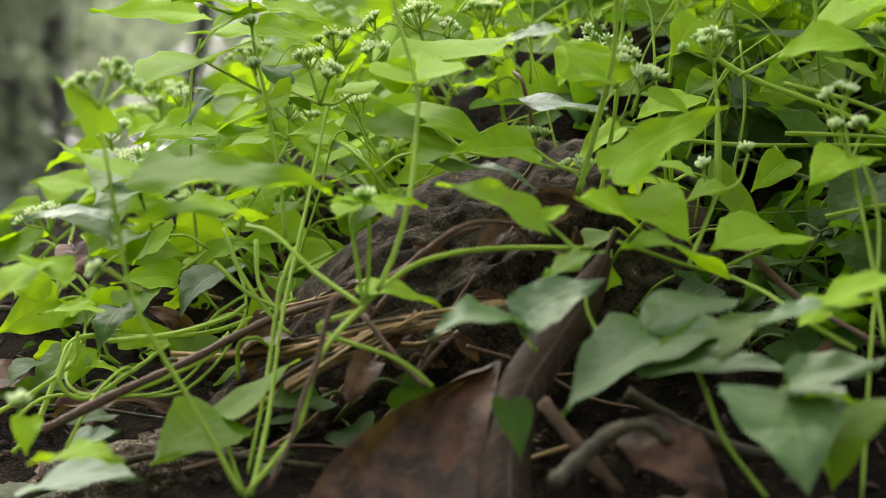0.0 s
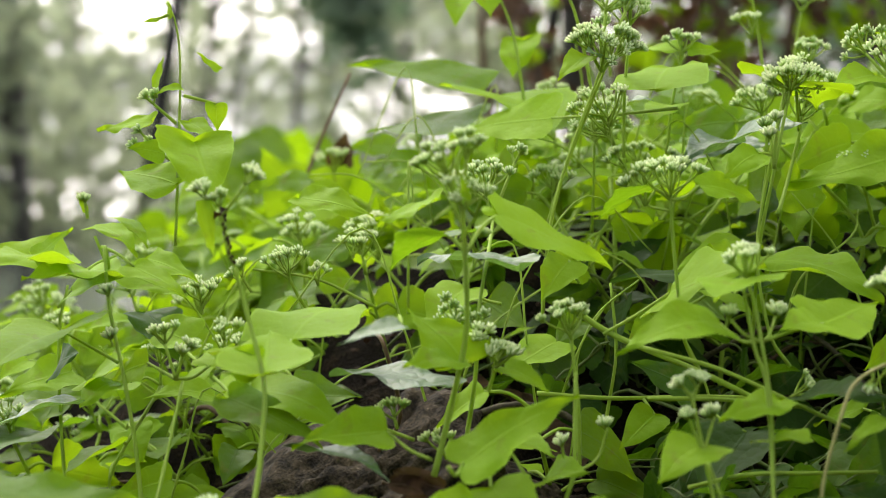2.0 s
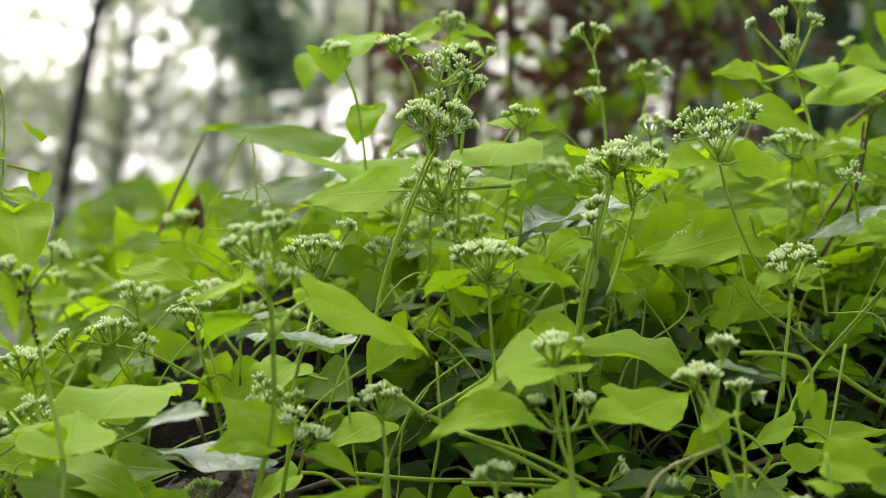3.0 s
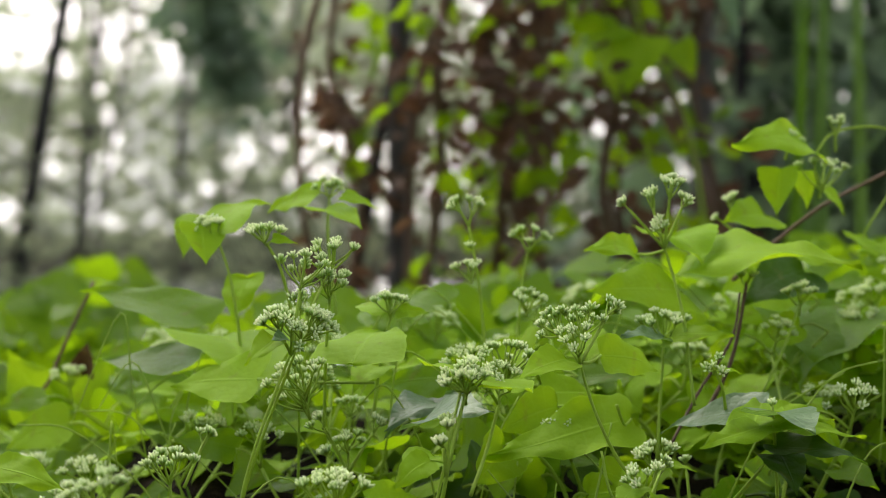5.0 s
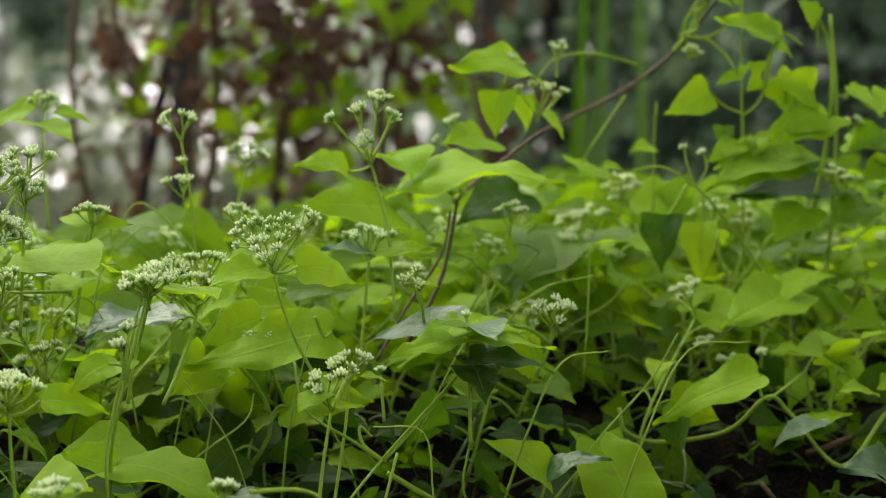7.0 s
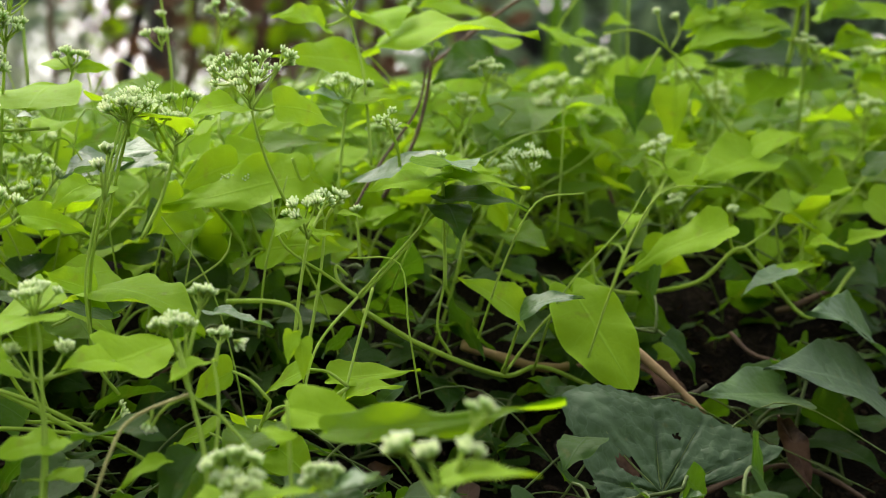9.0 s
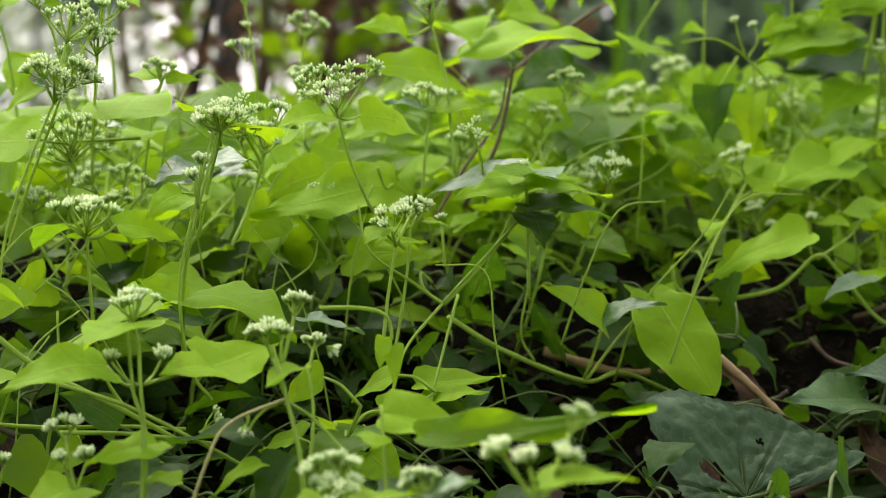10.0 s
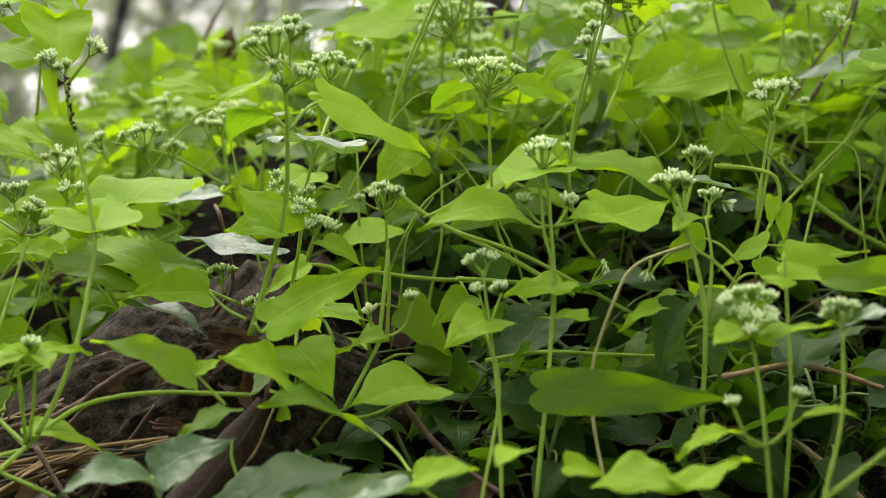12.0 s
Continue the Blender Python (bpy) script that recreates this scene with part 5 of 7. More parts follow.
lf(s, (0.130, 0.640, 0.206), (0.143, 0.620, 0.213), 0.4, 0.15, "pale")
hd(s, (0.161, 0.600, 0.207), (0.156, 0.600, 0.228), 0.0106, 1, True, 1.3)
hd(s, (0.161, 0.600, 0.207), (0.171, 0.600, 0.229), 0.0159, 3)
hd(s, (0.161, 0.600, 0.207), (0.177, 0.610, 0.241), 0.0141, 2)
hd(s, (0.161, 0.600, 0.207), (0.146, 0.610, 0.231), 0.0106, 1, True, 1.3)
hd(s, (0.158, 0.580, 0.198), (0.164, 0.580, 0.211), 0.0256, 5)
stem(s, [(0.104, 0.580, 0.146), (0.160, 0.590, 0.192), (0.161, 0.600, 0.207)])
lf(s, (0.161, 0.600, 0.215), (0.191, 0.580, 0.220), 0.22, 0.1)
# broad leaf lying across the low stalks
s = shoot("low vine shoot with long flat leaves", [(0.121, 0.700, 0.124), (0.121, 0.700, 0.169), (0.120, 0.710, 0.201), (0.119, 0.720, 0.227)], group="leafy shoots")
lf(s, (0.133, 0.700, 0.216), (0.225, 0.690, 0.230), 0.19, 0.42, "mid", curl=-0.02, free=True)
lf(s, (0.121, 0.730, 0.222), (0.172, 0.720, 0.208), 0.38, 0.35)
lf(s, (0.118, 0.700, 0.214), (0.107, 0.710, 0.217), 0.6, 0.6)
lf(s, (0.016, 0.690, 0.169), (0.097, 0.700, 0.166), 0.24, 0.85, "shade", curl=0.0, narrow=0.35, fold=0.05)
lf(s, (0.030, 0.750, 0.208), (0.002, 0.730, 0.202), 0.5, 0.4)
lf(s, (0.043, 0.800, 0.200), (0.074, 0.750, 0.206), 0.4, 0.4, "old")
lf(s, (0.073, 0.750, 0.199), (0.053, 0.740, 0.188), 0.35, 0.3)
lf(s, (0.040, 0.740, 0.194), (0.016, 0.740, 0.193), 0.2, 0.2)
lf(s, (0.086, 0.760, 0.200), (0.072, 0.740, 0.170), 0.45, 0.9, "old", fold=0.6)
lf(s, (0.095, 0.750, 0.186), (0.098, 0.740, 0.168), 0.7, 0.9, "old")
lf(s, (0.140, 0.740, 0.189), (0.122, 0.700, 0.178), 0.8, 0.8, "old")

# ---------------------------------------------------------------- leaves that hang over the rock
s = shoot("vine runner with broad leaves over the rock", [(-0.027, 0.760, 0.157), (-0.042, 0.750, 0.151), (-0.061, 0.740, 0.147), (-0.096, 0.735, 0.158)], group="leafy shoots")
lf(s, (-0.126, 0.715, 0.167), (-0.168, 0.700, 0.181), 0.36, kind="mid", pet=(-0.113, 0.710, 0.155), curl=0.05)
lf(s, (-0.125, 0.715, 0.167), (-0.116, 0.720, 0.173), 0.7)
lf(s, (-0.088, 0.730, 0.164), (-0.116, 0.700, 0.176), 0.75, curl=0.06)
lf(s, (-0.086, 0.745, 0.176), (-0.068, 0.720, 0.157), 1.1, pet=(-0.086, 0.760, 0.188), fold=0.1)
lf(s, (-0.027, 0.750, 0.160), (-0.061, 0.720, 0.155), 0.72, curl=0.04)
lf(s, (-0.064, 0.730, 0.149), (-0.098, 0.690, 0.159), 0.5, 0.35, "mid", curl=0.1)
lf(s, (-0.110, 0.700, 0.155), (-0.129, 0.680, 0.147), 0.5, 0.5, "mid")
lf(s, (-0.138, 0.670, 0.132), (-0.171, 0.640, 0.129), 0.52, 0.1, "dull", pet=(-0.132, 0.660, 0.122), curl=0.08)
lf(s, (-0.137, 0.670, 0.131), (-0.105, 0.675, 0.147), 0.62, 0.15, "dull", curl=0.1)
lf(s, (-0.069, 0.660, 0.141), (-0.098, 0.630, 0.131), 0.66, 0.4, "old", pet=(-0.090, 0.640, 0.127))
lf(s, (-0.037, 0.620, 0.142), (-0.064, 0.600, 0.137), 0.4, 0.25, "pale")
lf(s, (-0.036, 0.620, 0.143), (-0.015, 0.600, 0.153), 0.5, 0.4)
lf(s, (0.020, 0.620, 0.151), (0.036, 0.620, 0.147), 0.6, 0.5)
lf(s, (0.035, 0.620, 0.147), (0.063, 0.600, 0.147), 0.7, 0.5)
lf(s, (0.061, 0.600, 0.147), (0.090, 0.620, 0.155), 0.25, 0.2)
lf(s, (0.003, 0.620, 0.156), (-0.007, 0.600, 0.153), 0.5, 0.5)
# broad dull leaves right of the rock
s = shoot("low vine shoot with broad dull-green leaves above the litter", [(-0.052, 0.640, 0.073), (-0.065, 0.650, 0.091), (-0.073, 0.655, 0.112), (-0.077, 0.660, 0.120)], group="leafy shoots")
lf(s, (-0.078, 0.680, 0.125), (-0.124, 0.640, 0.100), 0.5, 0.35, "dull", curl=0.08)
lf(s, (-0.077, 0.680, 0.125), (-0.083, 0.710, 0.137), 0.85, 0.6, "dull")
lf(s, (-0.088, 0.660, 0.117), (-0.044, 0.630, 0.119), 0.36, 0.12, "dull")
lf(s, (-0.073, 0.660, 0.120), (-0.032, 0.680, 0.135), 0.3, 0.25, "shade")
lf(s, (-0.049, 0.620, 0.115), (-0.016, 0.600, 0.127), 0.4, 0.15, "dull")
lf(s, (-0.034, 0.670, 0.135), (-0.009, 0.660, 0.140), 0.55, 0.5)
lf(s, (-0.049, 0.620, 0.113), (-0.049, 0.580, 0.084), 0.8, 0.75, "dull", pet=(-0.049, 0.620, 0.115))
lf(s, (-0.026, 0.620, 0.109), (-0.037, 0.600, 0.082), 0.8, 0.7, "mid")
lf(s, (-0.045, 0.620, 0.111), (-0.032, 0.600, 0.113), 0.3, 0.3)
stem(s, [(-0.017, 0.660, 0.123), (-0.031, 0.670, 0.131), (-0.042, 0.700, 0.140), (-0.057, 0.730, 0.147)])
stem(s, [(-0.014, 0.660, 0.069), (-0.007, 0.680, 0.121), (-0.000, 0.700, 0.166), (-0.007, 0.700, 0.191)])
stem(s, [(-0.101, 0.700, 0.115), (-0.109, 0.710, 0.131), (-0.110, 0.715, 0.139)])
lf(s, (-0.141, 0.660, 0.104), (-0.138, 0.640, 0.085), 0.35, 0.7, "old")
# low leaves left of the rock
s = shoot("tangle of low vine stems with young leaves", [(-0.340, 0.800, 0.074), (-0.334, 0.820, 0.096), (-0.328, 0.833, 0.109), (-0.299, 0.840, 0.109), (-0.268, 0.850, 0.111), (-0.233, 0.870, 0.124)], 0.0018, 0.0014, group="leafy shoots")
stem(s, [(-0.329, 0.833, 0.108), (-0.327, 0.800, 0.094), (-0.314, 0.790, 0.089), (-0.279, 0.780, 0.093), (-0.257, 0.800, 0.115)])
stem(s, [(-0.345, 0.780, 0.080), (-0.333, 0.790, 0.088), (-0.306, 0.790, 0.089), (-0.273, 0.790, 0.092), (-0.250, 0.800, 0.123), (-0.259, 0.820, 0.153)])
stem(s, [(-0.316, 0.740, 0.074), (-0.308, 0.760, 0.092), (-0.300, 0.780, 0.101), (-0.296, 0.790, 0.100)])
lf(s, (-0.252, 0.720, 0.090), (-0.275, 0.690, 0.075), 1.15, 0.7, "mid", pet=(-0.240, 0.700, 0.061), fold=0.08, curl=0.03)
lf(s, (-0.251, 0.720, 0.089), (-0.222, 0.740, 0.110), 0.36, 0.5, "mid")
lf(s, (-0.266, 0.860, 0.138), (-0.281, 0.820, 0.118), 0.45, 0.6, "old")
lf(s, (-0.311, 0.850, 0.122), (-0.317, 0.820, 0.102), 0.45, 0.6, "old")
lf(s, (-0.322, 0.720, 0.148), (-0.339, 0.700, 0.132), 0.75, 0.6)
lf(s, (-0.321, 0.720, 0.150), (-0.308, 0.700, 0.141), 0.7, 0.6)
lf(s, (-0.314, 0.800, 0.126), (-0.335, 0.780, 0.125), 0.4, 0.4)
lf(s, (-0.314, 0.660, 0.097), (-0.313, 0.650, 0.085), 0.9, 0.7)
lf(s, (-0.300, 0.620, 0.089), (-0.270, 0.600, 0.092), 0.25, 0.3)
lf(s, (-0.320, 0.760, 0.071), (-0.294, 0.740, 0.081), 0.6, 0.2, "dull")
lf(s, (-0.319, 0.700, 0.066), (-0.273, 0.660, 0.075), 0.4, 0.1, "dull")
lf(s, (-0.303, 0.770, 0.083), (-0.323, 0.750, 0.080), 0.4, 0.2, "old")
lf(s, (-0.316, 0.880, 0.088), (-0.329, 0.860, 0.093), 0.7, 0.5)
lf(s, (-0.360, 0.900, 0.091), (-0.370, 0.880, 0.080), 0.9, 0.4, "old")
lf(s, (-0.341, 0.900, 0.078), (-0.356, 0.880, 0.078), 0.7, 0.3, "old")
hd(s, (-0.273, 0.660, 0.143), (-0.291, 0.660, 0.154), 0.0066, 1, True)
hd(s, (-0.308, 0.620, 0.102), (-0.310, 0.620, 0.110), 0.0066, 1, True)

# ---------------------------------------------------------------- shoots at the top right, climbing
s = shoot("long brown climbing vine with small leaves and heads", [(0.242, 1.140, 0.374), (0.264, 1.150, 0.391), (0.302, 1.160, 0.418), (0.355, 1.170, 0.444), (0.391, 1.170, 0.472), (0.410, 1.160, 0.498), (0.432, 1.150, 0.532), (0.450, 1.150, 0.564)], 0.0017, 0.0014, STEM_BROWN, group="climbing vines", category="vine", name="climbing_vine")
stem(s, [(0.364, 1.170, 0.461), (0.334, 1.160, 0.467), (0.308, 1.155, 0.463), (0.296, 1.150, 0.451)])
hd(s, (0.308, 1.150, 0.451), (0.307, 1.148, 0.473), 0.0190, 3)
hd(s, (0.290, 1.120, 0.423), (0.293, 1.120, 0.448), 0.0363, 6)
hd(s, (0.269, 1.120, 0.446), (0.274, 1.120, 0.463), 0.0165, 2)
lf(s, (0.283, 1.120, 0.455), (0.230, 1.090, 0.454), 0.5, 0.6)
lf(s, (0.269, 1.130, 0.441), (0.264, 1.120, 0.412), 0.9, 0.8)
lf(s, (0.283, 1.140, 0.440), (0.285, 1.130, 0.416), 0.6, 0.8)
lf(s, (0.300, 1.150, 0.430), (0.311, 1.140, 0.413), 0.6, 0.7)
lf(s, (0.262, 1.140, 0.413), (0.231, 1.120, 0.409), 0.7, 0.6)
hd(s, (0.242, 1.140, 0.404), (0.230, 1.140, 0.414), 0.0121, 1)
hd(s, (0.242, 1.140, 0.414), (0.238, 1.140, 0.426), 0.0168, 2)
stem(s, [(0.402, 1.170, 0.466), (0.393, 1.165, 0.484), (0.404, 1.160, 0.505), (0.422, 1.155, 0.522), (0.428, 1.150, 0.511), (0.419, 1.150, 0.528), (0.435, 1.150, 0.546)], 0.0016, 0.0014)
stem(s, [(0.354, 1.160, 0.441), (0.335, 1.150, 0.416), (0.325, 1.150, 0.399), (0.328, 1.150, 0.387)])
lf(s, (0.384, 1.160, 0.511), (0.338, 1.120, 0.497), 0.6, 0.6)
lf(s, (0.399, 1.160, 0.508), (0.418, 1.140, 0.496), 0.5, 0.5)
lf(s, (0.404, 1.160, 0.540), (0.400, 1.140, 0.522), 0.7, 0.8)
lf(s, (0.440, 1.120, 0.476), (0.394, 1.100, 0.486), 0.4, 0.45)
lf(s, (0.325, 1.150, 0.392), (0.346, 1.130, 0.387), 0.5, 0.5)
s = shoot("upright climbing vine stem with opposite heart-shaped leaves", [(0.433, 1.160, 0.324), (0.425, 1.140, 0.395), (0.420, 1.130, 0.458), (0.419, 1.130, 0.513), (0.418, 1.130, 0.561)], group="climbing vines", category="vine", name="climbing_vine")
lf(s, (0.397, 1.120, 0.442), (0.371, 1.130, 0.428), 0.85, 0.8, pet=(0.420, 1.130, 0.430))
lf(s, (0.463, 1.120, 0.444), (0.435, 1.120, 0.451), 0.85, 0.8)
lf(s, (0.463, 1.110, 0.430), (0.429, 1.110, 0.418), 0.6, 0.7)
lf(s, (0.429, 1.130, 0.444), (0.427, 1.130, 0.459), 0.6, 0.8)
lf(s, (0.415, 1.130, 0.402), (0.394, 1.120, 0.399), 0.5, 0.4)
lf(s, (0.426, 1.130, 0.413), (0.433, 1.120, 0.403), 0.8, 0.6)
stem(s, [(0.420, 1.130, 0.427), (0.433, 1.130, 0.440), (0.438, 1.120, 0.471), (0.443, 1.120, 0.475)])
stem(s, [(0.414, 1.130, 0.502), (0.425, 1.120, 0.509), (0.447, 1.120, 0.509), (0.463, 1.120, 0.488), (0.465, 1.120, 0.471)])
hd(s, (0.443, 1.130, 0.527), (0.454, 1.130, 0.534), 0.0233, 3)
s = shoot("climbing vine with pairs of bright leaves", [(0.473, 1.120, 0.324), (0.477, 1.120, 0.387), (0.478, 1.120, 0.436), (0.473, 1.120, 0.491)], 0.0018, 0.0014, group="climbing vines", category="vine", name="climbing_vine")
lf(s, (0.460, 1.140, 0.450), (0.439, 1.120, 0.435), 1.3, 0.8)
lf(s, (0.488, 1.120, 0.446), (0.500, 1.100, 0.427), 0.6, 0.7, pet=(0.477, 1.120, 0.441))
lf(s, (0.474, 1.120, 0.429), (0.431, 1.100, 0.410), 0.55, 0.7)
lf(s, (0.523, 1.140, 0.444), (0.505, 1.120, 0.429), 0.9, 0.7)
lf(s, (0.490, 1.130, 0.413), (0.545, 1.100, 0.404), 0.32, 0.35)
lf(s, (0.505, 1.130, 0.398), (0.531, 1.120, 0.392), 0.6, 0.5)
lf(s, (0.457, 1.130, 0.408), (0.389, 1.100, 0.383), 0.35, 0.4)
lf(s, (0.491, 1.140, 0.387), (0.411, 1.120, 0.379), 0.3, 0.3, "old")
hd(s, (0.480, 1.120, 0.355), (0.485, 1.120, 0.394), 0.0297, 4)
hd(s, (0.520, 1.100, 0.370), (0.525, 1.100, 0.390), 0.0259, 4)
# twining tips at the head of the climbing vine
s = shoot("pale twining vine tips coiled round a brown stem", [(0.388, 1.170, 0.470), (0.396, 1.165, 0.481), (0.403, 1.160, 0.496), (0.413, 1.155, 0.512), (0.423, 1.150, 0.524), (0.436, 1.150, 0.542), (0.447, 1.150, 0.558)], 0.0022, 0.0016, group="climbing vines", category="vine", name="climbing_vine")
stem(s, [(0.389, 1.160, 0.479), (0.397, 1.150, 0.483), (0.396, 1.150, 0.494), (0.407, 1.160, 0.498), (0.404, 1.150, 0.506), (0.414, 1.150, 0.509), (0.419, 1.160, 0.521), (0.427, 1.150, 0.526)], 0.0015, 0.0011)
stem(s, [(0.402, 1.150, 0.501), (0.408, 1.150, 0.515), (0.421, 1.155, 0.519), (0.424, 1.150, 0.538), (0.423, 1.150, 0.551)], 0.0015, 0.0011)
stem(s, [(0.419, 1.140, 0.508), (0.431, 1.135, 0.511), (0.444, 1.130, 0.513), (0.451, 1.120, 0.507), (0.459, 1.120, 0.496), (0.470, 1.120, 0.479)], 0.0015, 0.0011)
stem(s, [(0.391, 1.150, 0.478), (0.401, 1.145, 0.477), (0.413, 1.140, 0.483)], 0.0015, 0.0011)
stem(s, [(0.402, 1.150, 0.478), (0.412, 1.140, 0.467), (0.417, 1.130, 0.455)], 0.0015, 0.0011)
stem(s, [(0.432, 1.120, 0.446), (0.433, 1.120, 0.460), (0.439, 1.120, 0.474), (0.444, 1.120, 0.479)], 0.0015, 0.0011)
stem(s, [(0.444, 1.120, 0.479), (0.455, 1.120, 0.472)], 0.0015, 0.0011)
stem(s, [(0.440, 1.130, 0.542), (0.446, 1.130, 0.525), (0.451, 1.130, 0.516), (0.457, 1.130, 0.507)], 0.0015, 0.0011)
stem(s, [(0.429, 1.140, 0.541), (0.435, 1.135, 0.525), (0.429, 1.135, 0.524)], 0.0015, 0.0011)
lf(s, (0.393, 1.140, 0.506), (0.398, 1.130, 0.500), 0.8, 0.6, "young")
lf(s, (0.401, 1.140, 0.539), (0.397, 1.130, 0.521), 0.55, 0.6, "young")
lf(s, (0.416, 1.140, 0.508), (0.417, 1.130, 0.495), 0.8, 0.6, "young")
lf(s, (0.448, 1.110, 0.527), (0.456, 1.100, 0.522), 0.9, 0.6, "young")
lf(s, (0.455, 1.110, 0.520), (0.467, 1.100, 0.510), 0.5, 0.6, "young")
lf(s, (0.454, 1.110, 0.498), (0.455, 1.100, 0.479), 0.5, 0.6, "young")
lf(s, (0.425, 1.120, 0.461), (0.425, 1.115, 0.449), 0.7, 0.6, "young")
lf(s, (0.419, 1.120, 0.459), (0.415, 1.115, 0.449), 0.55, 0.6, "young")
lf(s, (0.418, 1.130, 0.453), (0.400, 1.120, 0.446), 0.4, 0.6, "young")
lf(s, (0.431, 1.130, 0.415), (0.420, 1.120, 0.398), 0.7, 0.6, "young")
lf(s, (0.420, 1.130, 0.410), (0.396, 1.120, 0.399), 0.55, 0.6, "young")
lf(s, (0.412, 1.140, 0.422), (0.411, 1.130, 0.406), 0.6, 0.6, "shade")
lf(s, (0.449, 1.120, 0.406), (0.464, 1.110, 0.403), 0.6, 0.6, "young")
lf(s, (0.440, 1.130, 0.537), (0.426, 1.120, 0.526), 0.5, 0.6, "mid")
lf(s, (0.318, 1.150, 0.401), (0.329, 1.130, 0.387), 0.6, 0.6, "young")
lf(s, (0.335, 1.140, 0.397), (0.347, 1.130, 0.394), 0.5, 0.6, "young")
hd(s, (0.449, 1.120, 0.520), (0.449, 1.120, 0.531), 0.03, 5)
hd(s, (0.430, 1.130, 0.517), (0.429, 1.130, 0.528), 0.02, 3)
hd(s, (0.393, 1.150, 0.462), (0.393, 1.150, 0.473), 0.018, 3)
hd(s, (0.425, 1.140, 0.504), (0.425, 1.140, 0.514), 0.014, 2)
# drooping pair below a forked stalk
s = shoot("forked vine tip with two withering drooped leaves", [(0.431, 1.090, 0.322), (0.406, 1.090, 0.356), (0.380, 1.085, 0.384), (0.359, 1.085, 0.396), (0.338, 1.085, 0.394)], group="climbing vines", category="vine", name="climbing_vine")
lf(s, (0.362, 1.085, 0.368), (0.357, 1.080, 0.334), 0.7, 0.9, "old", pet=(0.373, 1.085, 0.386), fold=0.5)
lf(s, (0.384, 1.085, 0.364), (0.382, 1.080, 0.326), 0.6, 0.9, "young", pet=(0.383, 1.085, 0.383), fold=0.5)
stem(s, [(0.378, 1.085, 0.386), (0.373, 1.085, 0.399), (0.371, 1.085, 0.409)], 0.0009, 0.0008)
stem(s, [(0.380, 1.085, 0.386), (0.385, 1.085, 0.396), (0.383, 1.085, 0.406)], 0.0009, 0.0008)
hd(s, (0.371, 1.085, 0.406), (0.370, 1.085, 0.411), 0.0070, 1, True, 0.7)
hd(s, (0.383, 1.085, 0.403), (0.382, 1.085, 0.407), 0.0070, 1, True, 0.7)
stem(s, [(0.384, 1.200, 0.364), (0.384, 1.200, 0.416), (0.385, 1.200, 0.438)])
lf(s, (0.383, 1.200, 0.409), (0.364, 1.190, 0.405), 0.5, 0.5)
# right edge of the bank
s = shoot("leafy vine shoot with white bud heads over dark litter", [(0.465, 1.000, 0.260), (0.432, 0.980, 0.234), (0.406, 0.990, 0.262), (0.391, 0.985, 0.272), (0.370, 0.990, 0.253), (0.335, 1.000, 0.246), (0.316, 1.000, 0.252), (0.312, 1.000, 0.265)], 0.0016, 0.0014, group="leafy shoots")
stem(s, [(0.391, 0.985, 0.270), (0.415, 1.000, 0.282), (0.422, 1.000, 0.292)])
stem(s, [(0.443, 1.030, 0.253), (0.449, 1.035, 0.282)])
stem(s, [(0.431, 1.020, 0.251), (0.427, 1.020, 0.271), (0.425, 1.020, 0.284)])
lf(s, (0.384, 0.980, 0.285), (0.327, 0.985, 0.257), 0.32, 0.55, pet=(0.388, 0.985, 0.272))
lf(s, (0.447, 1.030, 0.284), (0.464, 1.000, 0.306), 0.8, 0.35, curl=0.1)
lf(s, (0.447, 1.030, 0.284), (0.408, 1.000, 0.295), 0.6, 0.4)
lf(s, (0.421, 1.050, 0.327), (0.447, 1.030, 0.335), 0.55, 0.5)
lf(s, (0.425, 1.050, 0.324), (0.369, 1.000, 0.308), 0.45, 0.5)
lf(s, (0.479, 1.020, 0.319), (0.504, 1.000, 0.323), 0.6, 0.3, "old")
lf(s, (0.412, 0.970, 0.261), (0.382, 0.950, 0.249), 0.35, 0.3, "pale")
lf(s, (0.410, 0.970, 0.259), (0.434, 0.970, 0.264), 0.4, 0.4)
lf(s, (0.461, 1.000, 0.276), (0.485, 0.980, 0.282), 0.3, 0.25)
lf(s, (0.455, 1.000, 0.273), (0.428, 0.980, 0.273), 0.3, 0.2)
hd(s, (0.375, 1.040, 0.282), (0.371, 1.040, 0.300), 0.0184, 3)
hd(s, (0.385, 1.040, 0.276), (0.386, 1.040, 0.290), 0.0184, 3)
hd(s, (0.402, 1.030, 0.283), (0.403, 1.030, 0.295), 0.0127, 2)
# large oval leaf on two crossing petioles
s = shoot("vine runner with a large oval drooping leaf", [(0.176, 0.930, 0.243), (0.208, 0.940, 0.224), (0.252, 0.950, 0.207), (0.276, 0.960, 0.210), (0.316, 0.970, 0.193)], 0.0018, 0.0015, group="leafy shoots")
lf(s, (0.291, 0.955, 0.250), (0.312, 0.910, 0.203), 0.53, 0.76, narrow=1.0, fold=0.05, cordate=2.6, teeth=0.015, rows=50, pet=(0.253, 0.950, 0.207), curl=0.05, label="large oval drooping yellow-green leaf")
lf(s, (0.293, 0.970, 0.240), (0.279, 0.980, 0.257), 0.6, 0.8)
lf(s, (0.299, 0.970, 0.246), (0.308, 0.980, 0.258), 1.2, 0.8)
lf(s, (0.259, 0.935, 0.239), (0.223, 0.925, 0.260), 0.55, 0.25, pet=(0.252, 0.950, 0.208))
lf(s, (0.257, 0.935, 0.240), (0.286, 0.910, 0.251), 0.5, 0.15, "pale", curl=0.1)
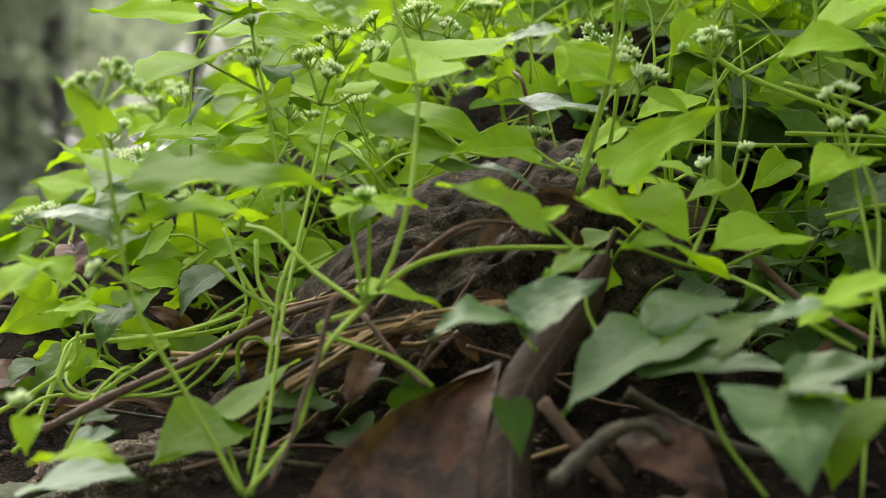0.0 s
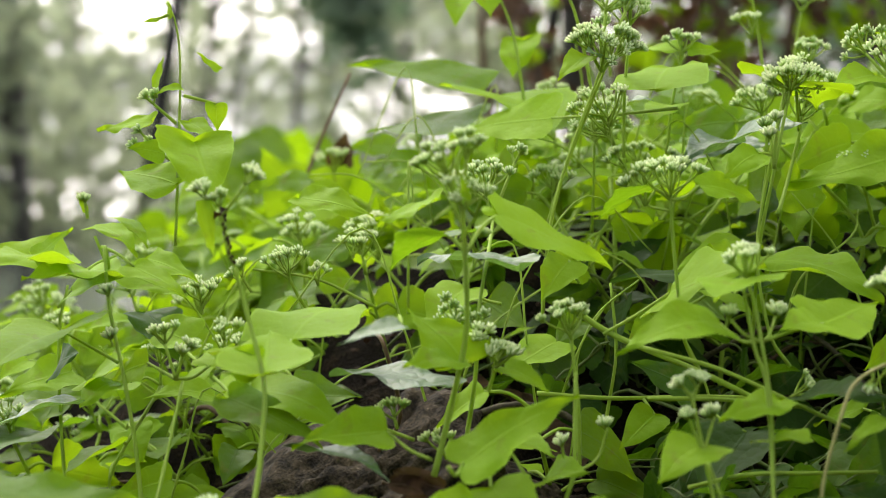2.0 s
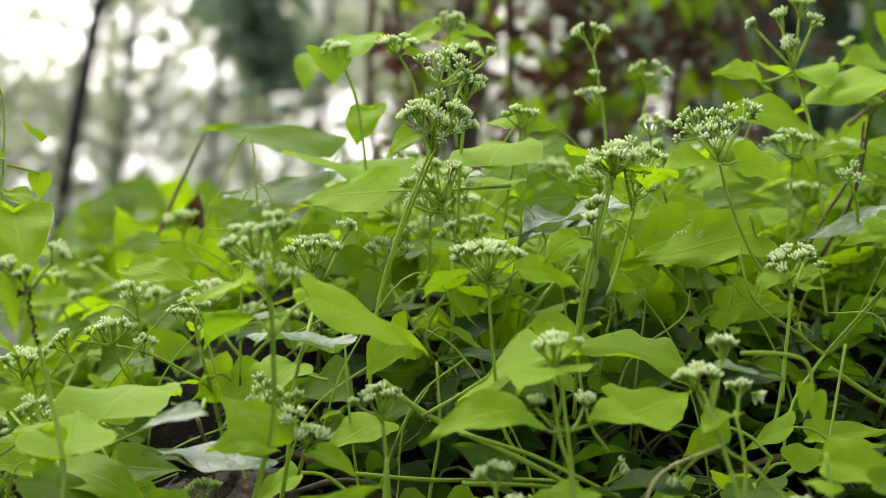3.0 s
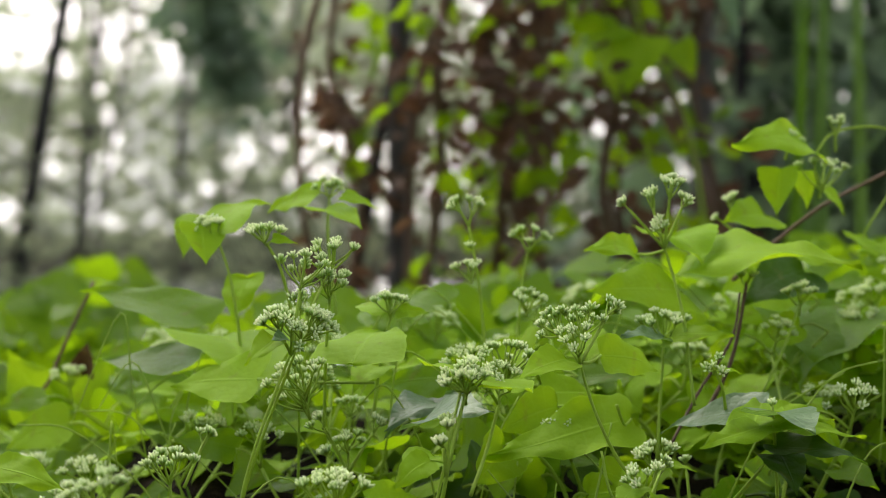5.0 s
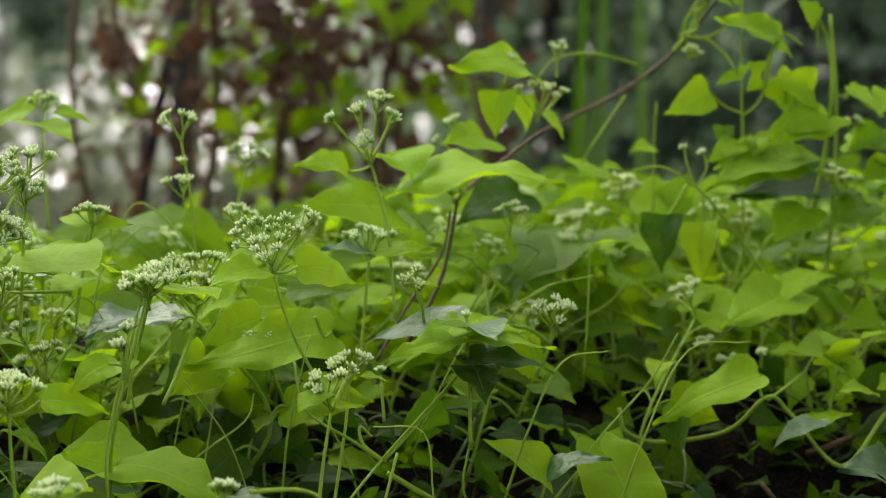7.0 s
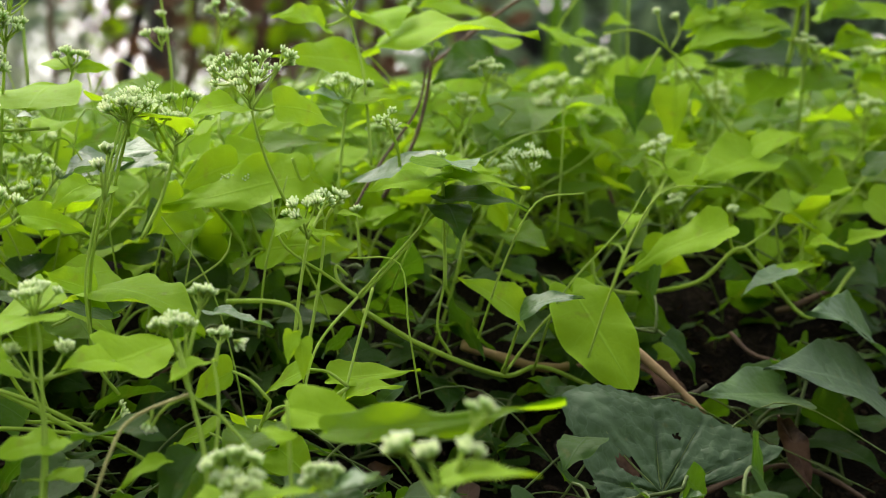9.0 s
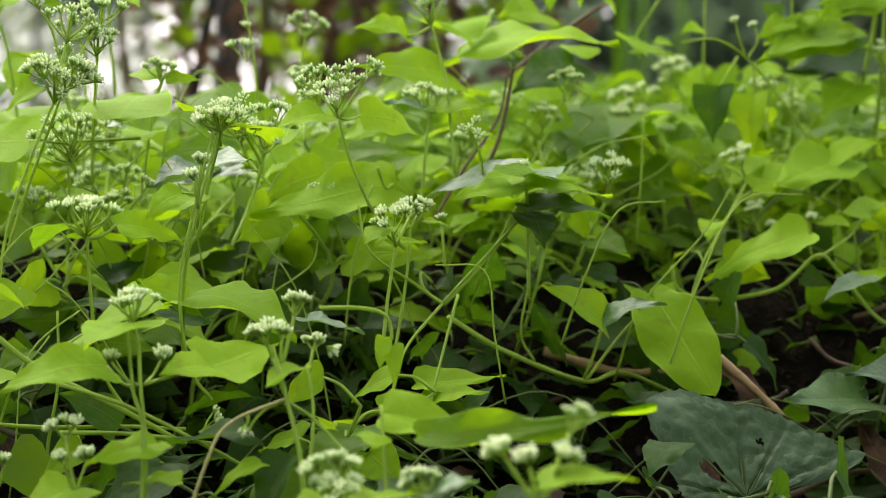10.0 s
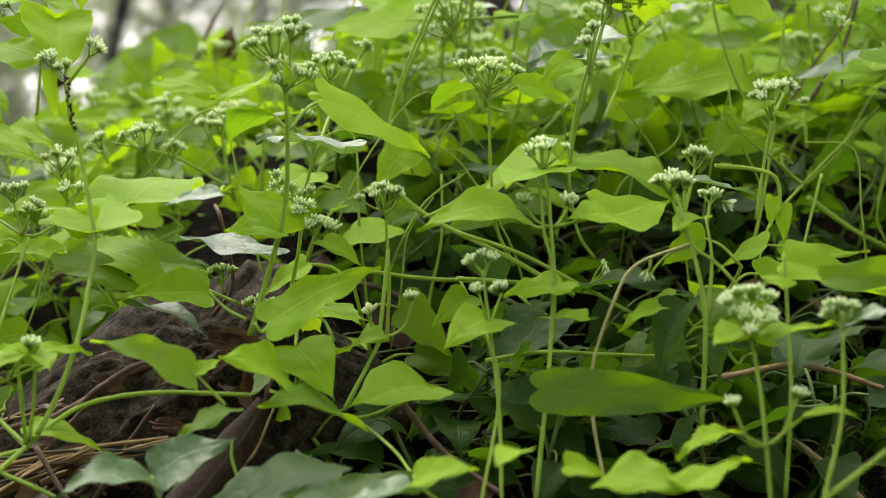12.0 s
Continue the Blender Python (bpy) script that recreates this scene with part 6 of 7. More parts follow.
lf(s, (0.343, 1.000, 0.205), (0.368, 0.980, 0.215), 0.75, 0.6, "young")
lf(s, (0.284, 0.930, 0.196), (0.259, 0.920, 0.209), 0.5, 0.3, "old")
lf(s, (0.273, 0.920, 0.200), (0.294, 0.900, 0.200), 0.35, 0.3, "old")
stem(s, [(0.223, 0.940, 0.219), (0.215, 0.935, 0.234), (0.219, 0.935, 0.260)])
stem(s, [(0.173, 0.930, 0.250), (0.150, 0.900, 0.229), (0.140, 0.880, 0.203)])
stem(s, [(0.173, 0.930, 0.250), (0.182, 0.930, 0.260), (0.212, 0.930, 0.293)])
stem(s, [(0.173, 0.930, 0.249), (0.157, 0.920, 0.261), (0.133, 0.910, 0.278), (0.128, 0.920, 0.301)])
stem(s, [(0.178, 0.910, 0.256), (0.168, 0.890, 0.230), (0.158, 0.870, 0.202)])
stem(s, [(0.173, 0.930, 0.250), (0.164, 0.935, 0.257), (0.163, 0.940, 0.265), (0.169, 0.940, 0.260)], 0.0012, 0.001)
lf(s, (0.155, 0.890, 0.213), (0.198, 0.880, 0.218), 0.3, 0.3, "young")
lf(s, (0.179, 0.880, 0.203), (0.192, 0.880, 0.214), 0.6, 0.4, "pale")
# quilted broad leaves low on the litter
s = shoot("vine with broad dark quilted leaves lying on the litter", [(0.316, 0.840, 0.156), (0.319, 0.840, 0.167), (0.321, 0.840, 0.169)], group="leafy shoots")
REACH = ((-122, 0.010), (-115, 0.048), (-110, 0.068), (-98, 0.0585), (-86, 0.0547), (-73, 0.0527), (-56, 0.052), (-40, 0.0512), (-28, 0.055), (-20, 0.063), (-9, 0.066), (0, 0.069), (12, 0.056), (23, 0.042), (39, 0.034), (66, 0.031), (84, 0.024), (100, 0.006))
lobed_leaf(s, (0.308, 0.838, 0.165), (0.266, 0.869, 0.2095), 0.57, REACH, ((0.020, 0.002, 0.0075, 3.5), (0.0166, -0.0288, 0.0022, 1.0)), ((-2, 0.062), (-42, 0.046), (-72, 0.046), (-104, 0.054), (40, 0.03)), "large dark quilted lobed leaf with worn holes")
lf(s, (0.310, 0.830, 0.160), (0.317, 0.800, 0.171), 0.6, 0.2, "pale")
lf(s, (0.398, 0.920, 0.199), (0.339, 0.880, 0.206), 0.45, 0.25, "dull")
lf(s, (0.385, 0.930, 0.204), (0.405, 0.950, 0.216), 0.8, 0.5, "old")
lf(s, (0.448, 0.920, 0.199), (0.371, 0.880, 0.218), 0.5, 0.2, "quilted", curl=0.06)
lf(s, (0.456, 0.950, 0.226), (0.408, 0.920, 0.243), 0.7, 0.35, "dull", holes=((0.55, 0.2, 0.05), (0.4, 0.3, 0.04)))
lf(s, (0.266, 0.820, 0.195), (0.250, 0.800, 0.182), 0.8, 0.6, "old")

# ---------------------------------------------------------------- larger blurred leaves behind
s = shoot("vine shoot with large bright leaves behind the crest", [(-0.16, 1.25, 0.12), (-0.185, 1.250, 0.280), (-0.179, 1.250, 0.313), (-0.153, 1.260, 0.372)], 0.002, 0.0014, STEM_BROWN, group="leafy shoots")
lf(s, (-0.157, 1.250, 0.312), (-0.156, 1.245, 0.334), 0.9, 0.6, "dead", fold=0.6, label="curled blackened dead leaf")
lf(s, (-0.187, 1.300, 0.279), (-0.216, 1.300, 0.325), 0.9, 0.7)
lf(s, (-0.175, 1.300, 0.275), (-0.148, 1.300, 0.321), 0.9, 0.7)
lf(s, (-0.071, 1.120, 0.351), (-0.152, 1.160, 0.370), 0.25, 0.4, "mid")
lf(s, (-0.075, 1.100, 0.335), (-0.141, 1.140, 0.329), 0.22, 0.3, "shade")
lf(s, (-0.062, 1.090, 0.348), (-0.039, 1.000, 0.320), 0.9, 0.6)
lf(s, (-0.048, 1.100, 0.380), (-0.056, 1.080, 0.357), 0.9, 0.8)
lf(s, (-0.076, 1.150, 0.415), (-0.087, 1.130, 0.390), 0.7, 0.8)
lf(s, (0.053, 1.000, 0.317), (0.024, 0.960, 0.307), 0.5, 0.15, "pale", curl=0.08)
lf(s, (0.050, 1.020, 0.313), (0.083, 1.000, 0.315), 0.3, 0.1, "pale")
lf(s, (0.318, 1.150, 0.351), (0.262, 1.060, 0.314), 0.65, 0.8, "mid")
lf(s, (0.269, 1.120, 0.353), (0.286, 1.060, 0.320), 0.6, 0.75, "mid")
lf(s, (0.275, 1.100, 0.381), (0.234, 1.080, 0.363), 0.7, 0.6, "old")
lf(s, (0.285, 1.100, 0.384), (0.269, 1.120, 0.393), 0.8, 0.5)
hd(s, (0.262, 1.060, 0.357), (0.263, 1.060, 0.376), 0.0219, 4)
hd(s, (0.229, 1.050, 0.371), (0.231, 1.050, 0.385), 0.0155, 2)
stem(s, [(0.236, 1.040, 0.315), (0.253, 1.050, 0.345), (0.262, 1.060, 0.363)])
stem(s, [(0.202, 1.050, 0.296), (0.221, 1.050, 0.333), (0.230, 1.050, 0.377)], 0.0018, 0.0012, STEM_BROWN)
# slender tip against the sky
s = shoot("slender vine tip with tiny leaves against the sky", [(-0.227, 0.900, 0.270), (-0.225, 0.905, 0.317), (-0.224, 0.910, 0.357), (-0.226, 0.910, 0.377), (-0.230, 0.910, 0.386)], 0.001, 0.0004)
lf(s, (-0.229, 0.910, 0.378), (-0.230, 0.910, 0.389), 0.3, 0.6)
lf(s, (-0.234, 0.910, 0.378), (-0.242, 0.910, 0.376), 0.4, 0.4, pet=(-0.229, 0.910, 0.380))
lf(s, (-0.236, 0.910, 0.346), (-0.232, 0.910, 0.360), 0.35, 0.7)
lf(s, (-0.206, 0.910, 0.353), (-0.216, 0.910, 0.362), 0.35, 0.6)
lf(s, (-0.223, 0.905, 0.345), (-0.235, 0.900, 0.342), 0.4, 0.4)
lf(s, (-0.207, 0.905, 0.337), (-0.206, 0.900, 0.323), 0.7, 0.8, pet=(-0.222, 0.905, 0.341))
lf(s, (-0.220, 0.905, 0.329), (-0.204, 0.890, 0.316), 0.4, 0.6)
hd(s, (-0.226, 0.905, 0.328), (-0.243, 0.910, 0.343), 0.0133, 2)
hd(s, (-0.226, 0.900, 0.309), (-0.246, 0.910, 0.323), 0.0212, 3)
lf(s, (-0.238, 0.910, 0.329), (-0.266, 0.920, 0.326), 0.3, 0.3)
lf(s, (-0.231, 0.900, 0.314), (-0.249, 0.900, 0.317), 0.8, 0.6)
lf(s, (-0.215, 0.880, 0.319), (-0.203, 0.840, 0.291), 0.6, 0.6)
lf(s, (-0.226, 0.900, 0.299), (-0.256, 0.920, 0.306), 0.7, 0.6, "young")
# heads half hidden left of centre
s = shoot("vine shoot with loose flower heads among leaves", [(-0.157, 0.950, 0.222), (-0.170, 0.940, 0.240), (-0.176, 0.934, 0.253)])
hd(s, (-0.175, 0.934, 0.250), (-0.179, 0.934, 0.268), 0.0260, 6)
hd(s, (-0.162, 0.940, 0.248), (-0.160, 0.940, 0.260), 0.0166, 3)
hd(s, (-0.217, 0.920, 0.236), (-0.218, 0.921, 0.254), 0.0244, 5)
hd(s, (-0.194, 0.930, 0.246), (-0.203, 0.930, 0.261), 0.0164, 3)
hd(s, (-0.196, 0.810, 0.229), (-0.197, 0.810, 0.241), 0.0167, 3)
hd(s, (-0.176, 0.830, 0.227), (-0.173, 0.830, 0.239), 0.0196, 4)
hd(s, (-0.145, 0.970, 0.260), (-0.146, 0.970, 0.272), 0.0171, 2)
stem(s, [(-0.134, 0.940, 0.237), (-0.162, 0.940, 0.251), (-0.193, 0.930, 0.257)])
lf(s, (-0.256, 0.930, 0.256), (-0.225, 0.917, 0.244), 0.5, 0.5)
lf(s, (-0.272, 0.950, 0.280), (-0.249, 0.930, 0.265), 0.5, 0.5)
lf(s, (-0.172, 0.970, 0.292), (-0.134, 0.950, 0.282), 0.4, 0.4)
hd(s, (-0.123, 0.820, 0.191), (-0.127, 0.823, 0.205), 0.0157, 3)
hd(s, (-0.103, 0.810, 0.180), (-0.108, 0.810, 0.191), 0.0191, 3)
stem(s, [(-0.116, 0.820, 0.186), (-0.135, 0.830, 0.192), (-0.155, 0.840, 0.194), (-0.174, 0.860, 0.215)])

# more climbing leaves and a drooping tip at the far side of the bank
s = shoot("climbing vine with crowded bright leaves and a drooping tip", [(0.460, 1.120, 0.353), (0.471, 1.120, 0.405), (0.473, 1.115, 0.447), (0.470, 1.115, 0.474), (0.460, 1.110, 0.489), (0.455, 1.110, 0.495)], 0.0022, 0.0012, group="climbing vines", category="vine", name="climbing_vine")
lf(s, (0.458, 1.110, 0.493), (0.456, 1.105, 0.480), 0.7, 0.9)
for a, b, w, k in (
    ((0.446, 1.130, 0.477), (0.400, 1.120, 0.489), 0.5, "young"),
    ((0.442, 1.130, 0.437), (0.466, 1.130, 0.458), 0.7, "young"),
    ((0.468, 1.120, 0.428), (0.431, 1.110, 0.412), 0.6, "young"),
    ((0.490, 1.130, 0.446), (0.508, 1.120, 0.429), 0.6, "young"),
    ((0.434, 1.130, 0.408), (0.400, 1.120, 0.396), 0.55, "young"),
    ((0.449, 1.130, 0.403), (0.389, 1.100, 0.382), 0.45, "mid"),
    ((0.510, 1.120, 0.419), (0.480, 1.110, 0.405), 0.6, "mid"),
    ((0.512, 1.120, 0.398), (0.490, 1.110, 0.387), 0.6, "young"),
    ((0.422, 1.280, 0.377), (0.376, 1.250, 0.358), 0.8, "young"),
    ((0.424, 1.180, 0.376), (0.400, 1.160, 0.357), 0.9, "young"),
    ((0.460, 1.120, 0.371), (0.432, 1.100, 0.350), 0.7, "young"),
    ((0.437, 1.150, 0.391), (0.467, 1.130, 0.379), 0.5, "mid"),
    ((0.489, 1.130, 0.384), (0.463, 1.120, 0.395), 0.6, "young"),
    ((0.500, 1.120, 0.374), (0.467, 1.100, 0.361), 0.6, "mid"),
):
    lf(s, a, b, w, 0.5, k, pet=tuple((np.array(a) * 0.8 + np.array((0.471, 1.120, 0.412)) * 0.2)))
hd(s, (0.470, 1.110, 0.384), (0.474, 1.110, 0.398), 0.0196, 3)
hd(s, (0.488, 1.120, 0.419), (0.490, 1.120, 0.428), 0.0165, 2)

# leaves crowding the hollow above the rock
s = shoot("shaded vine shoot with broad leaves above the rock", [(-0.026, 0.900, 0.150), (-0.024, 0.900, 0.183), (-0.019, 0.900, 0.215), (-0.020, 0.910, 0.248)], group="leafy shoots")
for a, b, w, k in (
    ((-0.001, 0.880, 0.230), (-0.018, 0.870, 0.220), 0.95, "mid"),
    ((0.012, 0.860, 0.199), (-0.018, 0.860, 0.215), 0.6, "old"),
    ((-0.006, 0.860, 0.190), (-0.024, 0.850, 0.175), 0.9, "young"),
    ((-0.039, 0.920, 0.259), (-0.054, 0.910, 0.239), 0.9, "young"),
    ((-0.047, 0.900, 0.221), (-0.075, 0.880, 0.208), 0.6, "young"),
    ((-0.035, 0.910, 0.230), (-0.048, 0.900, 0.219), 0.9, "mid"),
    ((0.032, 0.840, 0.184), (0.008, 0.820, 0.155), 0.75, "old"),
    ((0.050, 0.930, 0.263), (0.007, 0.910, 0.249), 0.55, "young"),
    ((0.035, 0.950, 0.241), (0.053, 0.930, 0.229), 0.6, "young"),
    ((-0.089, 0.930, 0.246), (-0.109, 0.910, 0.224), 0.8, "young"),
):
    lf(s, a, b, w, 0.5, k, pet=tuple(np.array(a) * 0.75 + np.array((-0.021, 0.900, 0.215)) * 0.25))

# tangled low stems beside the rock
s = shoot("tangle of pale green low stems beside the rock", [(-0.309, 0.800, 0.111), (-0.282, 0.800, 0.114), (-0.257, 0.790, 0.122), (-0.248, 0.785, 0.128)], 0.0016, 0.0013, group="leafy shoots")
stem(s, [(-0.304, 0.790, 0.088), (-0.281, 0.790, 0.097), (-0.261, 0.785, 0.108), (-0.248, 0.780, 0.121)], 0.0014, 0.0011)
stem(s, [(-0.251, 0.780, 0.097), (-0.250, 0.775, 0.112), (-0.243, 0.775, 0.115), (-0.239, 0.785, 0.111)], 0.0014, 0.0011)
stem(s, [(-0.259, 0.800, 0.160), (-0.251, 0.790, 0.142), (-0.237, 0.780, 0.124), (-0.229, 0.775, 0.117)], 0.0014, 0.0011)
stem(s, [(-0.245, 0.800, 0.155), (-0.243, 0.790, 0.137), (-0.234, 0.780, 0.125)], 0.0014, 0.0011)
stem(s, [(-0.226, 0.770, 0.153), (-0.231, 0.760, 0.139), (-0.233, 0.755, 0.126), (-0.236, 0.740, 0.098), (-0.241, 0.720, 0.067)], 0.0014, 0.0011)
stem(s, [(-0.262, 0.790, 0.146), (-0.247, 0.785, 0.133), (-0.231, 0.780, 0.126)], 0.0014, 0.0011)
stem(s, [(-0.358, 0.800, 0.079), (-0.341, 0.800, 0.089), (-0.324, 0.800, 0.102), (-0.322, 0.800, 0.115)], 0.0014, 0.0011)
stem(s, [(-0.322, 0.790, 0.111), (-0.327, 0.785, 0.095), (-0.316, 0.785, 0.088), (-0.296, 0.785, 0.100), (-0.281, 0.790, 0.111)], 0.0014, 0.0011)
stem(s, [(-0.344, 0.770, 0.067), (-0.334, 0.775, 0.076), (-0.316, 0.780, 0.083), (-0.295, 0.785, 0.092)], 0.0014, 0.0011)
# runners under the front shoots
s = shoot("pale vine runners crossing under the front shoots", [(-0.047, 0.860, 0.243), (-0.026, 0.850, 0.228), (0.011, 0.830, 0.212), (0.042, 0.820, 0.196)], 0.0019, 0.0015, group="runners", category="runner", name="vine_runner")
stem(s, [(0.000, 0.800, 0.166), (0.026, 0.800, 0.171), (0.053, 0.800, 0.171), (0.081, 0.800, 0.171)], 0.0014, 0.0011)
stem(s, [(-0.059, 0.870, 0.200), (-0.025, 0.870, 0.197), (0.014, 0.870, 0.197), (0.042, 0.860, 0.197)], 0.0014, 0.0011)
stem(s, [(-0.015, 0.820, 0.224), (0.016, 0.810, 0.215), (0.048, 0.800, 0.200), (0.067, 0.790, 0.191)], 0.0014, 0.0011)
stem(s, [(-0.014, 0.820, 0.202), (0.018, 0.820, 0.201), (0.053, 0.810, 0.198)], 0.0014, 0.0011)

# ---------------------------------------------------------------- rocks, litter, twigs
def rock(place, size, label, seed, material, turn=0.0, tip=0.0):
    bm = bmesh.new()
    bmesh.ops.create_icosphere(bm, subdivisions=6, radius=1.0)
    for v in bm.verts:
        p = v.co.copy()
        q = p * 1.4 + Vector((seed, 0, 0))
        k = 1 + 0.22 * noise.noise(q) + 0.10 * noise.noise(q * 2.7) + 0.035 * noise.noise(q * 8) + 0.016 * noise.noise(q * 21)
        k += 0.012 * noise.noise(q * 33) - 0.022 * max(0.0, noise.noise(q * 14)) ** 2 * 6 - 0.02 * max(0.0, noise.noise(q * 34)) ** 2 * 6
        p = Vector([math.copysign(abs(c) ** 0.8, c) for c in p])
        v.co = Vector((p.x * size[0], p.y * size[1], p.z * size[2])) * k
    me = bpy.data.meshes.new("rock")
    bm.to_mesh(me)
    bm.free()
    me.materials.append(material)
    me.polygons.foreach_set("use_smooth", [True] * len(me.polygons))
    ob = new("rock", me)
    ob.matrix_basis = Matrix.Translation(place) @ pose(0, 0, 0, 0, 0, turn) @ pose(0, 0, 0, 0, tip, 0)
    return tagged(ob, label, "rock")


rock((-0.170, 0.885, 0.079), (0.145, 0.085, 0.075), "weathered pitted grey-brown rock half covered by vine stems", 3.1, ROCK, 8, -38)
rock((-0.261, 0.835, 0.034), (0.09, 0.06, 0.04), "low dark rough rock beside the larger one", 21.3, ROCK, 15, -12)
rock((-0.33, 0.80, -0.005), (0.09, 0.08, 0.045), "low mossy rock at the foot of the bank", 7.7, MOSS, -20)
rock((0.04, 0.92, 0.03), (0.10, 0.08, 0.07), "dark rock in the shade under the vines", 12.3, ROCK, 40)


def dead_leaf(base, tip, ratio, face, label, curl=0.15, fold=0.5, roll=0.0, seed=1, narrow=1.0, material=None):
    L = (Vector(tip) - Vector(base)).length
    v, f, uv = blade(L, ratio, curl, fold, 0.07, 0.03, 0.2, seed, rows=36 if L > 0.08 else 16, cols=20 if L > 0.08 else 8, narrow=narrow, twist=0.3, crumple=0.0035)
    ob = thing("dead_leaf", base, label, "dead leaf", "leaf litter")
    m = leaf_pose(base, tip, face, roll)
    part("blade", mesh_of("blade", v, f, [material or DEAD], uv), ob, m)
    v, f = tube(spline([(-0.12 * L, 0, -0.01 * L), (0, 0, 0), (0.3 * L, 0, curl * 0.84 * L)], 4), 0.0008, 0.0004, 5)
    part("stalk", mesh_of("stalk", v, f, [STEM_BROWN]), ob, m)
    return ob



def rolled_leaf(pts, r0, r1, label, rim=(), inner=()):
    """A dead leaf rolled into an open gutter along a line; its open blade spans from the rim to the inner line."""
    line = spline(pts, 8)
    ob = thing("dead_leaf", pts[0], label, "dead leaf", "leaf litter")
    o, verts, uvs, faces, w, n = np.array(pts[0]), [], [], [], 13, len(line)
    for i, p in enumerate(line):
        d = line[min(i + 1, n - 1)] - line[max(i - 1, 0)]
        d /= np.linalg.norm(d)
        a = np.cross(d, (0.1, -1.0, 0.15))
        a /= np.linalg.norm(a)
        b = np.cross(a, d)
        q = i / (n - 1)
        r = (r0 + (r1 - r0) * q) * (0.35 + 0.65 * min(1.0, 3.5 * q + 0.1)) * (1 + 0.10 * noise.noise((q * 9, 0, 2)))
        for k in range(w):
            g = math.radians(-25 + 235 * k / (w - 1))
            rr = r * (1 + 0.06 * noise.noise((q * 14, k * 0.5, 5)))
            verts.append(p - o + rr * (math.cos(g) * a + math.sin(g) * b))
            uvs.append((q, k / (w - 1)))
    for i in range(n - 1):
        for k in range(w - 1):
            faces.append((i * w + k, i * w + k + 1, (i + 1) * w + k + 1, (i + 1) * w + k))
    part("blade", mesh_of("blade", verts, faces, [DEAD_GREY], uvs), ob, Matrix.Translation(pts[0]))
    if rim:
        ra, rb, cols = spline(rim, 10), spline(inner, 10), 30
        verts, uvs, faces = [], [], []
        for i, (p, q) in enumerate(zip(ra, rb)):
            for k in range(cols + 1):
                e, u = k / cols, i / (len(ra) - 1)
                c = p + (q - p) * e
                sag = 0.016 * math.sin(math.pi * e) * math.sin(math.pi * min(1.0, u + 0.12)) - 0.004 * math.exp(-14 * e)
                lump = 0.0022 * noise.noise(c * 60) + 0.0012 * noise.noise(c * 150) + 0.0010 * math.sin(26 * e + 6 * u)
                verts.append(c - o + np.array((0, sag + lump, 0.4 * lump)))
                uvs.append((0.15 + 0.7 * u, 0.5 + 0.45 * e))
        for i in range(len(ra) - 1):
            for k in range(cols):
                w2 = cols + 1
                faces.append((i * w2 + k, i * w2 + k + 1, (i + 1) * w2 + k + 1, (i + 1) * w2 + k))
        part("open_blade", mesh_of("open_blade", verts, faces, [DEAD_RUST], uvs), ob, Matrix.Translation(pts[0]), "rust-mottled brown inner face")
    v, f = tube(spline([(0.004, 0.002, 0.012), (0.001, 0, 0.004), (0, 0, -0.004)], 4), 0.0009, 0.0007, 6)
    part("stalk", mesh_of("stalk", v, f, [STEM_BROWN]), ob, Matrix.Translation(pts[0]))


rolled_leaf([(-0.099, 0.750, 0.151), (-0.107, 0.745, 0.137), (-0.122, 0.730, 0.118), (-0.135, 0.710, 0.101), (-0.141, 0.690, 0.082), (-0.143, 0.670, 0.059)], 0.008, 0.010, "large curled red-brown dead leaf against the rock", [(-0.222, 0.668, 0.052), (-0.206, 0.690, 0.078), (-0.181, 0.705, 0.096), (-0.161, 0.715, 0.105), (-0.146, 0.720, 0.111)], [(-0.152, 0.662, 0.045), (-0.150, 0.680, 0.072), (-0.148, 0.690, 0.092), (-0.145, 0.705, 0.102), (-0.142, 0.720, 0.112)])
dead_leaf((-0.105, 0.660, 0.089), (-0.069, 0.620, 0.077), 0.4, 0.4, "curled brown dead leaf on dark litter", 0.12, 0.3, 0, 6)
dead_leaf((-0.284, 0.880, 0.107), (-0.301, 0.870, 0.120), 0.5, 0.7, "rust-brown dead leaf behind stems", 0.1, 0.5, 0, 7)
dead_leaf((-0.233, 0.870, 0.116), (-0.257, 0.850, 0.097), 0.5, 0.6, "tan dead leaf among the stems", 0.1, 0.5, 0, 8)
dead_leaf((-0.343, 0.900, 0.148), (-0.334, 0.880, 0.134), 0.6, 0.8, "dark brown dead leaf hanging in the vine", 0.1, 0.5, 0, 9)
dead_leaf((-0.192, 0.740, 0.110), (-0.202, 0.720, 0.095), 0.5, 0.8, "small crumpled rust dead leaf on the rock", 0.15, 0.6, 0, 10)
dead_leaf((-0.332, 0.800, 0.079), (-0.275, 0.790, 0.080), 0.22, 0.3, "brown rolled dead leaf on low stones", 0.1, 0.9, 0, 11)
dead_leaf((0.334, 0.980, 0.208), (0.358, 0.950, 0.187), 0.3, 0.3, "straw-coloured dry leaf under the vines", 0.05, 0.5, 0, 12)
dead_leaf((0.399, 0.930, 0.183), (0.404, 0.900, 0.152), 0.3, 0.4, "reddish dead leaf on dark litter", 0.1, 0.5, 0, 13)


def twig(pts, r, label, material, name="twig", category="twig"):
    o = np.array(pts[0])
    v, f = tube(spline(pts, 7), r, r * 0.7, 7, 0.35, random.Random(len(label)))
    ob = new(name, mesh_of(name, [q - o for q in v], f, [material]))
    ob.matrix_basis = Matrix.Translation(pts[0])
    return tagged(ob, label, category, "twigs and dry stems")


